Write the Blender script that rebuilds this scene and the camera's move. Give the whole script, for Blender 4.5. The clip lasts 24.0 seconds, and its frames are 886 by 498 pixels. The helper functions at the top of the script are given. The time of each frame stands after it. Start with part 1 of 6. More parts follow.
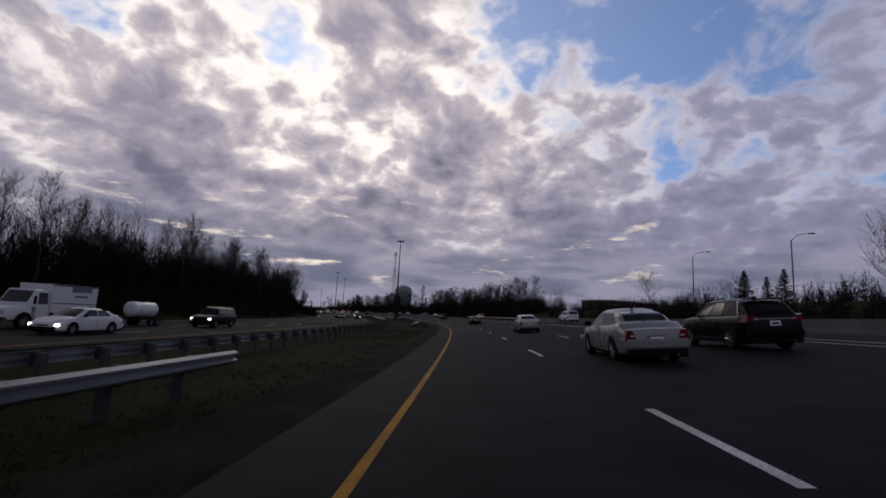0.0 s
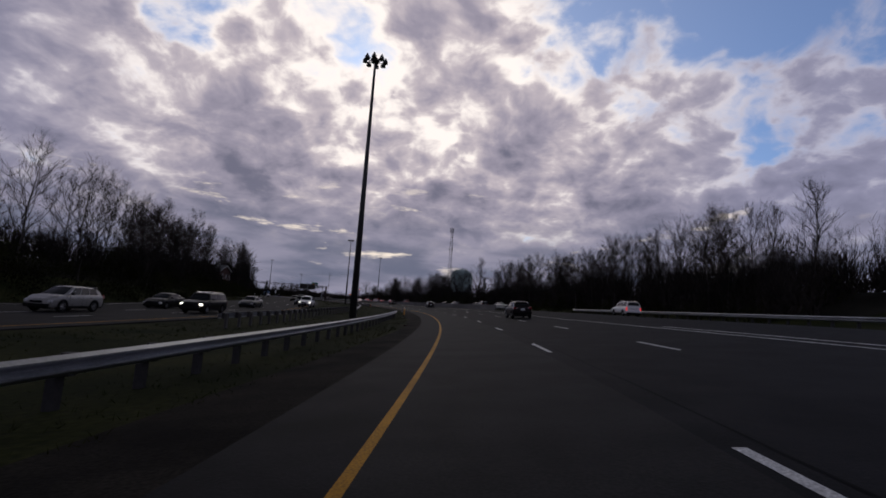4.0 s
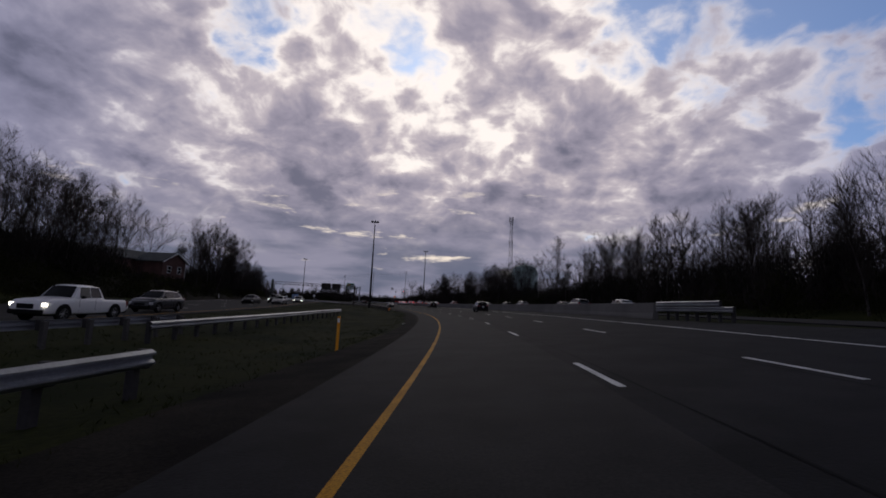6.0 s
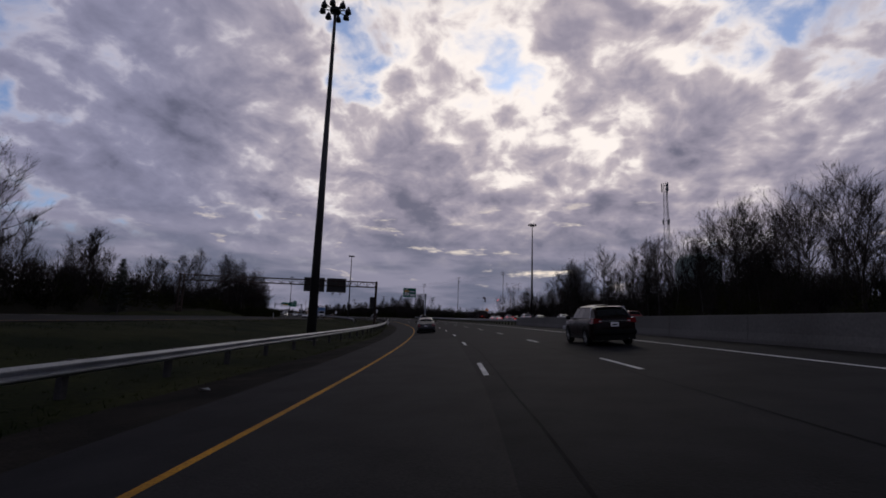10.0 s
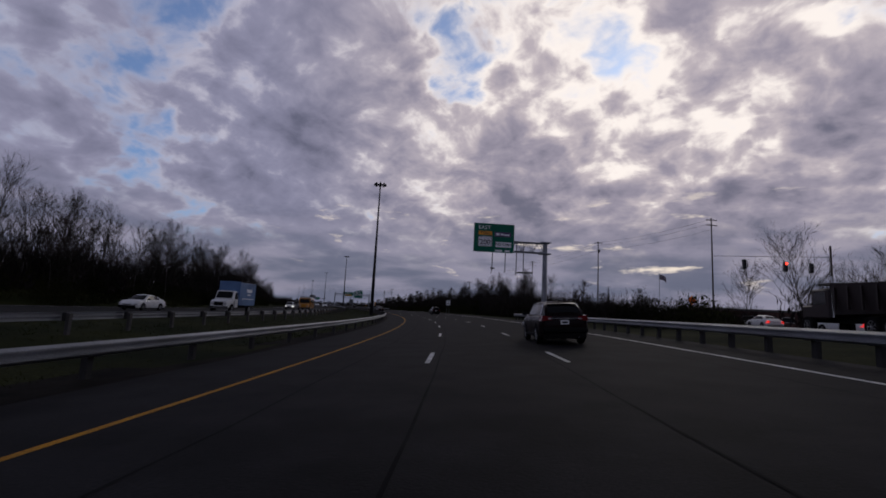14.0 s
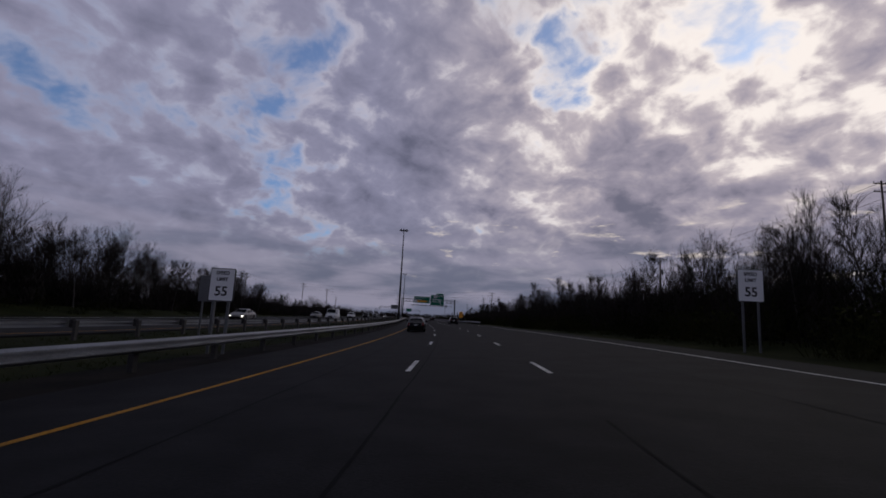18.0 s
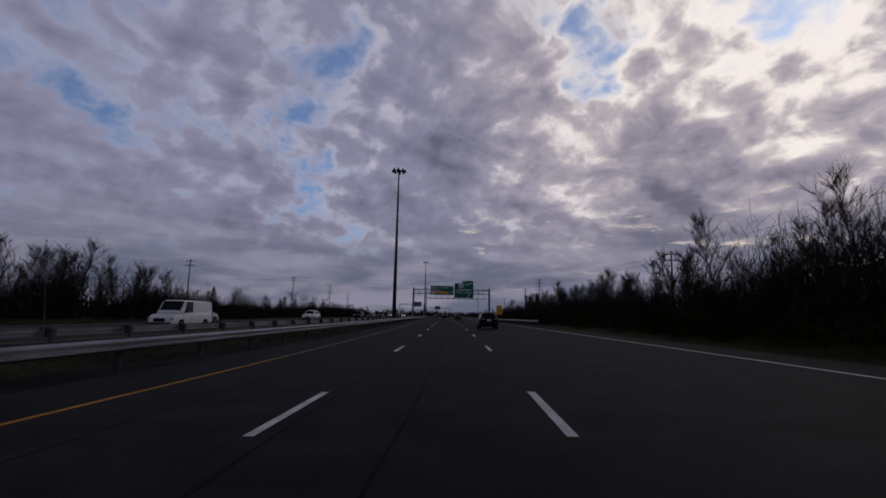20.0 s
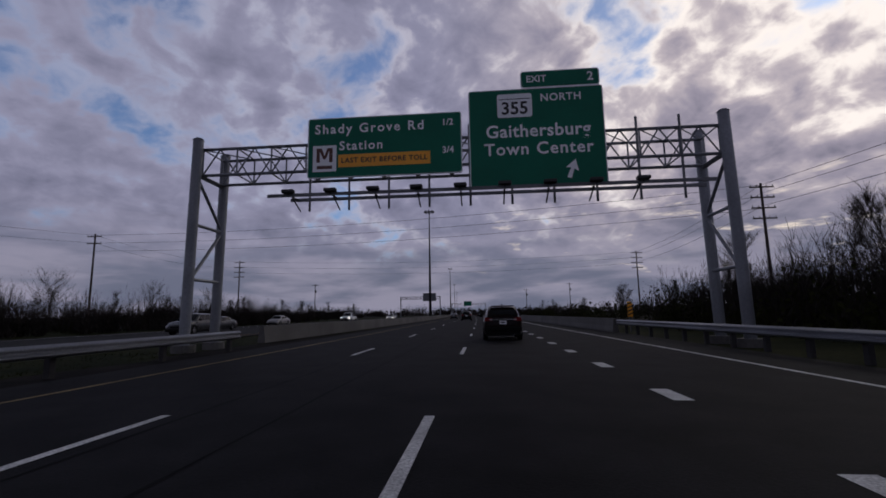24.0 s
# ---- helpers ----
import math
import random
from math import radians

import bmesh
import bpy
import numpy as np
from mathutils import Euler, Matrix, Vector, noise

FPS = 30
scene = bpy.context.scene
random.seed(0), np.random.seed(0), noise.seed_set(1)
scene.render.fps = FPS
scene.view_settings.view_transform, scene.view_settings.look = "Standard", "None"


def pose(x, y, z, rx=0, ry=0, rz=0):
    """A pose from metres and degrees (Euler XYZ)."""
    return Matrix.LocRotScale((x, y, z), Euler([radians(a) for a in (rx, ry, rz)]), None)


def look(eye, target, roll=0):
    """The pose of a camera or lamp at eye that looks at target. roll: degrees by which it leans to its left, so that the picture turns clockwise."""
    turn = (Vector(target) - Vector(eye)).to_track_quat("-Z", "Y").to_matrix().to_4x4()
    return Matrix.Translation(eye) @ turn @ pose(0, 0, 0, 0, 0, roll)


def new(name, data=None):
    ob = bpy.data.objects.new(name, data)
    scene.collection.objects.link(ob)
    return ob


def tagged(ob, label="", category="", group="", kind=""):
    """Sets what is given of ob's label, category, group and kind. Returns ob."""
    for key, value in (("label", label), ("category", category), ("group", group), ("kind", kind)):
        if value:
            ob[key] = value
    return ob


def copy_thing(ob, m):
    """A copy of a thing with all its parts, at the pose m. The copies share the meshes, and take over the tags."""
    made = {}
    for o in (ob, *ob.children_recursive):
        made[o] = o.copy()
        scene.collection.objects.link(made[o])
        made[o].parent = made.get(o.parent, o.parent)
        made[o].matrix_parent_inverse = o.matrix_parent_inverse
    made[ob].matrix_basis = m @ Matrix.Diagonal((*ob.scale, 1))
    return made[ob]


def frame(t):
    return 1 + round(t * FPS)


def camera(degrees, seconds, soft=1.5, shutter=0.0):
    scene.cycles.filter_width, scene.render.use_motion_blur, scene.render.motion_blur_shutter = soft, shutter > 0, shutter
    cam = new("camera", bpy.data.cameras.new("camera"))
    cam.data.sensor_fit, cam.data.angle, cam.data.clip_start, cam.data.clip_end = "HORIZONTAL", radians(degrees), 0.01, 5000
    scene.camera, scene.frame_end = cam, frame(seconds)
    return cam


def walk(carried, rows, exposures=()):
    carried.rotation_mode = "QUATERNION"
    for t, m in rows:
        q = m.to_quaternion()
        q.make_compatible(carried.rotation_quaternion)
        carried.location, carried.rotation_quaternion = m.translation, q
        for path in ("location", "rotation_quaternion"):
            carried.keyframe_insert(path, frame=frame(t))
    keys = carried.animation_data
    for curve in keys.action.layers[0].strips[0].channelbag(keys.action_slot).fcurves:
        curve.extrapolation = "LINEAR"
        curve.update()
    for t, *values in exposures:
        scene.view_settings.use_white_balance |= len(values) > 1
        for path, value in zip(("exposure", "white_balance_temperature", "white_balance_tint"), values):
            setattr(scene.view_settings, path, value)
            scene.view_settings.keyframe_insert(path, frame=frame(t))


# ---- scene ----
# ---------------- camera: a car driving in the motorway's left lanes ----------------
# seconds, x, y, yaw, pitch, roll
DRIVE = [
    (0.0, 0.00, 0.00, -5.55, 8.47, 3.11),
    (0.5, 2.22, 13.67, -4.86, 8.31, 3.45),
    (1.0, 4.26, 27.38, -4.08, 8.04, 3.75),
    (1.5, 6.11, 41.12, -3.19, 7.77, 3.84),
    (2.0, 7.71, 54.90, -2.03, 7.49, 3.87),
    (2.5, 9.03, 68.71, -0.88, 7.24, 3.87),
    (3.0, 10.03, 82.56, 0.20, 7.06, 3.87),
    (3.5, 10.75, 96.43, 1.37, 6.99, 3.86),
    (4.0, 11.15, 110.31, 3.00, 7.05, 3.81),
    (4.5, 11.19, 124.20, 5.06, 7.08, 3.65),
    (5.0, 10.81, 138.06, 6.67, 7.14, 3.28),
    (5.5, 9.99, 151.88, 8.58, 6.92, 3.05),
    (6.0, 8.67, 165.65, 10.35, 6.98, 2.83),
    (6.5, 6.95, 179.36, 12.04, 7.30, 2.61),
    (7.0, 4.83, 193.00, 13.62, 7.63, 2.40),
    (7.5, 2.39, 206.56, 14.87, 7.92, 2.39),
    (8.0, -0.39, 220.04, 16.42, 7.92, 2.39),
    (8.5, -3.53, 233.43, 18.06, 7.95, 2.39),
    (9.0, -7.07, 246.72, 19.75, 8.16, 2.31),
    (9.5, -11.03, 259.90, 21.72, 8.44, 2.08),
    (10.0, -15.42, 272.94, 23.51, 8.53, 1.97),
    (10.5, -20.22, 285.85, 25.33, 8.56, 1.91),
    (11.0, -25.39, 298.61, 26.79, 8.49, 1.84),
    (11.5, -30.89, 311.23, 28.34, 8.35, 1.81),
    (12.0, -36.76, 323.70, 30.13, 8.20, 1.87),
    (12.5, -43.04, 335.99, 32.04, 8.06, 2.04),
    (13.0, -49.73, 348.13, 33.64, 7.96, 2.32),
    (13.5, -56.76, 360.13, 35.13, 7.79, 2.72),
    (14.0, -64.13, 372.00, 36.61, 7.58, 2.96),
    (14.5, -71.85, 383.70, 38.20, 7.39, 3.16),
    (15.0, -79.95, 395.21, 40.11, 7.41, 3.17),
    (15.5, -88.50, 406.45, 42.46, 7.86, 3.31),
    (16.0, -97.51, 417.40, 44.45, 8.30, 3.38),
    (16.5, -106.88, 428.07, 46.18, 8.38, 3.36),
    (17.0, -116.56, 438.45, 47.84, 8.31, 3.24),
    (17.5, -126.51, 448.57, 49.20, 8.45, 3.12),
    (18.0, -136.67, 458.46, 50.40, 8.56, 2.92),
    (18.5, -147.03, 468.14, 51.52, 8.56, 2.56),
    (19.0, -157.57, 477.61, 52.63, 8.47, 2.14),
    (19.5, -168.28, 486.88, 53.63, 8.33, 1.68),
    (20.0, -179.13, 495.97, 54.48, 8.20, 1.21),
    (20.5, -190.09, 504.90, 55.18, 8.09, 0.76),
    (21.0, -201.12, 513.69, 55.74, 8.04, 0.34),
    (21.5, -212.21, 522.35, 56.33, 7.97, -0.05),
    (22.0, -223.36, 530.89, 56.83, 7.82, -0.33),
    (22.5, -234.54, 539.33, 57.06, 7.83, -0.48),
    (23.0, -245.72, 547.73, 57.13, 7.75, -0.68),
    (23.5, -256.93, 556.03, 57.89, 7.69, -0.88),
    (24.0, -268.24, 564.13, 58.86, 8.03, -0.98),
]
EYE = 1.33
cam = camera(88.0, 24.0, soft=1.7)
walk(cam, [(t, pose(x, y, EYE, 0, 0, yaw) @ pose(0, 0, 0, 90 + pitch) @ pose(0, 0, 0, 0, 0, roll))
           for t, x, y, yaw, pitch, roll in DRIVE],
     exposures=((0.0, 0.05), (5.0, 0.0), (9.0, -0.05), (14.0, -0.08), (18.0, -0.12), (21.5, -0.22), (24.0, -0.05)))

# ---------------- world: broken cloud in front of a low sun ----------------
SUN_YAW, SUN_UP = 11.0, 25.0          # degrees left of +y, degrees above the horizon


def sky_world():
    w = bpy.data.worlds.new("cloudy_sky")
    scene.world = w
    w.use_nodes = True
    nt = w.node_tree
    nt.nodes.clear()
    N, L = nt.nodes.new, nt.links.new

    def math_node(op, a, b=0.0, clamp=False):
        m = N("ShaderNodeMath")
        m.operation, m.use_clamp = op, clamp
        for i, v in enumerate((a, b)):
            if isinstance(v, (int, float)):
                m.inputs[i].default_value = v
            else:
                L(v, m.inputs[i])
        return m.outputs[0]

    def noise_node(vec, scale, detail, rough, dist=0.0):
        n = N("ShaderNodeTexNoise")
        n.inputs["Scale"].default_value = scale
        n.inputs["Detail"].default_value = detail
        n.inputs["Roughness"].default_value = rough
        n.inputs["Distortion"].default_value = dist
        L(vec, n.inputs["Vector"])
        return n.outputs["Fac"]

    def spread(v, lo, hi, a=0.0, b=1.0):
        m = N("ShaderNodeMapRange")
        m.interpolation_type = "SMOOTHSTEP"
        for i, x in enumerate((v, lo, hi, a, b)):
            if isinstance(x, (int, float)):
                m.inputs[i].default_value = x
            else:
                L(x, m.inputs[i])
        return m.outputs[0]

    def mix(fac, a, b):
        m = N("ShaderNodeMix")
        m.data_type = "RGBA"
        if isinstance(fac, (int, float)):
            m.inputs[0].default_value = fac
        else:
            L(fac, m.inputs[0])
        for i, v in ((6, a), (7, b)):
            if isinstance(v, tuple):
                m.inputs[i].default_value = (*v, 1)
            else:
                L(v, m.inputs[i])
        return m.outputs[2]

    def vec(op, a, b, c=None):
        m = N("ShaderNodeVectorMath")
        m.operation = op
        for i, v in enumerate((a, b, c)):
            if isinstance(v, tuple):
                m.inputs[i].default_value = v
            elif v is not None:
                L(v, m.inputs[i])
        return m.outputs[0]

    co = N("ShaderNodeTexCoord").outputs["Generated"]
    xyz = N("ShaderNodeSeparateXYZ")
    L(co, xyz.inputs[0])
    up = math_node("MAXIMUM", xyz.outputs[2], 0.0)
    # a level deck of cloud: directions meet a plane overhead, so the banks close up towards the horizon
    reach = math_node("DIVIDE", 1.0, math_node("ADD", up, 0.45))
    deck_n = N("ShaderNodeVectorMath")
    deck_n.operation = "SCALE"
    L(co, deck_n.inputs[0])
    L(reach, deck_n.inputs["Scale"])
    deck = vec("MULTIPLY", deck_n.outputs[0], (1.0, 1.0, 0.0))

    def colour_noise(v, scale, detail):
        n = N("ShaderNodeTexNoise")
        n.inputs["Scale"].default_value, n.inputs["Detail"].default_value = scale, detail
        L(v, n.inputs["Vector"])
        return n.outputs["Color"]

    warp = vec("MULTIPLY_ADD", colour_noise(deck, 5.0, 2.0), (0.10, 0.10, 0.0), (-0.05, -0.05, 0.0))
    deck = vec("ADD", deck, warp)

    def puffs(v, scale, detail):
        """Rounded heads, as in heaped cloud."""
        n = N("ShaderNodeTexVoronoi")
        n.feature = "SMOOTH_F1"
        n.inputs["Scale"].default_value, n.inputs["Detail"].default_value = scale, detail
        n.inputs["Roughness"].default_value, n.inputs["Smoothness"].default_value = 0.55, 0.35
        n.normalize = True
        L(v, n.inputs["Vector"])
        return math_node("SUBTRACT", 1.0, n.outputs["Distance"])

    def density(v):
        a, b, c = noise_node(v, 2.4, 4.0, 0.5), noise_node(v, 6.6, 10.0, 0.56), puffs(v, 9.0, 3.0)
        d = math_node("ADD", math_node("MULTIPLY", a, 0.47), math_node("MULTIPLY", b, 0.40))
        return math_node("ADD", d, math_node("MULTIPLY", math_node("SUBTRACT", c, 0.62), 0.30))

    cs, sy = math.cos(radians(SUN_UP)), radians(SUN_YAW)
    k = cs / (math.sin(radians(SUN_UP)) + 0.45)
    to_sun = vec("NORMALIZE", vec("SUBTRACT", (-math.sin(sy) * k, math.cos(sy) * k, 0.0), deck), None)
    body = density(deck)
    lit = math_node("SUBTRACT", body, density(vec("MULTIPLY_ADD", to_sun, (0.045, 0.045, 0.0), deck)))     # thinner towards the sun: a lit edge

    # directions, frayed so that no opening has a round edge
    unit = vec("NORMALIZE", vec("ADD", co, vec("MULTIPLY_ADD", colour_noise(deck, 5.0, 8.0), (0.26, 0.26, 0.20), (-0.13, -0.13, -0.10))), None)

    def towards(yaw, elev, src=co):
        d = N("ShaderNodeVectorMath")
        d.operation = "DOT_PRODUCT"
        L(src, d.inputs[0])
        c = math.cos(radians(elev))
        d.inputs[1].default_value = (-math.sin(radians(yaw)) * c, math.cos(radians(yaw)) * c, math.sin(radians(elev)))
        return d.outputs["Value"]

    def spots(rows_):
        out = None
        for yaw, elev, size, amount in rows_:
            g = spread(towards(yaw, elev, unit), math.cos(radians(size * 1.9)), math.cos(radians(size * 0.15)), 0.0, amount)
            out = g if out is None else math_node("MAXIMUM", out, g)
        return out

    near_sun = towards(SUN_YAW, SUN_UP)
    gap = spots(((-29, 31, 9, 0.155), (-29, 23, 7.5, 0.155), (-11, 34, 6, 0.13), (-36, 20, 5, 0.12), (-20, 28, 5, 0.12), (36, 29, 3.2, 0.115), (23, 24.5, 3, 0.10), (17, 28, 3, 0.10),
                 (73, 29, 6, 0.11), (72, 14, 4, 0.11), (66, 14, 3.5, 0.10), (90, 27, 7, 0.11), (79, 31, 5, 0.10), (110, 25, 7, 0.10), (-45, 25, 10, 0.12), (56, 30, 9, 0.045), (58, 18, 8, 0.03), (21, 29, 8, 0.035), (3, 23, 5, 0.05), (17, 21, 4, 0.05)))
    heap = spots(((3, 32, 6, 0.10), (45, 28.5, 4.5, 0.04), (-8, 22, 5, 0.09), (24, 12, 8, 0.10), (60, 22, 8, 0.04), (-20, 15, 9, 0.06), (5, 11, 8, 0.11), (-40, 13, 7, 0.08)))

    cover = math_node("SUBTRACT", math_node("ADD", body, heap), gap)
    opened = math_node("ADD", math_node("MULTIPLY", spread(cover, 0.285, 0.395), 0.88), 0.12)                       # 0: clear sky, 1: cloud
    glow = spread(near_sun, 0.70, 0.985)
    tone = math_node("SUBTRACT", cover, math_node("MULTIPLY", lit, -0.55))
    tone = math_node("SUBTRACT", tone, math_node("ADD", math_node("MULTIPLY", glow, 0.012), math_node("MULTIPLY", spread(near_sun, 0.93, 0.997), 0.058)))
    side = spread(near_sun, 0.10, 0.80)
    front = spread(up, 0.76, 0.57)                            # unseen overhead part of the deck, darkened so the ground gets less light
    rim_col = mix(side, (0.30, 0.335, 0.49), mix(glow, (0.53, 0.51, 0.61), (1.05, 0.96, 0.91)))
    pale_col = mix(glow, (0.275, 0.272, 0.388), (0.545, 0.480, 0.520))
    mid_col = mix(glow, (0.218, 0.218, 0.318), (0.342, 0.310, 0.385))
    dark_col = mix(glow, (0.128, 0.132, 0.200), (0.165, 0.162, 0.225))
    cloud = mix(spread(tone, 0.325, 0.435), rim_col, pale_col)
    cloud = mix(spread(tone, 0.41, 0.53), cloud, mid_col)
    cloud = mix(spread(tone, 0.50, 0.68), cloud, dark_col)
    # low grey layers along the horizon
    low = noise_node(vec("MULTIPLY", co, (1.0, 1.0, 5.0)), 5.5, 6.0, 0.5, 0.2)
    low_col = mix(spread(low, 0.36, 0.64), (0.280, 0.270, 0.358), (0.142, 0.154, 0.224))
    cloud = mix(spread(up, 0.25, 0.06), cloud, low_col)
    # bright slits near the horizon under the sun
    slit = math_node("MULTIPLY", spread(noise_node(vec("MULTIPLY", co, (1.0, 1.0, 4.2)), 7.5, 8.0, 0.6, 0.2), 0.60, 0.72), spread(up, 0.30, 0.17))
    slit = math_node("MULTIPLY", slit, spread(up, 0.045, 0.10))
    cloud = mix(math_node("MULTIPLY", slit, spread(near_sun, 0.55, 0.9)), cloud, (0.92, 0.80, 0.69))
    opened = math_node("MAXIMUM", opened, spread(up, 0.20, 0.10))
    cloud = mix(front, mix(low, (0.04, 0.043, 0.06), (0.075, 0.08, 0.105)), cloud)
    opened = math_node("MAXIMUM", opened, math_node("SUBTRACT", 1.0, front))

    sky = N("ShaderNodeTexSky")
    sky.sky_type, sky.sun_disc = "NISHITA", False
    sky.sun_elevation, sky.sun_rotation = radians(SUN_UP), radians(-SUN_YAW)
    sky.air_density, sky.dust_density, sky.ozone_density = 1.0, 0.4, 2.0
    clear = N("ShaderNodeBackground")
    tint = N("ShaderNodeVectorMath")
    tint.operation = "MULTIPLY"
    L(sky.outputs[0], tint.inputs[0])
    tint.inputs[1].default_value = (0.72, 0.92, 1.22)
    L(tint.outputs[0], clear.inputs[0])
    clear.inputs[1].default_value = 0.085
    veil = N("ShaderNodeBackground")
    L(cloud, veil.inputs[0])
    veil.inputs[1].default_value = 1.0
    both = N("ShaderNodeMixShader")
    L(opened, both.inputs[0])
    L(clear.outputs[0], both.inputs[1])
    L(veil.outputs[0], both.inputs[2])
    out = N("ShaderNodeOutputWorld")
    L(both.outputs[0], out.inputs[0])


sky_world()
sun = new("sun", bpy.data.lights.new("sun", "SUN"))
sun.data.energy, sun.data.angle, sun.data.color = 0.12, radians(20), (1.0, 0.93, 0.84)
sun.matrix_world = look((0, 0, 60), (math.sin(radians(SUN_YAW)) * 50 * math.cos(radians(SUN_UP)),
                                     -math.cos(radians(SUN_YAW)) * 50 * math.cos(radians(SUN_UP)),
                                     60 - 50 * math.sin(radians(SUN_UP))))
scene.view_settings.exposure = 0.0

# ---------------- materials ----------------


def material(name, colour, rough=0.6, metal=0.0, vary=0.25, grain=0.0, scale=3.0, bump=0.0, second=None, spec=0.5, coat=0.0, per_object=0.0, stretch=None):
    """Colour with stains at two scales, fine relief and uneven gloss."""
    m = bpy.data.materials.new(name)
    m.use_nodes = True
    nt = m.node_tree
    N, L = nt.nodes.new, nt.links.new
    p = nt.nodes["Principled BSDF"]
    p.inputs["Metallic"].default_value = metal
    p.inputs["Specular IOR Level"].default_value = spec
    p.inputs["Coat Weight"].default_value = coat
    p.inputs["Coat Roughness"].default_value = 0.05
    co = N("ShaderNodeTexCoord").outputs["Object"]
    if stretch:
        mp = N("ShaderNodeMapping")
        mp.inputs["Scale"].default_value = stretch
        L(co, mp.inputs[0])
        co = mp.outputs[0]

    def noise_tex(s, d):
        n = N("ShaderNodeTexNoise")
        n.inputs["Scale"].default_value, n.inputs["Detail"].default_value = s, d
        L(co, n.inputs["Vector"])
        return n.outputs["Fac"]

    coarse, fine = noise_tex(scale * 0.17, 4), noise_tex(scale * 6, 6)
    ramp = N("ShaderNodeMapRange")
    L(coarse, ramp.inputs[0])
    ramp.inputs[1].default_value, ramp.inputs[2].default_value = 0.36, 0.66
    mix = N("ShaderNodeMix")
    mix.data_type = "RGBA"
    L(ramp.outputs[0], mix.inputs[0])
    dark = tuple(c * (1 - vary) for c in colour)
    light = second or tuple(min(1, c * (1 + vary)) for c in colour)
    mix.inputs[6].default_value, mix.inputs[7].default_value = (*dark, 1), (*light, 1)
    col = mix.outputs[2]
    if grain:
        g = N("ShaderNodeMapRange")
        L(fine, g.inputs[0])
        g.inputs[1].default_value, g.inputs[2].default_value = 0.3, 0.7
        g.inputs[3].default_value, g.inputs[4].default_value = 1 - grain, 1 + grain
        mul = N("ShaderNodeVectorMath")
        mul.operation = "SCALE"
        L(col, mul.inputs[0])
        L(g.outputs[0], mul.inputs["Scale"])
        col = mul.outputs[0]
    if per_object:
        info = N("ShaderNodeObjectInfo")
        r = N("ShaderNodeMapRange")
        L(info.outputs["Random"], r.inputs[0])
        r.inputs[3].default_value, r.inputs[4].default_value = 1 - per_object, 1 + per_object
        mul = N("ShaderNodeVectorMath")
        mul.operation = "SCALE"
        L(col, mul.inputs[0])
        L(r.outputs[0], mul.inputs["Scale"])
        col = mul.outputs[0]
    L(col, p.inputs["Base Color"])
    rr = N("ShaderNodeMapRange")
    L(fine, rr.inputs[0])
    rr.inputs[3].default_value, rr.inputs[4].default_value = max(0.02, rough - 0.10), min(1, rough + 0.10)
    L(rr.outputs[0], p.inputs["Roughness"])
    if bump:
        b = N("ShaderNodeBump")
        b.inputs["Strength"].default_value, b.inputs["Distance"].default_value = bump, 0.02
        L(fine, b.inputs["Height"])
        L(b.outputs[0], p.inputs["Normal"])
    return m


def glowing(name, colour, strength):
    m = bpy.data.materials.new(name)
    m.use_nodes = True
    p = m.node_tree.nodes["Principled BSDF"]
    p.inputs["Base Color"].default_value = (*colour, 1)
    p.inputs["Roughness"].default_value = 0.2
    p.inputs["Emission Color"].default_value = (*colour, 1)
    p.inputs["Emission Strength"].default_value = strength
    return m


ASPHALT = material("asphalt", (0.0132, 0.0130, 0.0142), 0.78, vary=0.3, grain=0.35, scale=5, bump=0.3, spec=0.055)
ASPHALT_OLD = material("worn_asphalt", (0.021, 0.0205, 0.0205), 0.85, vary=0.25, grain=0.3, scale=5, bump=0.3, spec=0.08)
GRAVEL = material("gravel_edge", (0.014, 0.0125, 0.011), 0.95, vary=0.4, grain=0.5, scale=4, bump=0.8, second=(0.023, 0.020, 0.016), spec=0.03)
FOREST_FLOOR = material("leaf_litter", (0.010, 0.009, 0.006), 0.95, vary=0.4, grain=0.5, scale=1.5, bump=0.9, spec=0.05)
ASPHALT_PALE = material("greyer_asphalt", (0.0215, 0.021, 0.0208), 0.78, vary=0.22, grain=0.35, scale=5, bump=0.3, spec=0.06)
TAR = material("tar_seam", (0.0098, 0.0098, 0.0106), 0.8, vary=0.3, grain=0.3, scale=8, spec=0.03)
EARTH = material("grassy_earth", (0.013, 0.019, 0.0045), 0.95, vary=0.35, grain=0.45, scale=1.2, bump=0.8, second=(0.027, 0.030, 0.009), spec=0.03)
WHITE_PAINT = material("white_road_paint", (0.60, 0.60, 0.58), 0.7, vary=0.22, grain=0.4, scale=6, bump=0.1, spec=0.15)
WORN_YELLOW = material("worn_yellow_road_paint", (0.26, 0.19, 0.095), 0.8, vary=0.3, grain=0.45, scale=6, bump=0.1, spec=0.1)
YELLOW_PAINT = material("yellow_road_paint", (0.41, 0.195, 0.010), 0.7, vary=0.22, grain=0.4, scale=6, bump=0.1, spec=0.1)
CONCRETE = material("concrete", (0.100, 0.095, 0.088), 0.85, vary=0.22, grain=0.18, scale=1.6, bump=0.35)
GALVANISED = material("galvanised_steel", (0.25, 0.26, 0.28), 0.46, metal=0.7, vary=0.2, grain=0.15, scale=3, bump=0.05)
DULL_STEEL = material("weathered_steel", (0.13, 0.135, 0.14), 0.55, metal=0.5, vary=0.25, grain=0.15, scale=2)
POST_STEEL = material("dark_post_steel", (0.045, 0.043, 0.042), 0.7, metal=0.2, vary=0.3, grain=0.2, scale=2, spec=0.2)
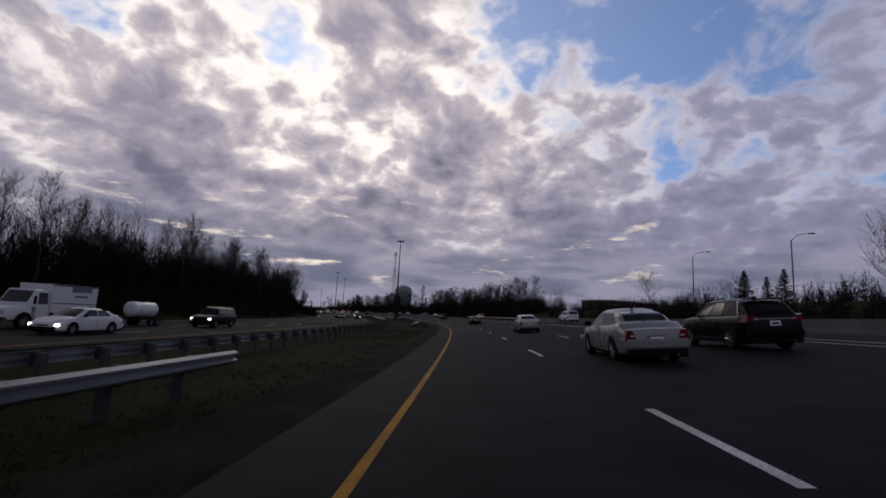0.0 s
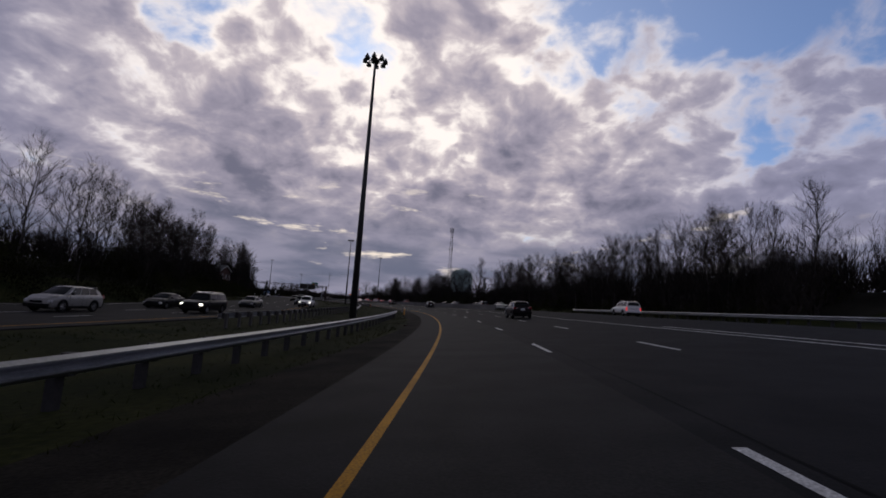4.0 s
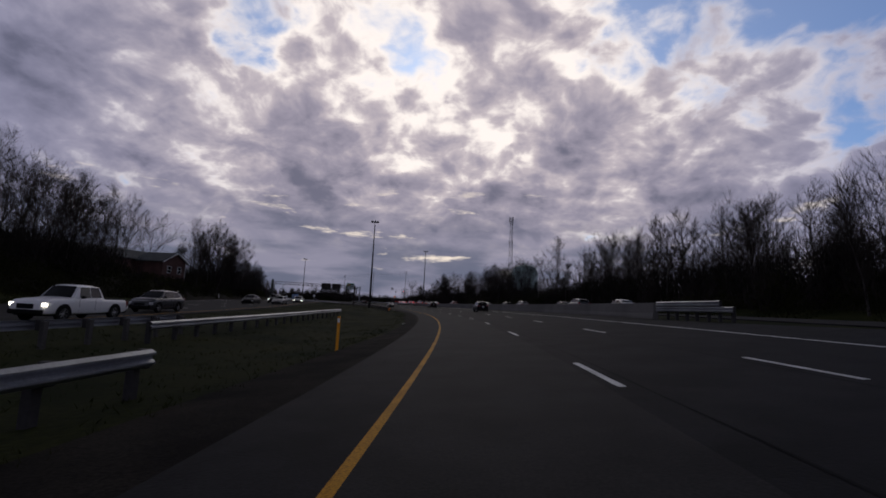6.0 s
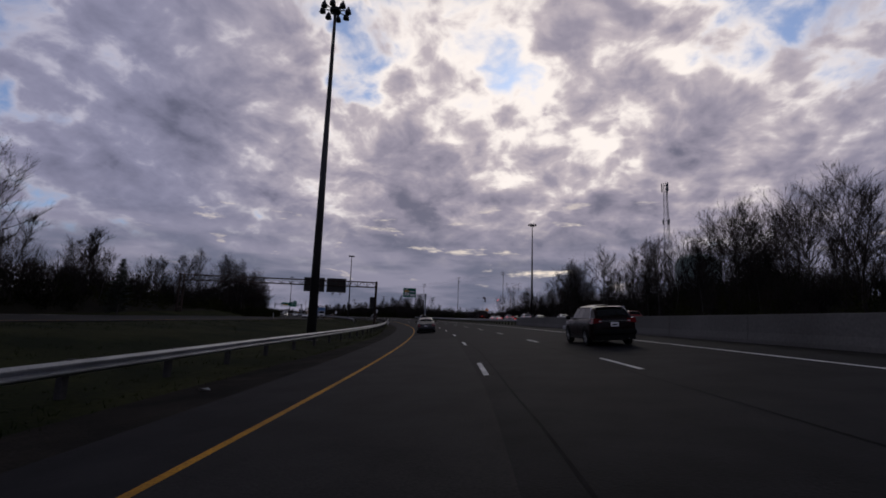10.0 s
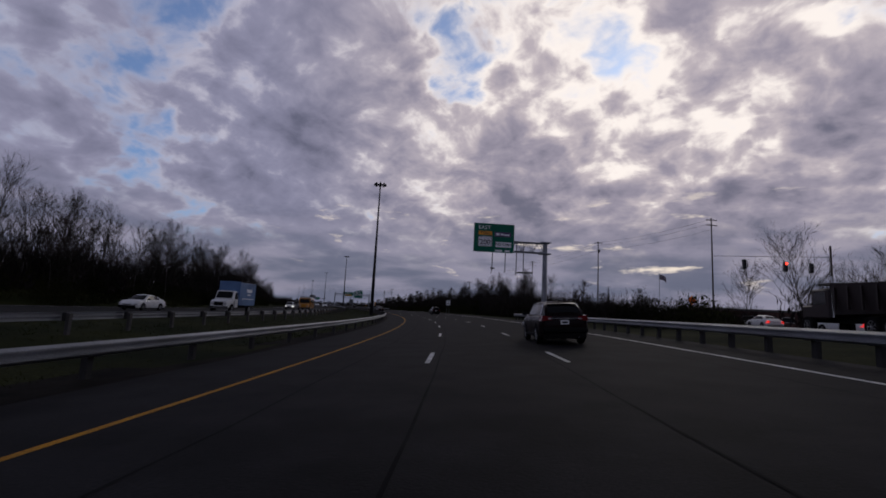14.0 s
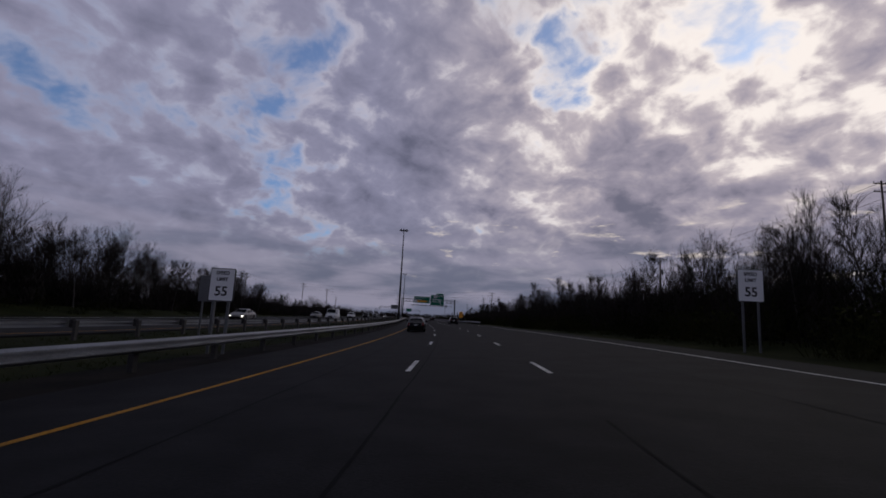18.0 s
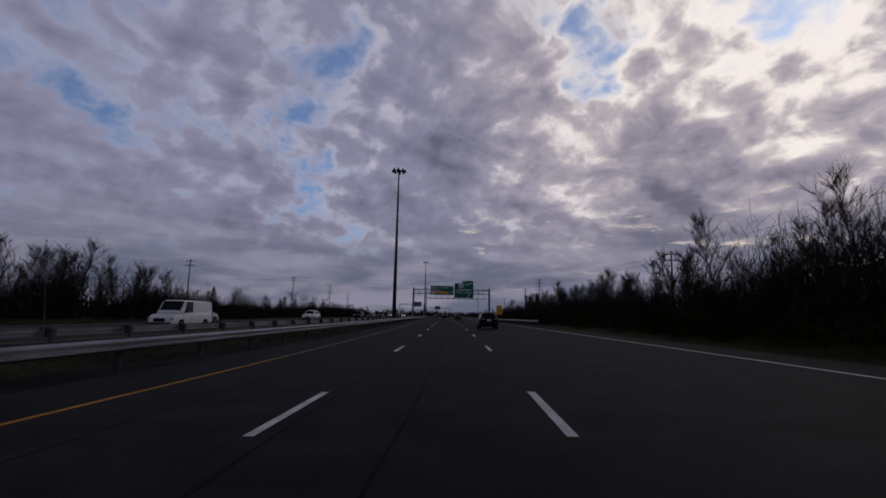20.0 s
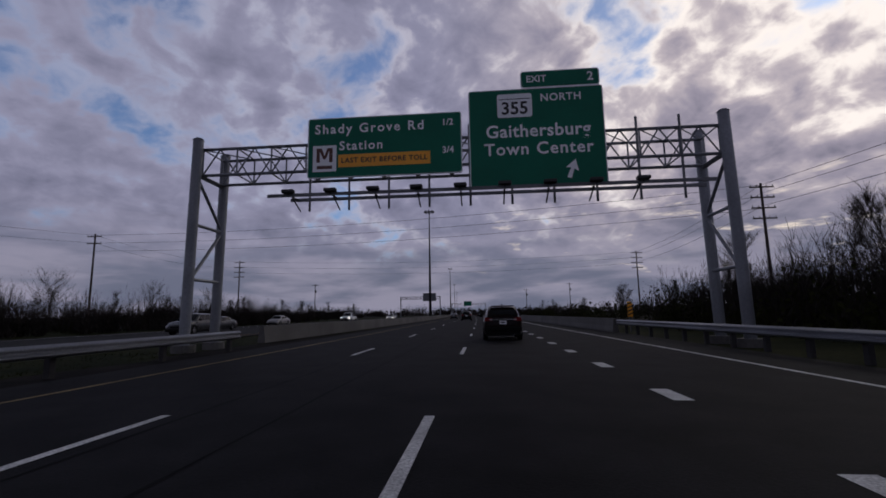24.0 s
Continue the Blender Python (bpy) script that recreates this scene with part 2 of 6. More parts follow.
DARK_STEEL = material("dark_steel", (0.035, 0.034, 0.034), 0.6, metal=0.3, vary=0.25, grain=0.2, scale=2)
WOOD_POST = material("weathered_timber", (0.062, 0.057, 0.052), 0.85, vary=0.3, grain=0.3, scale=3, bump=0.4)
POLE_WOOD = material("creosoted_pole", (0.055, 0.042, 0.033), 0.85, vary=0.3, grain=0.3, scale=3, bump=0.4, stretch=(4, 4, 0.4))
BARK = material("bark", (0.040, 0.034, 0.030), 0.9, vary=0.35, grain=0.35, scale=3, bump=0.6, stretch=(3, 3, 0.7), per_object=0.3)
TWIG = material("twigs", (0.023, 0.019, 0.0165), 0.9, vary=0.3, scale=2, spec=0.1, per_object=0.3)
BRUSH = material("undergrowth", (0.014, 0.015, 0.006), 0.95, vary=0.45, grain=0.4, scale=0.5, second=(0.030, 0.032, 0.010), spec=0.03)
NEEDLE = material("conifer_needles", (0.006, 0.011, 0.006), 0.8, vary=0.3, scale=2, per_object=0.2)
GRASS = material("grass_blades", (0.018, 0.030, 0.008), 0.85, vary=0.4, scale=0.6, second=(0.036, 0.038, 0.014), spec=0.05)
GANTRY_STEEL = material("gantry_steel", (0.20, 0.21, 0.225), 0.5, metal=0.4, vary=0.2, grain=0.12, scale=2, spec=0.3)
RUST_STEEL = material("rust_brown_steel", (0.040, 0.028, 0.023), 0.75, metal=0.2, vary=0.35, grain=0.25, scale=2, spec=0.2)
SIGN_GREEN = material("sign_green", (0.004, 0.135, 0.078), 0.5, vary=0.10, grain=0.05, scale=2, spec=0.2)
SIGN_WHITE = material("sign_white", (0.88, 0.89, 0.88), 0.4, vary=0.05, scale=2)
SIGN_YELLOW = material("sign_yellow", (0.90, 0.38, 0.012), 0.4, vary=0.06, scale=2)
SIGN_ORANGE = material("sign_orange", (0.85, 0.24, 0.015), 0.4, vary=0.06, scale=2)
SIGN_BLACK = material("sign_black", (0.012, 0.012, 0.012), 0.5, vary=0.1)
SIGN_BROWN = material("emblem_brown", (0.10, 0.035, 0.02), 0.5, vary=0.1)

# ---------------- plan: distances s along the road, d to the right of the first lane line ----------------
TURNS = ((-80, -14.57), (0, -10.2), (60, -6.92), (120, -1.44), (180, 6.41), (240, 14.38), (300, 21.81), (360, 28.88), (420, 34.96),
         (480, 43.71), (540, 49.81), (600, 53.73), (660, 54.11), (700, 54.06), (800, 55.35), (900, 56.45), (1400, 56.45))
S = np.arange(-80, 1401, 1.0)
_h = np.interp(S, *zip(*TURNS))
HEAD = np.radians(np.convolve(np.pad(_h, 20, mode="edge"), np.ones(41) / 41, "valid"))
_m = (HEAD[1:] + HEAD[:-1]) / 2
RX = np.r_[0, np.cumsum(-np.sin(_m))]
RY = np.r_[0, np.cumsum(np.cos(_m))]
RX, RY = RX - RX[80] + 0.417, RY - RY[80] - 12.457


def along(*knots):
    ss, vv = zip(*knots)
    return lambda s: float(np.interp(s, ss, vv))


BANK = along((0, 0.088), (225, 0.086), (330, 0.071), (450, 0.057), (560, 0.034), (665, 0.0))       # the curve's crossfall
CROWN = along((0, -2.5), (111, -2.45), (194, -2.35), (222, -2.0), (249, -1.2), (277, -0.66), (330, 0.3), (387, 1.0),
              (472, 1.0), (530, 1.8), (585, 3.1), (613, 4.0), (669, 4.4))                          # where the crossfall starts
HILL_L = along((-80, 1), (20, 2), (90, 4.2), (225, 4.6), (330, 3.6), (420, 2.2), (520, 1.6), (580, 0.6), (640, 0.0))
HILL_R = along((-80, 4), (140, 4), (175, 4.0), (250, 4.2), (340, 3.5), (380, 1.0), (430, 0), (480, 0.3), (520, 1.2), (600, 1.4), (720, 1.0), (800, 0.0))


ONC_R = along((-80, -19.0), (60, -19.5), (170, -20.5), (230, -24.0), (290, -27.0), (340, -25.5), (400, -21.5), (450, -19.0), (520, -18.0), (600, -14.5), (700, -12.5), (1400, -12.5))
RISE = along((170, 0.0), (230, 0.5), (290, 0.9), (370, 0.8), (450, 0.3), (520, 0.0))                # the oncoming lanes lie higher here


def ground(s, d):
    e = d - CROWN(s)
    z = BANK(s) * min(max(e, -8.0), 18.0)
    z += RISE(s) * min(max((-12 - d) / 9, 0), 1)
    z += HILL_L(s) * min(max((ONC_R(s) - 18.5 - d) / 9, 0), 1) + HILL_R(s) * min(max((d - (27 if s < 440 else 17)) / 12, 0), 1)
    return z


def heading(s):
    return float(np.interp(s, S, HEAD))


def at(s, d, z=None, lift=0.0):
    """The point beside the road; z defaults to the ground."""
    h = heading(s)
    if z is None:
        z = ground(s, d)
    return Vector((float(np.interp(s, S, RX)) + d * math.cos(h), float(np.interp(s, S, RY)) + d * math.sin(h), z + lift))


def stand(s, d, z=None, turn=0.0, lift=0.0):
    """A pose there, with +y along the road."""
    return Matrix.Translation(at(s, d, z, lift)) @ Matrix.Rotation(heading(s) + radians(turn), 4, "Z")


# ---------------- building blocks ----------------
def mesh_of(bm, name, *mats, smooth=False):
    me = bpy.data.meshes.new(name)
    bm.to_mesh(me)
    bm.free()
    for m in mats:
        me.materials.append(m)
    if smooth:
        me.shade_smooth()
    return me


def thing(name, label="", category="", group="", kind="", m=None, me=None):
    ob = tagged(new(name, me), label, category, group, kind)
    if m is not None:
        ob.matrix_world = m
    return ob


def part(name, bm, material_, parent, label="", smooth=False, m=None):
    me = bm if isinstance(bm, bpy.types.Mesh) else mesh_of(bm, name, material_, smooth=smooth)
    ob = new(name, me)
    ob.parent = parent
    if m is not None:
        ob.matrix_local = m
    return tagged(ob, label)


def box(bm, x0, y0, z0, x1, y1, z1, bevel=0.0):
    vs = [bm.verts.new((x, y, z)) for x in (x0, x1) for y in (y0, y1) for z in (z0, z1)]
    fs = [bm.faces.new([vs[i] for i in q]) for q in ((0, 1, 3, 2), (4, 6, 7, 5), (0, 4, 5, 1), (2, 3, 7, 6), (0, 2, 6, 4), (1, 5, 7, 3))]
    if bevel:
        es = {e for f in fs for e in f.edges}
        bmesh.ops.bevel(bm, geom=list(es), offset=bevel, segments=1, affect="EDGES")
    return bm


def boxed(*a, bevel=0.0):
    return box(bmesh.new(), *a, bevel=bevel)


def tube(bm, p0, p1, r0, r1=None, n=8, caps=True):
    p0, p1 = Vector(p0), Vector(p1)
    r1 = r0 if r1 is None else r1
    w = (p1 - p0).normalized()
    a = w.orthogonal().normalized()
    b = w.cross(a)
    rings = []
    for p, r in ((p0, r0), (p1, r1)):
        rings.append([bm.verts.new(p + r * (math.cos(t) * a + math.sin(t) * b)) for t in (2 * math.pi * i / n for i in range(n))])
    for i in range(n):
        bm.faces.new((rings[0][i], rings[0][(i + 1) % n], rings[1][(i + 1) % n], rings[1][i]))
    if caps and n > 2:
        bm.faces.new(rings[0][::-1])
        bm.faces.new(rings[1])
    return bm


def tubed(*a, **k):
    return tube(bmesh.new(), *a, **k)


def strip(s0, s1, profile, step=4.0, ends=True):
    """A ribbon or bar swept along the road; profile(s) gives (d, z above the ground there or (z,) absolute) corner by corner."""
    bm = bmesh.new()
    n = max(1, int(round((s1 - s0) / step)))
    last = None
    for i in range(n + 1):
        s = s0 + (s1 - s0) * i / n
        ring = [bm.verts.new(at(s, d, None, z)) for d, z in profile(s)]
        if last:
            closed = len(ring) > 2
            for j in range(len(ring) if closed else len(ring) - 1):
                k = (j + 1) % len(ring)
                bm.faces.new((last[j], last[k], ring[k], ring[j]))
        elif ends and len(ring) > 2:
            bm.faces.new(ring[::-1])
        last = ring
    if ends and len(last) > 2:
        bm.faces.new(last)
    bmesh.ops.recalc_face_normals(bm, faces=bm.faces)
    return bm


# ---------------- ground ----------------
def build_ground():
    bm = bmesh.new()
    ds = [-260, -180, -130, -100, -80, -66, -56, -50, -44, -38, -33, -28, -24, -20, -16, -13, -10.5, -8, -6, -4, 0, 4, 8, 12, 16, 20, 23, 26, 30, 34, 40, 48, 60, 80, 110, 160, 230]
    last = None
    for s in np.arange(-80, 1401, 8.0):
        row = []
        for d in ds:
            rough = 0.0 if -6 < d < 23 else 0.12 * noise.noise(Vector((s * 0.09, d * 0.15, 3)))
            row.append(bm.verts.new(at(s, d, None, rough - 0.06 - (1.2 if d in (ds[0], ds[-1]) else 0))))
        if last:
            for j in range(len(ds) - 1):
                f = bm.faces.new((last[j], last[j + 1], row[j + 1], row[j]))
                f.material_index = int(ds[j + 1] <= (-40 if s < 560 else -50) or ds[j] >= (30 if 160 < s < 440 else 20 if s > 440 else 60))
        last = row
    # the land beyond, out to the horizon
    far = [bm.verts.new((x, y, -1.4)) for x, y in ((-4500, -3500), (4000, -3500), (4000, 4800), (-4500, 4800))]
    bm.faces.new(far)
    bmesh.ops.recalc_face_normals(bm, faces=bm.faces)
    thing("ground", "mown verge grass and bare earth beside the motorway", "ground", kind="structure", me=mesh_of(bm, "ground", EARTH, FOREST_FLOOR, smooth=True))


build_ground()

# ---------------- carriageways ----------------
EDGE_R = along((-80, 11.2), (30, 10.7), (59, 10.3), (100, 9.4), (140, 8.5), (165, 7.6), (220, 7.5), (275, 7.9), (410, 8.2), (465, 8.8),
               (480, 9.4), (500, 10.2), (540, 10.9), (600, 11.2), (640, 11.6), (690, 11.0), (730, 10.2))
PAVE_L = along((-80, -4.75), (160, -4.9), (215, -5.3), (300, -5.3), (400, -6.0), (500, -6.0), (690, -5.2))
PAVE_R = along((-80, 19.0), (30, 19.0), (110, 20.5), (165, 21.0), (196, 12.0), (205, 10.6), (340, 10.4), (400, 10.0), (470, 11.3), (540, 13.3), (690, 13.0), (760, 12.2))
RAMP_L = along((165, 12.6), (196, 13.2), (210, 14.0), (300, 17.5), (400, 22.0), (470, 30), (560, 60))
RAMP_R = along((165, 21.0), (210, 22.5), (300, 27.0), (400, 34.0), (470, 44), (560, 76))


def pavement(name, s0, s1, left, right, mat_, label, cuts=4):
    def prof(s):
        a, b = left(s), right(s)
        top = [(a + (b - a) * i / cuts, 0.0) for i in range(cuts + 1)]
        return top + [(b, -0.25), (a, -0.25)]
    return thing(name, label, "road", kind="structure", me=mesh_of(strip(s0, s1, prof, 4.0), name, mat_, smooth=False))


pavement("road_main", -80, 1390, PAVE_L, PAVE_R, ASPHALT, "damp dark asphalt carriageway of a curving motorway", 8)
thing("verge_edge", "strip of dark gravel and bare earth beside the carriageway", "verge", kind="structure",
      me=mesh_of(strip(-80, 1390, lambda s: [(PAVE_L(s) - 1.5 - 0.4 * math.sin(s * 0.11), -0.035), (PAVE_L(s) - 0.9, -0.015), (PAVE_L(s) + 0.05, -0.006), (PAVE_L(s) + 0.05, -0.3), (PAVE_L(s) - 1.5, -0.3)], 4.0), "verge_edge", GRAVEL))
pavement("road_exit_ramp", 165, 560, RAMP_L, RAMP_R, ASPHALT_OLD, "grey asphalt exit ramp behind a concrete wall")
pavement("road_oncoming", -80, 1390, lambda s: ONC_R(s) - 17.0, ONC_R, ASPHALT_OLD, "grey asphalt carriageway of the oncoming traffic")


def line(name, s0, s1, d, width, mat_, label, parent, lift=0.006):
    bm = strip(s0, s1, lambda s: [(d(s) - width / 2, lift), (d(s) + width / 2, lift)], 2.0)
    return part(name, bm, mat_, parent, label)


markings = thing("road_markings", "painted lane lines on the asphalt", "road marking", kind="structure")
YELLOW = along((-80, -3.50), (110, -3.48), (150, -3.42), (240, -3.48), (400, -3.40), (520, -3.46), (700, -3.50))
line("yellow_line", -60, 585, YELLOW, 0.125, YELLOW_PAINT, "solid yellow edge line", markings)
line("yellow_line", 585, 1380, YELLOW, 0.12, WORN_YELLOW, "worn pale yellow edge line", markings)
line("white_edge_line", -60, 1380, EDGE_R, 0.14, WHITE_PAINT, "solid white edge line", markings)
line("white_edge_line", -60, 150, lambda s: EDGE_R(s) + 0.9 + max(0, (60 - s) * 0.01), 0.15, WHITE_PAINT, "solid white edge line", markings)
line("white_edge_line", -60, 165, lambda s: PAVE_R(s) - 1.7, 0.15, WHITE_PAINT, "solid white edge line", markings)
line("white_edge_line", 166, 430, lambda s: RAMP_R(s) - 1.2, 0.15, WHITE_PAINT, "solid white edge line", markings)
line("white_edge_line", -60, 1380, lambda s: ONC_R(s) - 15.8, 0.15, WHITE_PAINT, "solid white edge line", markings)
line("yellow_line", -60, 1380, lambda s: ONC_R(s) - 1.1, 0.15, YELLOW_PAINT, "solid yellow edge line", markings)
overlay = thing("lane_overlay", "greyer resurfaced asphalt lane with dark tar seams", "road", kind="structure",
                me=mesh_of(strip(52, 322, lambda s: [(-3.40, 0.003), (-0.22 + 0.05 * math.sin(s * 0.3), 0.003)], 2.0), "lane_overlay", ASPHALT_PALE))
for d_, s0_, s1_ in ((0.30, 40, 700), (3.30, 180, 520), (-1.9, 330, 640), (7.0, 300, 560), (1.7, 560, 780)):
    line("tar_seam", s0_, s1_, lambda s, d_=d_: d_ + 0.07 * noise.noise(Vector((s * 0.25, d_, 0))), 0.045, TAR, "thin dark tar seam", overlay, 0.0045)
# where the broken lines' dashes begin: counted anchors, evenly filled in between
DASH_NO, DASH_S = zip((-8, -45.0), (0, 52.6), (7, 137.2), (9, 161.9), (13, 211.8), (18, 274.4), (20, 301.2), (29, 412.7), (33, 463.1),
                      (35, 488.2), (44, 600.2), (45, 613.0), (47, 637.1), (51, 685.2), (61, 807.1))


def dashes(s0, s1, d, starts, length=3.05, width=0.135):
    for s in starts:
        if s0 <= s < s1:
            line("lane_dash", s, s + length, d, width, WHITE_PAINT, "", markings)


LANE = [float(np.interp(k, DASH_NO, DASH_S)) for k in range(-6, 62)]
dashes(-40, 810, lambda s: 0.0, LANE)
dashes(-40, 810, lambda s: 3.66, LANE)
dashes(-40, 260, lambda s: ONC_R(s) - 4.7, LANE)
dashes(-40, 260, lambda s: ONC_R(s) - 8.4, LANE)
dashes(633, 760, lambda s: 7.32, [550.7 + 4.2 * k for k in range(50)], 1.05, 0.3)

# ---------------- concrete walls ----------------


def concrete_wall(name, s0, s1, d, height, label, top=0.24, foot=0.42):
    ob = thing(name, label, "wall", kind="structure")
    s = s0
    while s < s1 - 0.5:
        e = min(s + 6.1, s1)
        prof = lambda q: [(d(q) - foot / 2, -0.05), (d(q) - foot / 2, 0.12), (d(q) - top / 2 - 0.03, 0.38), (d(q) - top / 2, height),
                          (d(q) + top / 2, height), (d(q) + foot / 2, -0.05)]
        part("wall_panel", strip(s, e - 0.03, prof, 3.05), CONCRETE, ob)
        s = e
    return ob


OUTER = along((-80, 20.2), (30, 20.0), (110, 21.6), (175, 23.0), (260, 27))
WALL = along((206, 11.0), (240, 11.0), (290, 10.9), (345, 10.7), (360, 10.6))
concrete_wall("wall_outer", -80, 148, OUTER, 0.95, "pale stained concrete barrier wall beside the exit lane")
concrete_wall("wall_ramp", 210.6, 352, WALL, 1.05, "pale stained concrete wall between the carriageway and the ramp")

# ---------------- guardrails ----------------
W_FACE = ((0.0, 0.79), (-0.035, 0.765), (-0.085, 0.73), (-0.085, 0.70), (-0.02, 0.65), (-0.02, 0.62), (-0.085, 0.57), (-0.085, 0.54), (-0.035, 0.505), (0.0, 0.48))


def guardrail(s0, s1, d, side, label, spacing=1.905, post_mat=None, marker=False, height=0.0):
    """A steel beam on posts; side is +1 where the traffic passes to its right, -1 to its left."""
    ob = thing("guardrail", label, "guardrail")

    def face(s, o):
        return [(d(s) - side * (x - o), z + height) for x, z in W_FACE]

    def prof(s):
        return face(s, 0.0) + [(q, z) for q, z in reversed(face(s, -0.012))]
    s, k = s0, 0
    while s < s1 - 0.2:
        e = min(s + 7.62, s1)
        part("beam", strip(s - 0.12 if k else s, e, lambda q: [(a + side * 0.002 * (k % 2), b) for a, b in prof(q)], 1.9), GALVANISED, ob)
        s, k = e, k + 1
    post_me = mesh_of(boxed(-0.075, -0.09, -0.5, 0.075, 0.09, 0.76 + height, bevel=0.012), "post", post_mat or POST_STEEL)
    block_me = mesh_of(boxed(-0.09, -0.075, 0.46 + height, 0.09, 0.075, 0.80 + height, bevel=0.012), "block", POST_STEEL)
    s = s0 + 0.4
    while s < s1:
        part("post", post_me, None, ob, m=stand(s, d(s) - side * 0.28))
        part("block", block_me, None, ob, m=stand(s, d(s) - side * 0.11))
        s += spacing
    if marker:
        end = part("end_plate", boxed(-0.29, -0.03, 0.36, 0.29, 0.0, 0.86, bevel=0.01), SIGN_BLACK, ob, "black end plate with orange chevrons", m=stand(s0 - 0.12, d(s0)))
        for i in (-1, 0, 1):
            bm = bmesh.new()
            vs = [bm.verts.new(p) for p in ((i * 0.2 - 0.16, -0.034, 0.82), (i * 0.2 - 0.05, -0.034, 0.82), (i * 0.2 + 0.16, -0.034, 0.40), (i * 0.2 + 0.05, -0.034, 0.40))]
            for v in vs:
                v.co.x = min(max(v.co.x, -0.27), 0.27)
            bm.faces.new(vs)
            part("stripe", bm, SIGN_ORANGE, end)
    return ob


guardrail(-40, 23, lambda s: -8.0, 1, "galvanised steel guardrail on the grass median")
guardrail(-60, 92, along((-80, -12.0), (20, -12.3), (45, -12.8), (92, -13.6)), -1, "steel guardrail with timber posts facing the oncoming lanes", post_mat=WOOD_POST)
guardrail(88, 187.5, along((88, -9.2), (112, -8.2), (160, -8.4), (176, -8.3), (187.5, -8.05)), 1, "galvanised steel guardrail in front of the lamp mast", marker=True)
guardrail(150, 202, along((150, -16.0), (180, -16.8), (202, -16.2)), -1, "steel guardrail with timber posts facing the oncoming lanes", post_mat=WOOD_POST)
guardrail(197, 236, along((197, -14.4), (203, -14.6), (225, -15.0), (236, -14.6)), 1, "bright galvanised guardrail ending on the grass median")
guardrail(276.5, 700, along((276.5, -9.0), (287, -8.6), (310, -8.9), (400, -7.1), (430, -6.3), (462, -6.3), (500, -6.4), (640, -5.8), (700, -5.4)), 1,
          "long galvanised steel guardrail along the grass median", marker=True, spacing=3.81)
guardrail(384, 690, along((384, -13.8), (392, -14.0), (425, -15.2), (480, -16.8), (530, -15.4), (600, -11.8), (640, -10.2), (690, -9.6)), -1,
          "steel guardrail with timber posts facing the oncoming lanes", post_mat=WOOD_POST, spacing=3.81)
guardrail(148.5, 206, lambda s: OUTER(s) - 0.1, -1, "galvanised steel guardrail along the exit lane")
guardrail(203.5, 210.4, along((203.5, 11.7), (210.4, 11.0)), -1, "steel guardrail at the nose of the ramp wall")
guardrail(204.5, 210.4, along((204.5, 11.6), (210.4, 11.0)), -1, "upper steel guardrail stacked at the nose of the ramp wall", height=0.34)
guardrail(352, 463, along((352, 10.6), (405, 10.0), (440, 10.4), (463, 11.4)), -1, "galvanised steel guardrail beside the paved shoulder")
guardrail(636.5, 712, along((636.5, 14.9), (640, 14.9), (690, 13.4), (712, 12.8)), -1, "galvanised steel guardrail beside the paved shoulder")
concrete_wall("wall_bridge", 712, 900, along((712, 12.7), (760, 12.0), (900, 12.0)), 0.85, "pale concrete parapet beyond the sign gantry")
concrete_wall("wall_median", 706, 1100, along((706, -7.4), (760, -6.8), (1100, -6.8)), 0.85, "pale concrete median barrier")

# ---------------- high lamp masts ----------------


def lamp_mast(m, height, label, group="lamp masts"):
    ob = thing("lamp_mast", label, "street lamp", group, m=m)
    bm = bmesh.new()
    tube(bm, (0, 0, 0), (0, 0, height), 0.36, 0.11, 14)
    part("pole", bm, DARK_STEEL, ob, smooth=True)
    part("base_plate", tubed((0, 0, -0.3), (0, 0, 0.10), 0.52, 0.50, 12), CONCRETE, ob)
    part("ring", tubed((0, 0, height - 0.35), (0, 0, height - 0.1), 0.45, 0.45, 12), DARK_STEEL, ob)
    for i in range(8):
        t = 2 * math.pi * i / 8
        c, s_ = math.cos(t), math.sin(t)
        bm = bmesh.new()
        tube(bm, (0.3 * c, 0.3 * s_, height - 0.2), (0.95 * c, 0.95 * s_, height - 0.15), 0.045, n=6)
        lamp = part("arm", bm, DARK_STEEL, ob)
        bm = bmesh.new()
        tube(bm, (1.05 * c, 1.05 * s_, height - 0.42), (1.05 * c, 1.05 * s_, height - 0.12), 0.27, 0.20, 10)
        tube(bm, (1.05 * c, 1.05 * s_, height - 0.12), (1.05 * c, 1.05 * s_, height + 0.12), 0.12, 0.09, 8)
        part("lamp_head", bm, DARK_STEEL, lamp)
    return ob


MAST = "tall dark steel high-mast lamp with a ring of lamp heads"
mast = lamp_mast(stand(169.2, -11.65, -0.7), 27.0, MAST)
for s_, d_, z_ in ((324.8, -10.75, -0.7), (494.3, -8.9, -0.5), (649.2, -7.25, -0.1), (794.8, -7.4, 0), (945, -7.6, 0), (1095, -8, 0), (1240, -8, 0), (418.5, 36.6, 3.0)):
    copy_thing(mast, stand(s_, d_, z_))

# ---------------- sign gantries ----------------


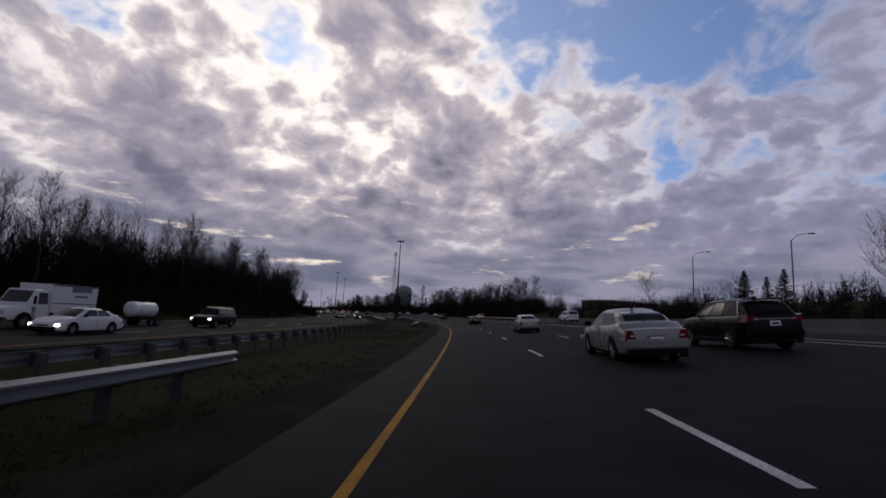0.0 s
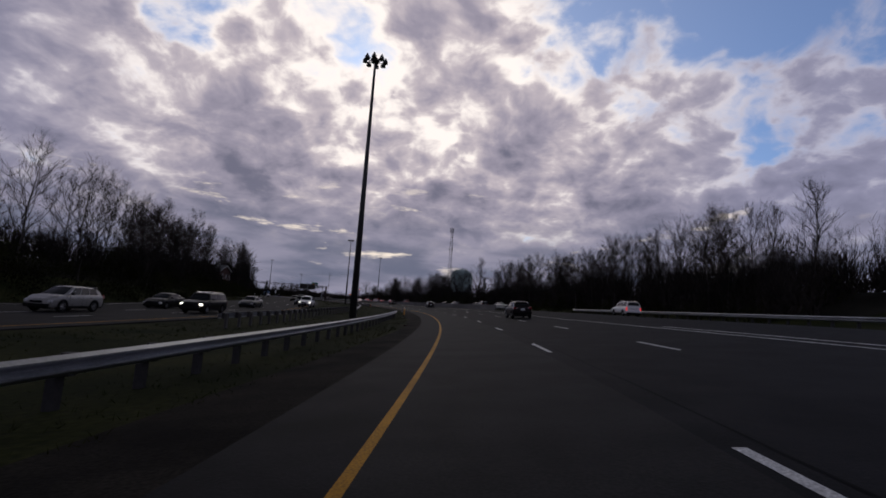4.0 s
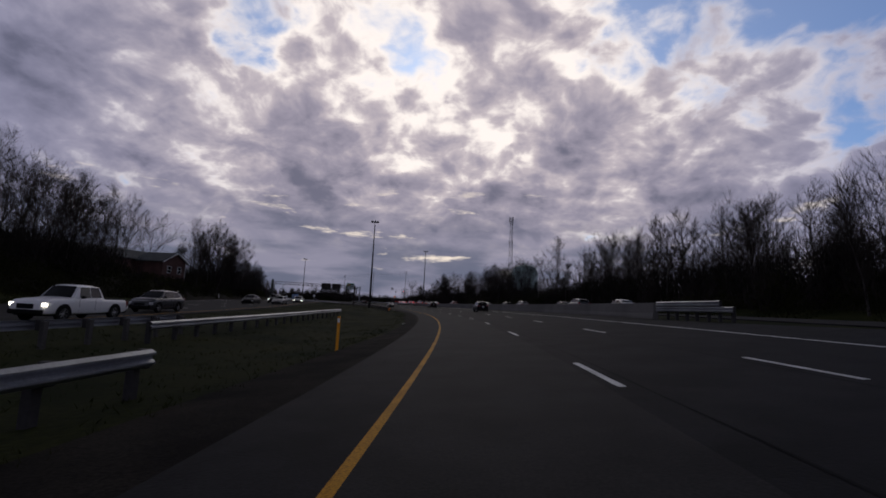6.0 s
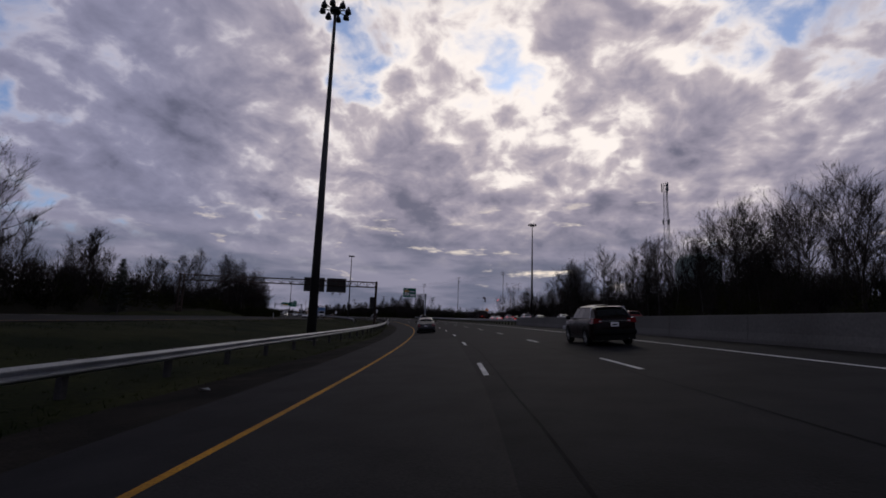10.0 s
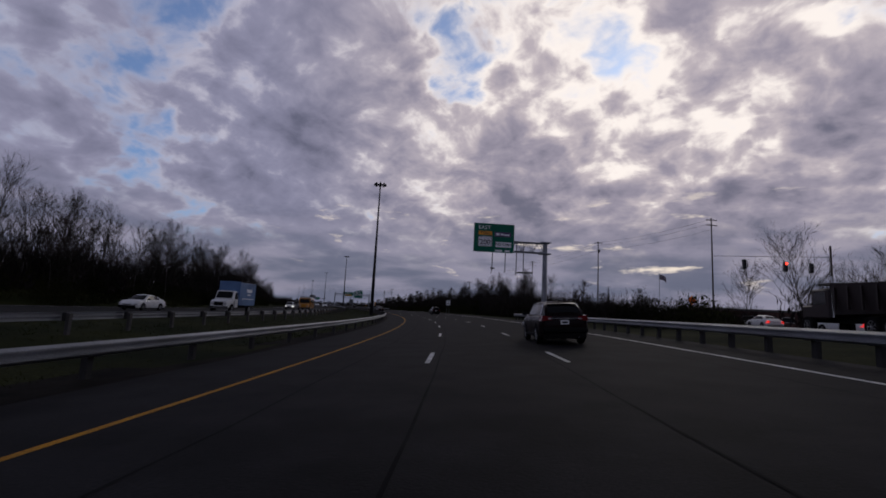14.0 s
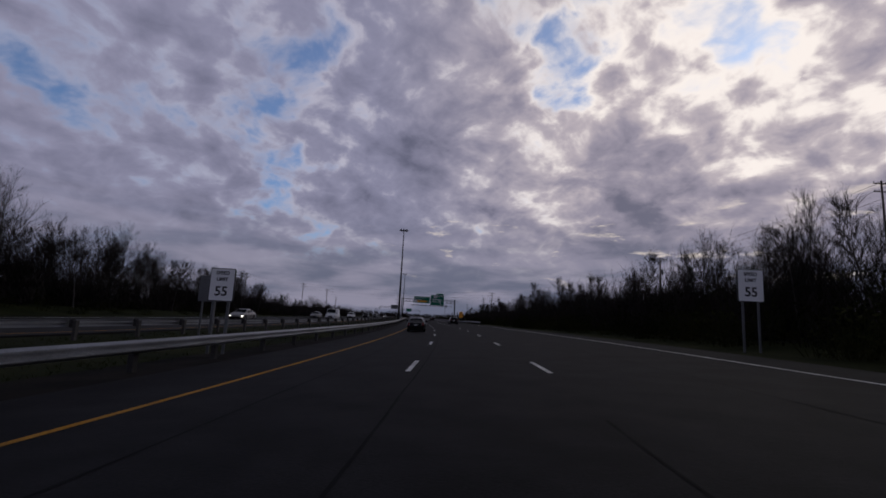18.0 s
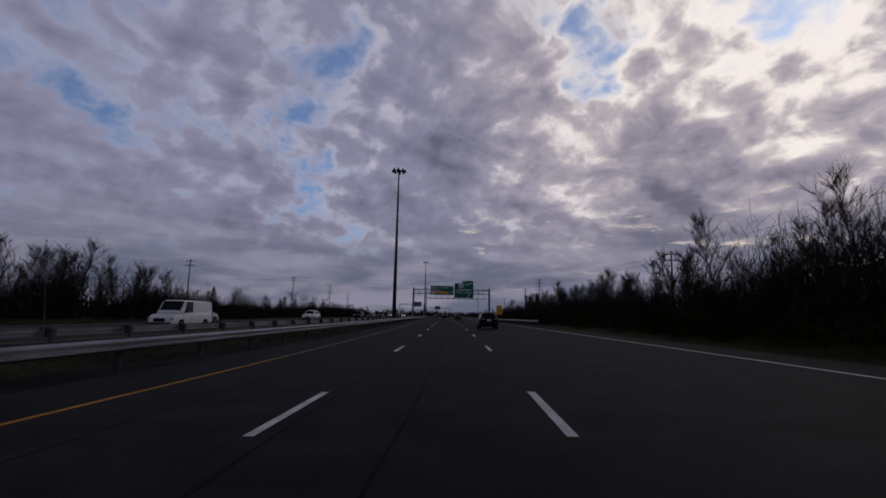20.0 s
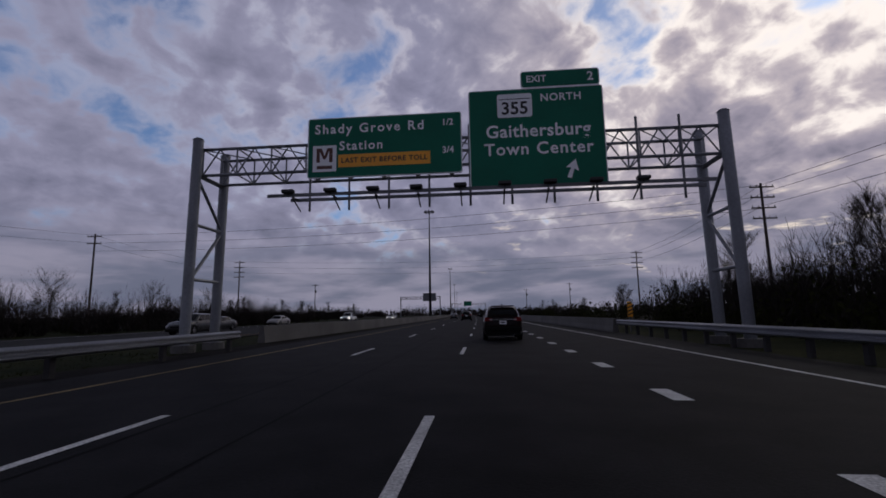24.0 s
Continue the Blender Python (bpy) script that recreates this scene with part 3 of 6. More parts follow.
def lattice(ob, x0, x1, y0, y1, z0, z1, bays, r=0.05, mat_=GANTRY_STEEL):
    """A box truss along x: four chords, then posts and diagonals face by face."""
    for y in (y0, y1):
        for z in (z0, z1):
            part("chord", tubed((x0, y, z), (x1, y, z), r * 1.25, n=8), mat_, ob)
    for i in range(bays + 1):
        x = x0 + (x1 - x0) * i / bays
        bm = bmesh.new()
        for y in (y0, y1):
            tube(bm, (x, y, z0), (x, y, z1), r * 0.7, n=6)
        for z in (z0, z1):
            tube(bm, (x, y0, z), (x, y1, z), r * 0.6, n=6)
        part("upright", bm, mat_, ob)
        if i < bays:
            xn = x0 + (x1 - x0) * (i + 1) / bays
            bm = bmesh.new()
            xm = (x + xn) / 2
            for y in (y0, y1):
                tube(bm, (x, y, z0), (xm, y, z1), r * 0.6, n=6)
                tube(bm, (xm, y, z1), (xn, y, z0), r * 0.6, n=6)
            tube(bm, (x, y0, z1), (xn, y1, z1), r * 0.5, n=6)
            part("diagonal", bm, mat_, ob)


def words(text, size, x, z, y, parent, mat_, name="lettering", align="LEFT", spread=1.0):
    cu = bpy.data.curves.new(name, "FONT")
    cu.body, cu.size, cu.align_x, cu.align_y, cu.space_character = text, size, align, "CENTER", spread
    cu.extrude, cu.resolution_u, cu.offset = 0.004, 3, 0.018 * size
    tmp = bpy.data.objects.new(name, cu)
    scene.collection.objects.link(tmp)
    me = bpy.data.meshes.new_from_object(tmp.evaluated_get(bpy.context.evaluated_depsgraph_get()))
    bpy.data.objects.remove(tmp)
    me.materials.clear()
    me.materials.append(mat_)
    return part(name, me, None, parent, m=Matrix.Translation((x, y, z)) @ Matrix.Rotation(radians(90), 4, "X"))


def rounded(x0, z0, x1, z1, y0, y1, r=0.2, n=5):
    bm = bmesh.new()
    pts = []
    for cx, cz, a0 in ((x1 - r, z1 - r, 0), (x0 + r, z1 - r, 90), (x0 + r, z0 + r, 180), (x1 - r, z0 + r, 270)):
        for i in range(n):
            a = radians(a0 + 90 * i / (n - 1))
            pts.append((cx + r * math.cos(a), cz + r * math.sin(a)))
    lo = [bm.verts.new((x, y0, z)) for x, z in pts]
    hi = [bm.verts.new((x, y1, z)) for x, z in pts]
    bm.faces.new(lo)
    bm.faces.new(hi[::-1])
    for i in range(len(pts)):
        j = (i + 1) % len(pts)
        bm.faces.new((lo[i], hi[i], hi[j], lo[j]))
    bmesh.ops.recalc_face_normals(bm, faces=bm.faces)
    return bm


def panel(name, x0, z0, x1, z1, y, parent, mat_, border=None, label="", r=0.12, rim=0.04):
    """A flat sign with a bright border, its face towards -y."""
    ob = part(name, rounded(x0, z0, x1, z1, y, y + 0.06, r), border or mat_, parent, label)
    if border:
        part("face", rounded(x0 + rim, z0 + rim, x1 - rim, z1 - rim, y - 0.012, y + 0.02, max(0.03, r - rim)), mat_, ob)
    return ob

# ---------------- trees and undergrowth ----------------


class Shape:
    """Collects vertices and faces for from_pydata."""

    def __init__(self):
        self.v, self.f = [], []

    def limb(self, pts, radii, n=3):
        base = len(self.v)
        for i, (p, r) in enumerate(zip(pts, radii)):
            w = (pts[min(i + 1, len(pts) - 1)] - pts[max(i - 1, 0)]).normalized()
            a = w.orthogonal().normalized()
            b = w.cross(a)
            for k in range(n):
                t = 2 * math.pi * k / n
                self.v.append(p + r * (math.cos(t) * a + math.sin(t) * b))
        for i in range(len(pts) - 1):
            for k in range(n):
                q = base + i * n
                self.f.append((q + k, q + (k + 1) % n, q + n + (k + 1) % n, q + n + k))

    def spike(self, p, q, r):
        w = (q - p).normalized()
        a = w.orthogonal().normalized() * r
        b = w.cross(a)
        i = len(self.v)
        self.v += [p + a, p - a * 0.5 + b * 0.87, p - a * 0.5 - b * 0.87, q]
        self.f += [(i, i + 1, i + 3), (i + 1, i + 2, i + 3), (i + 2, i, i + 3)]

    def twig(self, p, q, r, rng):
        """A thin sliver, thick enough only to be seen against the sky."""
        a = (q - p).cross(Vector((rng.gauss(0, 1), rng.gauss(0, 1), rng.gauss(0, 1)))).normalized() * r
        i = len(self.v)
        self.v += [p + a, p - a, q]
        self.f.append((i, i + 1, i + 2))

    def leaf(self, p, size, rng):
        a = Vector((rng.gauss(0, 1), rng.gauss(0, 1), rng.gauss(0, 1))).normalized()
        b = a.orthogonal().normalized()
        i = len(self.v)
        self.v += [p - a * size * 0.5, p + b * size * 0.35, p + a * size * 0.5, p - b * size * 0.35]
        self.f.append((i, i + 1, i + 2, i + 3))

    def sheaf(self, p, length, width, rng):
        a = Vector((rng.gauss(0, 0.45), rng.gauss(0, 0.45), 1)).normalized() * length
        b = Vector((rng.gauss(0, 1), rng.gauss(0, 1), 0.2)).normalized() * width
        i = len(self.v)
        self.v += [p, p + a * 0.55 + b, p + a, p + a * 0.45 - b]
        self.f.append((i, i + 1, i + 2, i + 3))

    def mesh(self, name, mat_):
        me = bpy.data.meshes.new(name)
        me.from_pydata([tuple(p) for p in self.v], [], self.f)
        me.materials.append(mat_)
        return me


def wander(rng, p, way, length, segs, bend, lift):
    pts, w = [p.copy()], way.normalized()
    for _ in range(segs):
        w = (w + Vector((rng.gauss(0, bend), rng.gauss(0, bend), rng.gauss(0, bend) + lift))).normalized()
        pts.append(pts[-1] + w * (length / segs))
    return pts


def bare_tree(seed, height, spread_, upright, label, first=0.28):
    """Trunk that divides into rising limbs, branches and a haze of twigs."""
    rng = random.Random(seed)
    ob = thing("tree", label, "tree", "roadside trees")
    trunk, crown = Shape(), Shape()
    spine = wander(rng, Vector((0, 0, -0.2)), Vector((rng.gauss(0, 0.05), rng.gauss(0, 0.05), 1)), height * 0.93, 9, 0.05, 0.03)
    r0 = height * 0.0105
    trunk.limb(spine, [r0 * (1.3 if i == 0 else 1 - 0.93 * i / 9) for i in range(10)], 6)
    n = 22
    for k in range(n):
        t = first + (0.96 - first) * (k + rng.random()) / n
        i = min(int(t * 9), 8)
        p = spine[i].lerp(spine[i + 1], t * 9 - i)
        a = k * 2.4 + rng.uniform(-0.5, 0.5)
        out = Vector((math.cos(a), math.sin(a), upright + 0.4 * t))
        length = height * spread_ * (1.28 - t) ** 0.8 * rng.uniform(0.75, 1.25)
        br = wander(rng, p, out, length, 5, 0.17, 0.10)
        rb = r0 * (1 - 0.80 * t) * 0.58
        crown.limb(br, [rb * (1 - 0.17 * j) for j in range(6)], 3)
        for j in range(8):
            u = rng.uniform(0.18, 1.0) * 5
            j0 = min(int(u), 4)
            q = br[j0].lerp(br[j0 + 1], u - j0)
            side = Vector((rng.gauss(0, 0.75), rng.gauss(0, 0.75), 0.35)) + (br[j0 + 1] - br[j0]).normalized() * 0.9
            sub = wander(rng, q, side, length * rng.uniform(0.3, 0.55), 2, 0.04, 0.04)
            crown.spike(sub[0], sub[2], rb * 0.42)
            along_ = (sub[2] - sub[0]).normalized()
            for _ in range(11):
                v = rng.uniform(0.10, 1.0) * 2
                v0 = min(int(v), 1)
                tp = sub[v0].lerp(sub[v0 + 1], v - v0)
                tw = Vector((rng.gauss(0, 0.42), rng.gauss(0, 0.42), 0.42 + rng.gauss(0, 0.2))) + along_ * 0.85
                crown.twig(tp, tp + tw.normalized() * rng.uniform(0.4, 1.1) * (0.25 + height * 0.085), 0.0095, rng)
    part("trunk", trunk.mesh("trunk", BARK), None, ob)
    part("crown", crown.mesh("crown", TWIG), None, ob)
    return ob


def conifer(seed, height, label):
    rng = random.Random(seed)
    ob = thing("conifer", label, "tree", "conifers")
    part("trunk", tubed((0, 0, -0.2), (0, 0, height), height * 0.014, 0.02, 8), BARK, ob)
    sh = Shape()
    z = height * 0.06
    while z < height * 0.985:
        t = z / height
        for k in range(7):
            a = rng.uniform(0, 2 * math.pi)
            ln = height * 0.27 * (1 - t) ** 0.8 * rng.uniform(0.7, 1.2) + 0.12
            br = wander(rng, Vector((0, 0, z)), Vector((math.cos(a), math.sin(a), 0.1)), ln, 3, 0.12, -0.03)
            sh.limb(br, (0.02, 0.018, 0.012, 0.006), 3)
            for _ in range(int(9 + ln * 9)):
                u = rng.uniform(0.1, 1) * 3
                i = min(int(u), 2)
                q = br[i].lerp(br[i + 1], u - i)
                w = Vector((rng.gauss(0, 1), rng.gauss(0, 1), rng.gauss(-0.25, 0.5))).normalized()
                sh.spike(q, q + w * rng.uniform(0.18, 0.42), 0.05)
        z += height * 0.028
    part("crown", sh.mesh("crown", NEEDLE), None, ob, "dense dark needles")
    return ob


TALL = "tall bare deciduous tree with dark branches at a wood's edge"
SLIM = "slim bare young tree among roadside scrub"
BROAD = "broad bare tree with a rounded crown of fine twigs"
protos = {"tall": [bare_tree(11 + i, h, sp, u, TALL, f) for i, (h, sp, u, f) in enumerate(((13.0, 0.40, 1.2, 0.14), (14.0, 0.36, 1.3, 0.18), (12.0, 0.44, 1.1, 0.12), (12.5, 0.38, 1.4, 0.16)))],
          "slim": [bare_tree(31 + i, h, sp, u, SLIM, 0.15) for i, (h, sp, u) in enumerate(((8.0, 0.36, 1.6), (7.0, 0.40, 1.4), (9.0, 0.32, 1.8)))],
          "broad": [bare_tree(51 + i, h, sp, u, BROAD, 0.2) for i, (h, sp, u) in enumerate(((11.0, 0.60, 0.9), (9.5, 0.62, 1.0)))]}
pine_a = conifer(71, 9.0, "dark green conifer standing above the brush")
used = set()
rng_t = random.Random(5)


def plant(kind, s, d, scale=1.0, z=None):
    """The first of a kind stands as built; the rest are copies."""
    src = protos[kind][rng_t.randrange(len(protos[kind]))] if kind != "pine" else pine_a
    m = stand(s, d, z, rng_t.uniform(0, 360)) @ Matrix.Scale(scale * rng_t.uniform(0.88, 1.12), 4)
    if src in used:
        c = copy_thing(src, m)
        c.matrix_basis = m
    else:
        used.add(src)
        src.matrix_world = m


def thicket(name, label, rows_, seed):
    """The wood's dense inside: saplings and vines in sheaves of upright twigs, closing towards the ground."""
    rng = random.Random(seed)
    sh = Shape()
    for s0, s1, d0, d1, low, high, count in rows_:
        for _ in range(count):
            s, d = rng.uniform(s0, s1), rng.uniform(d0, d1)
            p = at(s, d, None, -0.2)
            h = rng.uniform(low, high) * 0.86 * (1 + 0.22 * noise.noise(Vector((s * 0.07, d * 0.07, 7))))
            w = h * rng.uniform(0.20, 0.32)
            for _ in range(12):
                a, u = rng.uniform(0, 6.283), rng.random()
                q = p + Vector((math.cos(a) * u * 0.5, math.sin(a) * u * 0.5, 0))
                e = q + Vector((math.cos(a) * w * rng.uniform(0.1, 1.0), math.sin(a) * w * rng.uniform(0.1, 1.0), h * rng.uniform(0.7, 1.25)))
                sh.spike(q, e, 0.012 + 0.0022 * h)
                for _ in range(9):
                    m = q.lerp(e, rng.uniform(0.45, 0.95))
                    sh.twig(m, m + Vector((rng.gauss(0, 0.35), rng.gauss(0, 0.35), 0.9)) * h * 0.20, 0.013, rng)
            for _ in range(int(80 + 11 * h)):
                a, r, z = rng.uniform(0, 6.283), w * math.sqrt(rng.random()), rng.random() ** 1.25
                m = p + Vector((math.cos(a) * r, math.sin(a) * r, 0.1 + z * h * 0.66))
                sh.sheaf(m, rng.uniform(0.7, 1.5) * (0.35 + h * 0.085), rng.uniform(0.08, 0.15) * (1.15 - 0.95 * z) * min(1.0, 0.25 + h / 8), rng)
    thing(name, label, "trees", kind="stuff", me=sh.mesh(name, TWIG))


INNER = []


def wood(kind, s0, s1, d0, d1, count, scale=1.0, inner=0):
    """Trees along a stretch; of every few, the inner ones stand at its back among the joined rows."""
    inner = inner or (2 if count >= 10 else 0)
    for i in range(count):
        s = s0 + (s1 - s0) * (i + rng_t.random()) / count
        if inner and i % inner:
            INNER.append((kind, s, d0 + (d1 - d0) * rng_t.uniform(0.45, 1.1), scale))
        else:
            plant(kind, s, rng_t.uniform(d0, d1), scale)


def inner_rows(name, label):
    rng = random.Random(21)
    co, fa, base = [], [], 0
    for kind, s, d, scale in INNER[::3] + INNER[1::3]:
        src = protos[kind][rng.randrange(len(protos[kind]))]
        m = stand(s, d, None, rng.uniform(0, 360)) @ Matrix.Scale(scale * rng.uniform(0.88, 1.12), 4)
        for ch in src.children:
            v = np.empty(len(ch.data.vertices) * 3)
            ch.data.vertices.foreach_get("co", v)
            co.append(v.reshape(-1, 3) @ np.array(m.to_3x3()).T + np.array(m.translation))
            fa += [tuple(base + k for k in p.vertices) for p in ch.data.polygons]
            base += len(co[-1])
    me = bpy.data.meshes.new(name)
    me.from_pydata(np.concatenate(co).tolist(), [], fa)
    me.materials.append(TWIG)
    thing(name, label, "trees", kind="stuff", me=me)


# beyond the oncoming carriageway
wood("tall", -20, 215, -44, -54, 52, 0.92, inner=2)
wood("slim", -10, 215, -41, -46, 20, 0.8)
wood("tall", 215, 256, -46, -56, 9, 0.95)
wood("tall", 248, 300, -63, -72, 15, 1.3, inner=15)
wood("broad", 262, 298, -62, -66, 3, 1.15)
wood("tall", 303, 330, -51, -60, 11, 1.12, inner=3)
wood("broad", 225, 250, -52, -58, 2, 0.9)
wood("slim", 285, 402, -46, -56, 30, 1.05, inner=2)
wood("broad", 305, 330, -50, -55, 2, 0.75)
wood("tall", 405, 565, -42, -52, 56, 0.90, inner=2)
wood("slim", 405, 565, -40, -44, 14, 0.8)
wood("slim", 560, 650, -40, -54, 46, 1.1, inner=2)
wood("tall", 555, 605, -44, -54, 18, 0.85, inner=2)
wood("broad", 640, 800, -44, -56, 8, 0.66)
wood("slim", 640, 900, -44, -62, 36, 0.75, inner=2)
# to the other side
wood("tall", 172, 282, 29, 39, 60, 0.88, inner=3)
wood("slim", 286, 345, 31.5, 39, 22, 0.80, inner=2)
wood("tall", 503, 565, 26, 34, 28, 0.72, inner=2)
wood("tall", 610, 720, 31, 38, 18, 0.56, inner=2)
wood("slim", 172, 350, 26, 31, 18)
wood("broad", 172, 330, 32, 36, 6, 1.0)
wood("tall", 345, 430, 42, 58, 16, 0.85)
wood("broad", 390, 404, 37, 42, 3, 1.15)
wood("tall", 392, 412, 38, 44, 5, 0.98)
wood("slim", 405, 440, 41, 49, 14, 1.0)
wood("tall", 402, 442, 40.5, 47, 12, 0.78)
wood("tall", 415, 450, 47, 62, 10, 0.75)
wood("tall", 340, 376, 32.5, 40, 16, 0.90)
wood("slim", 372, 402, 36, 43, 12, 1.0)
wood("broad", 346, 362, 33, 37, 3, 1.0)
wood("tall", 350, 385, 38, 52, 10, 0.95)
wood("broad", 326, 350, 36, 42, 4, 0.95)
wood("tall", 318, 345, -48, -54, 6, 1.05)
wood("broad", 20, 34, 40, 46, 2, 1.2)
plant("broad", 55, 37, 0.8)
plant("broad", 118, 46.7, 0.75)
plant("broad", 341, 41, 1.35)
plant("broad", 347, 38.5, 1.25)
plant("tall", 338, 44, 1.15)
plant("tall", 344, 36, 1.0)
plant("broad", 316, 36, 1.2)
plant("tall", 297, 36.5, 1.1)
plant("broad", 461.5, 53.0, 1.15)
plant("broad", 466, 47.8, 0.85)
plant("broad", 478, 86, 0.95)
wood("broad", 66, 150, 46, 80, 7, 0.6)
wood("slim", 455, 520, 18, 28, 12, 0.55)
wood("slim", 508, 610, 20, 28, 24, 0.85, inner=2)
wood("slim", 600, 720, 22, 32, 54, 0.84, inner=2)
wood("slim", 720, 900, 24, 40, 12, 0.65)
inner_rows("inner_woods", "deeper rows of bare trees behind the wood's edge")
thicket("wood_beyond_the_oncoming_lanes", "dense dark tangle of bare saplings and vines in the wood",
        ((-20, 110, -57, -44, 8.5, 11.5, 210), (-40, 170, -58, -45, 5.5, 9.0, 250), (170, 215, -58, -46, 3.6, 6.2, 70), (215, 258, -60, -47, 5.0, 7.5, 70), (258, 300, -53, -47, 1.0, 1.7, 60), (258, 296, -74, -68, 3.0, 5.0, 30), (300, 330, -60, -50, 3.0, 4.6, 40), (300, 405, -60, -46.5, 4.5, 6.8, 160), (405, 565, -58, -43, 6.0, 9.5, 330), (555, 660, -58, -43, 4.6, 7.2, 280), (660, 900, -70, -46, 3.4, 5.4, 300), (635, 790, -48, -33.5, 2.4, 4.8, 300)), 13)
thicket("wood_beside_the_ramp", "dense dark tangle of bare saplings and vines beside the ramp",
        ((165, 285, 29, 46, 5.5, 9.0, 300), (282, 350, 31, 46, 3.4, 5.4, 150), (345, 430, 40, 60, 4.5, 8.0, 240), (340, 402, 35, 46, 4.5, 8.0, 120), (400, 452, 40, 60, 5.0, 8.0, 260), (436, 470, 15.5, 21.5, 2.2, 3.6, 60), (470, 512, 16.5, 27, 3.0, 5.2, 150), (488, 540, 64, 80, 3.0, 5.0, 60), (482, 545, 52, 64, 3.5, 5.5, 130), (500, 540, 36, 52, 3.0, 5.0, 90), (10, 60, 40, 54, 2.5, 5.0, 50), (45, 165, 31, 62, 2.0, 4.2, 150), (30, 118, 26, 34, 1.6, 3.0, 170), (500, 600, 20, 33, 4.0, 7.0, 340), (600, 730, 19.5, 34, 3.2, 5.6, 380), (730, 950, 24, 42, 2.5, 4.5, 110)), 14)
for s_, d_, k_ in ((42, -47, 1.35), (46, -50, 1.2), (352, -41, 0.75), (660, -44, 0.62), (90, 47.5, 0.72), (88.6, 50.3, 0.62), (87, 52.0, 0.84), (560, 26, 0.75), (578, 22, 0.55), (690, 24, 0.75), (735, 26, 0.5)):
    plant("pine", s_, d_, k_)


def undergrowth(name, label, patches, seed):
    """Scrub: bare stems and small leaves heaped in clumps."""
    rng = random.Random(seed)
    sh = Shape()
    for s0, s1, d0, d1, top, count in patches:
        for _ in range(count):
            s, d = rng.uniform(s0, s1), rng.uniform(d0, d1)
            p = at(s, d)
            h = top * rng.uniform(0.4, 1.15)
            w = 0.5 + h * rng.uniform(0.35, 0.6)
            for _ in range(18):
                a, u = rng.uniform(0, 6.283), rng.random()
                q = p + Vector((math.cos(a) * w * u * 0.7, math.sin(a) * w * u * 0.7, -0.1))
                e = q + Vector((math.cos(a) * w * rng.uniform(0.0, 0.8), math.sin(a) * w * rng.uniform(0.0, 0.8), h * rng.uniform(0.55, 1.3)))
                sh.spike(q, e, 0.020)
                m = q.lerp(e, rng.uniform(0.4, 0.8))
                sh.twig(m, m + Vector((rng.gauss(0, 0.3), rng.gauss(0, 0.3), 0.35)) * (0.5 + 0.25 * h), 0.012, rng)
            for _ in range(int(24 + h * 12)):
                a, r, z = rng.uniform(0, 6.283), w * math.sqrt(rng.random()), rng.random() ** 1.3
                sh.leaf(p + Vector((math.cos(a) * r * (1 - 0.4 * z), math.sin(a) * r * (1 - 0.4 * z), 0.05 + z * h * 0.95)), rng.uniform(0.12, 0.30), rng)
    thing(name, label, "bushes", kind="stuff", me=sh.mesh(name, BRUSH))


undergrowth("undergrowth_left", "dark tangled scrub under the trees beyond the oncoming lanes",
            ((-40, 225, -47, -38.6, 2.3, 720), (-30, 225, -54, -46, 3.6, 300), (225, 258, -52, -42.5, 2.2, 110), (258, 300, -52, -45.0, 1.3, 110), (300, 410, -52, -44.5, 2.2, 220), (225, 258, -62, -50, 3.4, 35), (300, 410, -62, -50, 3.4, 80),
             (400, 560, -47, -37.3, 2.3, 480), (400, 560, -54, -45, 3.4, 170), (560, 800, -50, -34, 1.6, 190), (560, 900, -80, -50, 3.0, 150)), 3)
undergrowth("undergrowth_right", "dark tangled scrub beside the shoulder and the ramp",
            ((-20, 118, 22.5, 30, 1.1, 190), (165, 350, 25, 31, 1.8, 190), (165, 355, 29, 40, 3.8, 260), (375, 440, 44, 56, 3.6, 70), (432, 475, 15, 22, 2.2, 140), (475, 520, 16, 27, 2.5, 140),
             (500, 610, 16, 21, 2.0, 210), (500, 610, 19, 28, 3.6, 190), (600, 720, 17.5, 22, 1.9, 190), (610, 730, 21, 29, 3.2, 170), (720, 950, 15, 28, 2.0, 160)), 4)


def far_woods():
    """A low line of distant trees all round the view."""
    rng = random.Random(9)
    sh = Shape()
    for i in range(1500):
        a = radians(-75 + 215 * i / 1500)
        r = rng.uniform(560, 760)
        p = Vector((-60 - math.sin(a) * r * 1.25, 330 + math.cos(a) * r, -1.5))
        h = rng.uniform(4, 10) * (1.0 + 0.5 * noise.noise(Vector((a * 9, 0, 0))))
        for _ in range(10):
            q = p + Vector((rng.gauss(0, 3), rng.gauss(0, 3), 0))
            sh.spike(q, q + Vector((rng.gauss(0, 1), rng.gauss(0, 1), h * rng.uniform(0.7, 1.2))), 0.35)
        for _ in range(16):
            sh.leaf(p + Vector((rng.gauss(0, 3.5), rng.gauss(0, 3.5), rng.uniform(0.3, 1) * h * 0.8)), rng.uniform(1.2, 2.8), rng)
    thing("far_woods", "distant line of bare dark woods on the horizon", "trees", kind="stuff", me=sh.mesh("far_woods", TWIG))


far_woods()


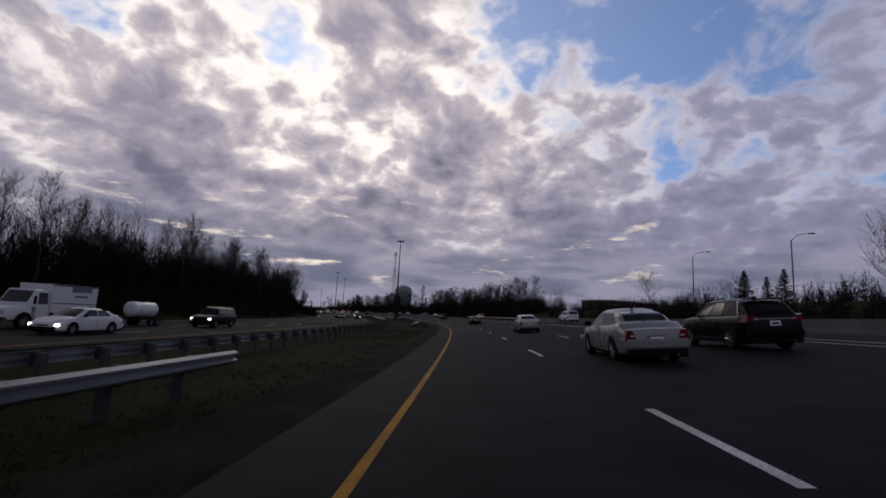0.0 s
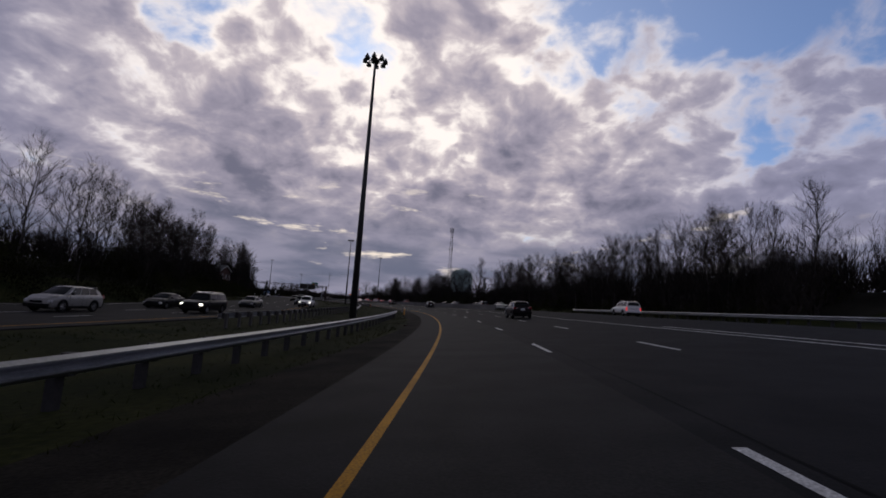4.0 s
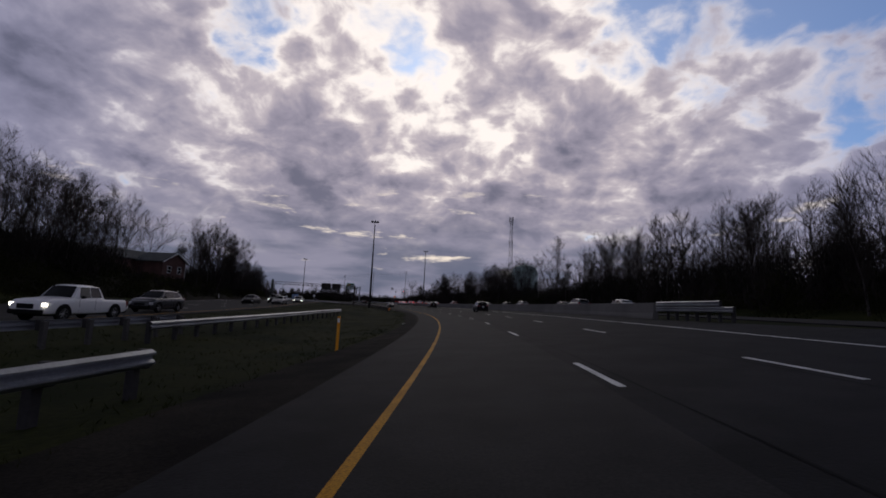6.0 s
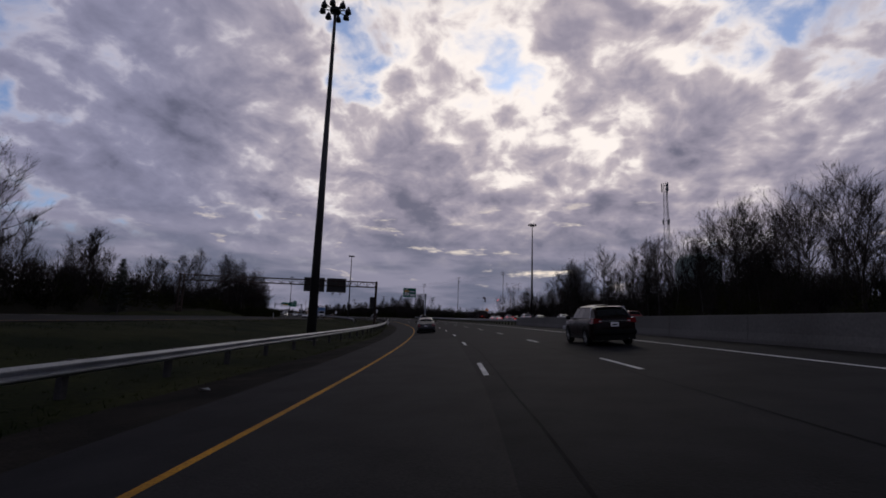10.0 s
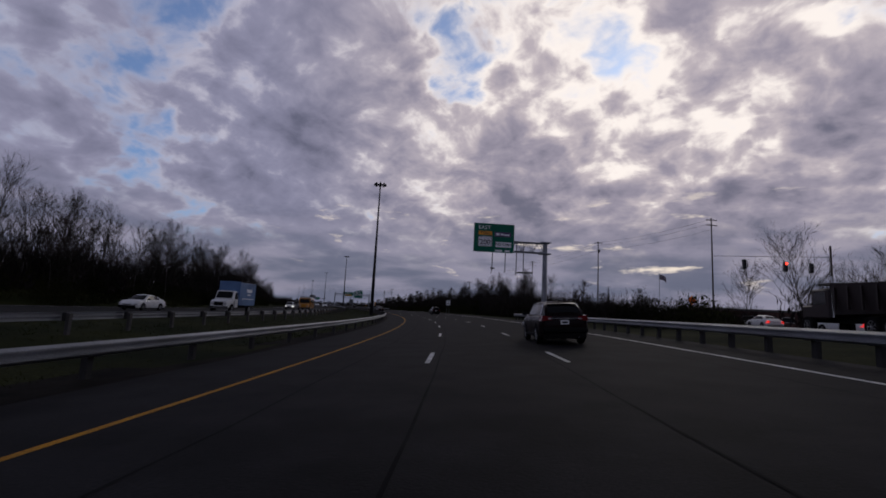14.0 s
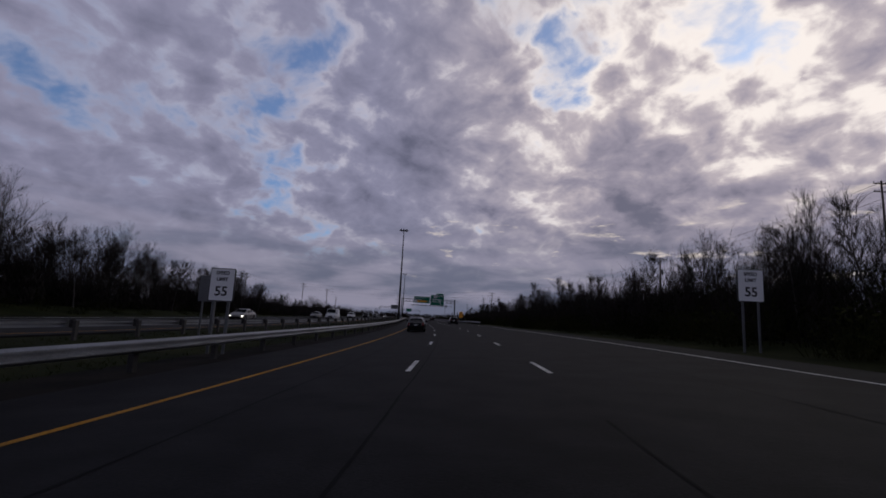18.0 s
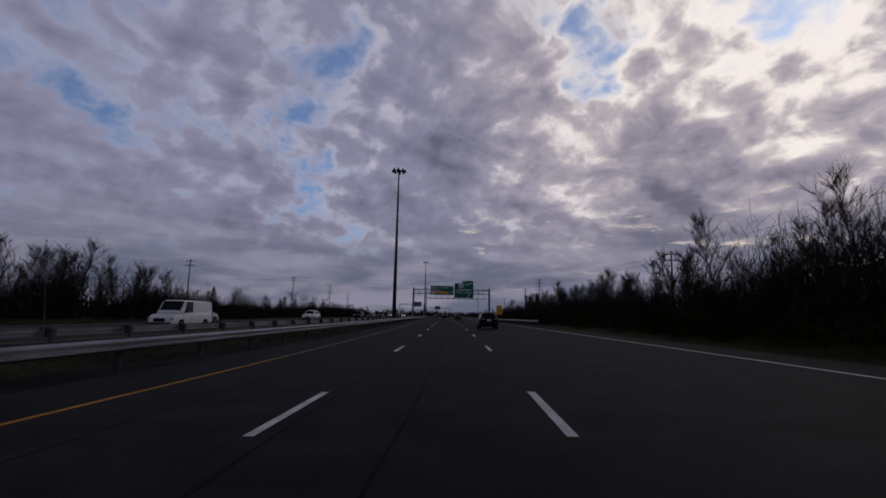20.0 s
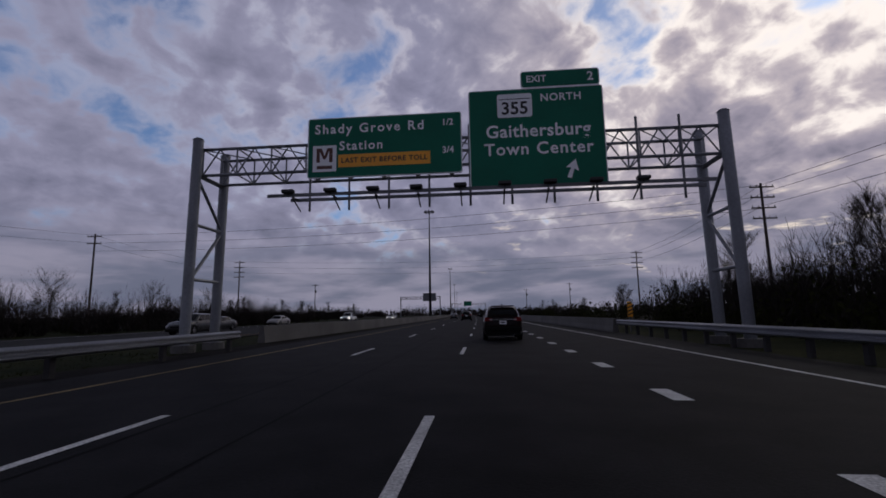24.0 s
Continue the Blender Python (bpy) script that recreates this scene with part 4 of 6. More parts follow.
def verge_grass():
    """Rough grass on the median, in tufts."""
    rng = random.Random(17)
    sh = Shape()
    for _ in range(24000):
        s = rng.uniform(2, 700)
        lo, hi = ONC_R(s) + 1.0, PAVE_L(s) - 1.6
        d = hi - (hi - lo) * rng.random() ** 1.4
        p = at(s, d, None, -0.08)
        for _ in range(4):
            q = p + Vector((rng.gauss(0, 0.08), rng.gauss(0, 0.08), 0))
            sh.twig(q, q + Vector((rng.gauss(0, 0.07), rng.gauss(0, 0.07), rng.uniform(0.07, 0.15))), 0.012, rng)
    thing("verge_grass", "rough short grass in tufts on the median", "grass", kind="stuff", me=sh.mesh("verge_grass", GRASS))


verge_grass()

# ---------------- sign gantries ----------------


def sign_lamp(parent, x, y0, y1, z):
    bm = bmesh.new()
    tube(bm, (x, y0, z), (x, y1, z - 0.02), 0.03, n=6)
    tube(bm, (x, y0, z - 0.4), (x, y1 + 0.3, z), 0.03, n=6)
    arm = part("bracket", bm, DARK_STEEL, parent)
    part("lamp", boxed(x - 0.24, y1 - 0.12, z + 0.02, x + 0.24, y1 + 0.12, z + 0.16, bevel=0.03), DARK_STEEL, arm)


def legs(ob, x, ys, top, r, lean=0.0, mat_=GANTRY_STEEL):
    for y in ys:
        leg = part("leg", tubed((x + lean, y, -0.4), (x, y, top), r, n=14), mat_, ob, smooth=False)
        part("cap", tubed((x, y, top), (x, y, top + 0.08), r * 1.12, r * 0.7, 14), mat_, leg)
        part("footing", tubed((x + lean, y, -0.5), (x + lean, y, 0.25), r * 2.2, n=14), CONCRETE, leg)


# full-span gantry over the carriageway
g = thing("sign_gantry", "galvanised steel truss gantry spanning the motorway with two green signs", "sign gantry", "sign gantries", m=stand(700, 0, 0.0))
legs(g, -7.5, (-0.15, 1.95), 8.85, 0.21, -0.12)
legs(g, 13.95, (-0.15, 1.95), 8.95, 0.21, 0.12)
for x in (-7.5, 13.95):
    for z0, z1, y0, y1 in ((2.9, 2.9, -0.15, 1.95), (5.2, 5.2, -0.15, 1.95), (7.3, 7.3, -0.15, 1.95), (2.9, 5.2, -0.15, 1.95), (5.2, 7.3, 1.95, -0.15)):
        part("brace", tubed((x, y0, z0), (x, y1, z1), 0.07, n=8), GANTRY_STEEL, g)
lattice(g, -7.4, 13.85, 0.1, 1.6, 7.35, 8.5, 14, 0.055)
part("walkway", boxed(-3.8, -1.30, 5.90, 12.9, -1.22, 6.02), DULL_STEEL, g)
part("walkway", boxed(-3.2, -0.52, 5.90, 12.9, -0.44, 6.02), DULL_STEEL, g)
for i in range(10):
    x = -2.6 + i * 1.66
    hang = part("hanger", tubed((x, 0.0, 5.6), (x, 0.0, 9.0), 0.05, n=6), DULL_STEEL, g)
    if i < 9:
        sign_lamp(g, x - 0.35, -0.1, -1.35, 6.0)
a = panel("sign", -2.7, 6.95, 3.75, 9.55, -0.12, g, SIGN_GREEN, SIGN_WHITE, "green guide sign for a road and a station")
words("Shady Grove Rd", 0.56, -2.40, 9.03, -0.145, a, SIGN_WHITE, spread=1.25)
words("1/2", 0.38, 3.42, 9.10, -0.145, a, SIGN_WHITE, align="RIGHT")
words("Station", 0.54, -1.35, 8.28, -0.145, a, SIGN_WHITE, spread=1.2)
words("3/4", 0.38, 3.42, 7.92, -0.145, a, SIGN_WHITE, align="RIGHT")
y_ = part("toll_panel", boxed(-1.38, -0.15, 7.38, 2.45, -0.13, 7.92), SIGN_YELLOW, a, "yellow panel with black lettering")
words("LAST EXIT BEFORE TOLL", 0.30, 0.54, 7.65, -0.155, y_, SIGN_BLACK, align="CENTER", spread=1.1)
e_ = part("emblem", boxed(-2.46, -0.15, 7.22, -1.46, -0.13, 8.34), SIGN_WHITE, a, "white square emblem with a brown mark")
bm = bmesh.new()
box(bm, -2.30, -0.158, 7.62, -2.16, -0.149, 8.22)
box(bm, -1.76, -0.158, 7.62, -1.62, -0.149, 8.22)
for k in (1, -1):
    vs = [bm.verts.new(q) for q in ((-1.96 - k * 0.26, -0.156, 8.22), (-1.96 - k * 0.12, -0.156, 8.22), (-1.96 + k * 0.05, -0.156, 7.75), (-1.96 - k * 0.05, -0.156, 7.75))]
    bm.faces.new(vs)
part("mark", bm, SIGN_BROWN, e_)
part("bar", boxed(-2.28, -0.156, 7.33, -1.64, -0.149, 7.47), SIGN_BROWN, e_)
b_ = panel("sign", 4.05, 6.22, 9.45, 10.38, -0.12, g, SIGN_GREEN, SIGN_WHITE, "large green exit sign with a route shield and arrow")
t_ = panel("exit_tab", 6.2, 10.39, 9.36, 11.12, -0.12, g, SIGN_GREEN, SIGN_WHITE, "small green exit number panel")
words("EXIT", 0.40, 6.42, 10.75, -0.145, t_, SIGN_WHITE)
words("2", 0.52, 9.12, 10.75, -0.145, t_, SIGN_WHITE, align="RIGHT")
p_ = part("route_shield", rounded(5.22, 9.16, 6.62, 10.16, -0.15, -0.13, 0.1), SIGN_WHITE, b_, "white route shield with black numerals")
words("355", 0.74, 5.92, 9.52, -0.156, p_, SIGN_BLACK, align="CENTER")
part("bar", boxed(5.3, -0.156, 9.92, 6.54, -0.149, 9.95), SIGN_BLACK, p_)
words("NORTH", 0.44, 6.95, 9.93, -0.145, b_, SIGN_WHITE, spread=1.1)
words("Gaithersburg", 0.74, 6.80, 8.55, -0.145, b_, SIGN_WHITE, align="CENTER", spread=1.06)
words("Town Center", 0.70, 6.80, 7.80, -0.145, b_, SIGN_WHITE, align="CENTER", spread=1.12)
bm = bmesh.new()
w_ = Vector((0.35, 0, 0.94)).normalized()
n_ = Vector((w_.z, 0, -w_.x))
c_ = Vector((7.95, -0.146, 6.55))
bm.faces.new([bm.verts.new(c_ + w_ * u + n_ * v) for u, v in ((0, -0.09), (0.42, -0.07), (0.36, -0.27), (0.80, 0.0), (0.36, 0.27), (0.42, 0.07), (0, 0.09))])
part("arrow", bm, SIGN_WHITE, b_)

# cantilever sign
g = thing("sign_cantilever", "galvanised steel cantilever holding a green toll road sign", "sign gantry", "sign gantries", m=stand(451, 0, 0.3))
part("leg", tubed((11.95, 0.3, -0.6), (11.95, 0.3, 9.25), 0.29, 0.25, 16), GALVANISED, g)
part("cap", boxed(11.3, -0.2, 9.1, 12.5, 0.8, 9.2), GALVANISED, g)
part("collar", boxed(11.25, -0.2, 7.82, 12.5, 0.8, 7.93), GALVANISED, g)
part("footing", tubed((11.95, 0.3, -0.8), (11.95, 0.3, 0.25), 0.6, n=16), CONCRETE, g)
lattice(g, 4.2, 11.7, -0.1, 0.7, 7.96, 9.05, 6, 0.05)
for x, low in ((5.9, 5.6), (7.35, 5.5), (8.6, 5.3), (9.4, 5.5)):
    part("hanger", tubed((x, -0.15, low), (x, -0.15, 9.0), 0.05, n=6), DULL_STEEL, g)
sign_lamp(g, 5.8, -0.1, -1.0, 5.75)
part("walkway", boxed(8.6, -1.3, 5.48, 10.2, -0.4, 5.58), DARK_STEEL, g)
a = panel("sign", 3.72, 7.66, 8.28, 10.92, -0.28, g, SIGN_GREEN, SIGN_WHITE, "green sign for a toll road eastbound")
words("EAST", 0.56, 4.22, 10.42, -0.305, a, SIGN_WHITE, spread=1.15)
y_ = part("toll_panel", boxed(4.25, -0.31, 9.58, 5.75, -0.29, 10.02), SIGN_YELLOW, a, "yellow panel with black lettering")
words("TOLL", 0.42, 5.0, 9.80, -0.316, y_, SIGN_BLACK, align="CENTER", spread=1.15)
p_ = part("route_shield", rounded(4.25, 8.30, 5.78, 9.42, -0.31, -0.29, 0.08), SIGN_WHITE, a, "white route shield with black numerals")
for q in ((4.30, 8.35, 5.73, 8.385), (4.30, 9.335, 5.73, 9.37), (4.30, 8.385, 4.335, 9.335), (5.695, 8.385, 5.73, 9.335), (4.335, 9.20, 5.695, 9.225)):
    part("rule", boxed(q[0], -0.316, q[1], q[2], -0.309, q[3]), SIGN_BLACK, p_)
words("200", 0.80, 5.01, 8.75, -0.316, p_, SIGN_BLACK, align="CENTER")
q_ = part("toll_tag_panel", boxed(6.05, -0.31, 9.45, 7.90, -0.29, 9.98), material("sign_purple", (0.10, 0.05, 0.16), 0.4), a, "purple panel with a white swash")
for x0, x1, z0, z1 in ((6.22, 6.62, 9.60, 9.86), (6.72, 7.06, 9.62, 9.84), (7.12, 7.72, 9.58, 9.78)):
    part("bar", boxed(x0, -0.316, z0, x1, -0.309, z1), SIGN_WHITE, q_)
for x0, x1 in ((6.15, 6.95), (7.25, 7.8)):
    part("bar", boxed(x0, -0.31, 7.76, x1, -0.29, 7.98), SIGN_WHITE, a)
n2 = part("cash_panel", boxed(6.18, -0.31, 8.28, 7.96, -0.29, 8.86), SIGN_WHITE, a, "white panel with black lettering")
words("NO CASH", 0.40, 7.07, 8.57, -0.316, n2, SIGN_BLACK, align="CENTER")

# gantry over the oncoming lanes, seen from behind
g = thing("sign_gantry", "weathered steel gantry over the oncoming lanes showing grey sign backs", "sign gantry", "sign gantries", m=stand(376, 0, -0.5))
legs(g, -9.6, (-0.5, 1.2), 7.9, 0.2, 0.0, RUST_STEEL)
legs(g, -43.5, (-0.5, 1.2), 8.0, 0.2, 0.0, RUST_STEEL)
for x in (-9.6, -43.5):
    for z0, z1, y0, y1 in ((2.2, 2.2, -0.5, 1.2), (4.3, 4.3, -0.5, 1.2), (6.4, 6.4, -0.5, 1.2), (2.2, 4.3, -0.5, 1.2), (4.3, 6.4, 1.2, -0.5)):
        part("brace", tubed((x, y0, z0), (x, y1, z1), 0.07, n=8), RUST_STEEL, g)
lattice(g, -43.4, -9.65, -0.4, 0.9, 6.95, 7.85, 20, 0.05, RUST_STEEL)
for x0, x1, z0, z1 in ((-22.8, -19.1, 5.8, 8.4), (-18.7, -15.2, 5.8, 8.4), (-10.7, -9.5, 3.0, 5.2)):
    s_ = part("sign", boxed(x0, 1.42, z0, x1, 1.48, z1, bevel=0.02), POST_STEEL, g, "bare grey back of a large sign")
    for k in range(3):
        part("rib", boxed(x0 + 0.1, 1.36, z0 + 0.3 + k * (z1 - z0) * 0.33, x1 - 0.1, 1.42, z0 + 0.42 + k * (z1 - z0) * 0.33), DARK_STEEL, s_)
    if z1 > 8:
        for k in range(2):
            sign_lamp(g, x0 + (x1 - x0) * (0.3 + 0.4 * k), 1.4, 2.4, z0 - 0.3)

# a small far sign bridge and other gantries further on
for s_, d0, d1, z_ in ((857, -9.0, -24.0, 7.0), (985, -8.0, 14.0, 7.0)):
    g = thing("sign_gantry", "distant steel sign gantry over the carriageway", "sign gantry", "sign gantries", m=stand(s_, 0, 0))
    legs(g, d0, (0.0,), z_ + 1, 0.2)
    legs(g, d1, (0.0,), z_ + 1, 0.2)
    lattice(g, min(d0, d1), max(d0, d1), 0, 1.0, z_, z_ + 0.9, 8, 0.06, DULL_STEEL)
    part("sign", boxed(d0 - 6.5 if d1 < 0 else 0.0, -0.2, z_ - 0.8, d0 - 1.5 if d1 < 0 else 5.0, -0.1, z_ + 2.2, bevel=0.02), DULL_STEEL if d1 < 0 else SIGN_GREEN, g)

# ---------------- roadside signs ----------------


def speed_sign(m, w, h, low):
    ob = thing("speed_limit_sign", "white speed limit sign on two steel posts", "road sign", "speed limit signs", m=m)
    for x in (-w * 0.3, w * 0.3):
        part("post", boxed(x - 0.05, 0.05, -0.5, x + 0.05, 0.12, low + h, bevel=0.01), DULL_STEEL, ob)
    f = panel("board", -w / 2, low, w / 2, low + h, 0.0, ob, SIGN_WHITE, SIGN_BLACK, r=0.08, rim=0.03)
    words("SPEED", h * 0.15, 0, low + h * 0.85, -0.02, f, SIGN_BLACK, align="CENTER")
    words("LIMIT", h * 0.15, 0, low + h * 0.66, -0.02, f, SIGN_BLACK, align="CENTER")
    words("55", h * 0.40, 0, low + h * 0.29, -0.02, f, SIGN_BLACK, align="CENTER")
    return ob


speed_sign(stand(535.3, 15.1), 1.22, 1.53, 2.3)
speed_sign(stand(530, -7.4), 0.93, 1.21, 1.85)
ob = thing("back_sign", "grey back of a sign facing the oncoming lanes", "road sign", m=stand(540, -13.0))
part("post", boxed(-0.4, 0, -0.5, -0.32, 0.08, 3.4), DULL_STEEL, ob)
part("post", boxed(0.32, 0, -0.5, 0.4, 0.08, 3.4), DULL_STEEL, ob)
part("board", boxed(-0.61, -0.05, 1.9, 0.61, 0.0, 3.4, bevel=0.01), DULL_STEEL, ob)

ob = thing("exit_speed_sign", "orange-yellow exit advisory sign on two posts beyond the guardrail", "road sign", m=stand(684.5, 14.9))
for x in (-0.42, 0.42):
    part("post", boxed(x - 0.05, 0.05, -0.5, x + 0.05, 0.12, 3.9, bevel=0.01), DULL_STEEL, ob)
f = panel("board", -0.66, 1.75, 0.66, 3.95, 0.0, ob, SIGN_YELLOW, SIGN_BLACK, r=0.08, rim=0.03)
words("EXIT", 0.34, 0, 3.66, -0.02, f, SIGN_BLACK, align="CENTER", spread=1.1)
part("rule", boxed(-0.60, -0.018, 3.43, 0.60, -0.011, 3.46), SIGN_BLACK, f)
bm = bmesh.new()
box(bm, -0.25, -0.018, 3.04, 0.50, -0.011, 3.18)
box(bm, 0.38, -0.018, 2.42, 0.50, -0.011, 3.04)
bm.faces.new([bm.verts.new(q) for q in ((-0.50, -0.016, 3.11), (-0.22, -0.016, 3.28), (-0.22, -0.016, 2.94))])
part("arrow", bm, SIGN_BLACK, f)
words("25", 0.52, -0.12, 2.58, -0.02, f, SIGN_BLACK, align="CENTER")
words("MPH", 0.24, 0, 2.06, -0.02, f, SIGN_BLACK, align="CENTER")

for s_, d_ in ((712.5, 13.3),):
    ob = thing("hazard_marker", "yellow and black striped hazard marker at the parapet", "road sign", m=stand(s_, d_ + 0.5))
    part("post", boxed(-0.04, 0.02, -0.4, 0.04, 0.08, 1.9), DULL_STEEL, ob)
    f = part("board", boxed(-0.15, -0.02, 0.95, 0.15, 0.0, 1.9), SIGN_YELLOW, ob)
    for k in range(4):
        bm = bmesh.new()
        z = 1.0 + k * 0.23
        bm.faces.new([bm.verts.new(q) for q in ((-0.15, -0.026, z), (0.15, -0.026, z + 0.12), (0.15, -0.026, z + 0.22), (-0.15, -0.026, z + 0.10))])
        part("stripe", bm, SIGN_BLACK, f)


def delineator(s, d, mat_, label):
    ob = thing("delineator_post", label, "marker post", "delineator posts", m=stand(s, d))
    part("post", boxed(-0.05, -0.02, -0.3, 0.05, 0.02, 1.15, bevel=0.008), mat_, ob)
    part("reflector", boxed(-0.04, -0.028, 0.92, 0.04, -0.021, 1.08), SIGN_WHITE, ob)


for s_ in (196,):
    delineator(s_, -6.9, SIGN_YELLOW, "slim yellow flexible delineator post in the grass")
delineator(391, -6.8, SIGN_WHITE, "slim white flexible delineator post in the grass")
for s_ in (285, 440):
    delineator(s_, ONC_R(s_) - 17.8, SIGN_WHITE, "slim white delineator post beside the oncoming lanes")

ob = thing("drain_cover", "round dark drain cover in the verge", "drain cover", m=stand(159, -5.75, None, 0, -0.03))
part("frame", tubed((0, 0, -0.1), (0, 0, 0.03), 0.42, n=20), RUST_STEEL, ob)
part("lid", tubed((0, 0, 0.03), (0, 0, 0.045), 0.36, n=20), TAR, ob)

# ---------------- power poles and wires ----------------


def power_pole(s, d, top, arms, label="tall weathered wooden power pole with crossarms"):
    base = ground(s, d)
    ob = thing("power_pole", label, "utility pole", "power poles", m=stand(s, d))
    h = top - base
    part("pole", tubed((0, 0, -0.5), (0, 0, h), 0.19, 0.12, 10), POLE_WOOD, ob)
    for k in range(arms):
        z = h - 0.45 - k * 1.15
        arm = part("crossarm", boxed(-1.25, -0.17, z - 0.07, 1.25, -0.05, z + 0.07, bevel=0.01), POLE_WOOD, ob)
        for x in (-1.15, -0.5, 0.5, 1.15):
            part("insulator", tubed((x, -0.11, z + 0.07), (x, -0.11, z + 0.28), 0.055, 0.035, 8), DULL_STEEL, arm)
    if arms == 1:
        part("transformer", tubed((0.35, 0, h - 3.2), (0.35, 0, h - 2.3), 0.24, n=12), DULL_STEEL, ob)
    return at(s, d, base + h - 0.2)


def wire(p, q, sag, label="thin black power line between poles"):
    n = 14
    pts = [p.lerp(q, i / n) - Vector((0, 0, sag * 4 * (i / n) * (1 - i / n))) for i in range(n + 1)]
    strand = Shape()
    strand.limb(pts, [0.022] * (n + 1), 4)
    thing("power_line", label, "power line", "power lines", me=strand.mesh("power_line", SIGN_BLACK))


row = [power_pole(*q) for q in ((490, 63.0, 24.2, 2), (524, 57.0, 23.8, 1), (572, 60.0, 22.9, 2), (596, 42.2, 14.6, 1), (653, 42.5, 13.6, 2), (733, 35.0, 14.8, 4), (789, 40.7, 14.9, 4))]
for a_, b_ in zip(row, row[1:]):
    for k, dx in enumerate((0.0, -0.9, -2.3)):
        wire(a_ + Vector((0, 0, dx)), b_ + Vector((0, 0, dx)), 0.7)
left = [power_pole(*q) for q in ((752, -58.5, 15.3, 2), (787, -52.0, 14.6, 4), (690, -66, 14.5, 2))]
for (a_, b_), n_ in (((left[0], row[5]), 3), ((left[1], row[6]), 3), ((left[2], left[0]), 2), ((left[0], left[1]), 2)):
    for k in range(n_):
        wire(a_ - Vector((0, 0, 1.3 * k)), b_ - Vector((0, 0, 1.3 * k)), 1.2)
for s_, d_, t_ in ((880, 45, 13.5), (905, 30, 12.5), (850, -55, 13)):
    power_pole(s_, d_, t_, 1)

# ---------------- street lamps beside the exit lane ----------------
for s_, d_, turn_ in ((94.7, 41.5, -35), (76, 44.2, -20)):
    ob = thing("street_lamp", "grey steel street lamp with a curved arm", "street lamp", "street lamps", m=stand(s_, d_, None, turn_))
    part("pole", tubed((0, 0, -0.4), (0, 0, 9.2), 0.12, 0.07, 10), DULL_STEEL, ob)
    bm = bmesh.new()
    pts = [(0, 0, 9.1), (0.5, 0, 9.7), (1.2, 0, 10.05), (2.2, 0, 10.15)]
    for a_, b_ in zip(pts, pts[1:]):
        tube(bm, a_, b_, 0.045, n=6)
    part("arm", bm, DULL_STEEL, ob)
    part("lamp_head", boxed(2.1, -0.16, 10.05, 2.85, 0.16, 10.22, bevel=0.05), DULL_STEEL, ob)

# ---------------- lattice tower and water tank ----------------
ob = thing("lattice_tower", "tall grey lattice radio tower behind the trees", "tower", m=stand(469.7, 140.2, 0))
H_ = 72.0
for k in range(3):
    a_ = 2 * math.pi * k / 3
    part("leg", tubed((2.6 * math.cos(a_), 2.6 * math.sin(a_), -1), (0.9 * math.cos(a_), 0.9 * math.sin(a_), H_), 0.13, n=6), DULL_STEEL, ob)
    b2 = 2 * math.pi * (k + 1) / 3
    bm = bmesh.new()
    for i in range(24):
        z0, z1 = H_ * i / 24, H_ * (i + 1) / 24
        r0, r1 = 2.6 - 1.7 * i / 24, 2.6 - 1.7 * (i + 1) / 24
        tube(bm, (r0 * math.cos(a_), r0 * math.sin(a_), z0), (r1 * math.cos(b2), r1 * math.sin(b2), z1), 0.06, n=4)
        tube(bm, (r0 * math.cos(b2), r0 * math.sin(b2), z0), (r0 * math.cos(a_), r0 * math.sin(a_), z0), 0.05, n=4)
    part("bracing", bm, DULL_STEEL, ob)
for k, z in enumerate((70.5, 68.5, 52.0)):
    bm = bmesh.new()
    for j in range(3):
        a_ = 2 * math.pi * j / 3 + 0.4
        box(bm, 1.7 * math.cos(a_) - 0.2, 1.7 * math.sin(a_) - 0.2, z - 1.2, 1.7 * math.cos(a_) + 0.2, 1.7 * math.sin(a_) + 0.2, z + 1.2)
        tube(bm, (0, 0, z), (1.7 * math.cos(a_), 1.7 * math.sin(a_), z), 0.06, n=4)
    part("antenna_array", bm, DULL_STEEL, ob)

TANK = material("pale_green_tank_paint", (0.20, 0.27, 0.25), 0.5, vary=0.2, grain=0.1, scale=0.4)
ob = thing("water_tank", "large pale green domed water tank among the trees", "water tank", m=stand(456, 138.7, -1.0))
bm = bmesh.new()
R_, top_ = 9.4, 34.5
prof = [(R_, 0), (R_, top_ - 5.5), (R_ * 0.97, top_ - 4.2), (R_ * 0.88, top_ - 2.6), (R_ * 0.7, top_ - 1.2), (R_ * 0.4, top_ - 0.3), (0.3, top_)]
rings = [[bm.verts.new((r * math.cos(t), r * math.sin(t), z)) for t in (2 * math.pi * i / 40 for i in range(40))] for r, z in prof]
for a_, b_ in zip(rings, rings[1:]):
    for i in range(40):
        bm.faces.new((a_[i], a_[(i + 1) % 40], b_[(i + 1) % 40], b_[i]))
part("shell", bm, TANK, ob, smooth=True)
part("vent", tubed((0, 0, top_ - 0.1), (0, 0, top_ + 1.2), 0.8, 0.5, 12), TANK, ob)
bm = bmesh.new()
for i in range(16):
    t = 2 * math.pi * i / 16
    tube(bm, (4 * math.cos(t), 4 * math.sin(t), top_ - 0.6), (4 * math.cos(t), 4 * math.sin(t), top_ + 0.7), 0.05, n=4)
    u = 2 * math.pi * (i + 1) / 16
    tube(bm, (4 * math.cos(t), 4 * math.sin(t), top_ + 0.7), (4 * math.cos(u), 4 * math.sin(u), top_ + 0.7), 0.05, n=4)
part("railing", bm, DARK_STEEL, ob)

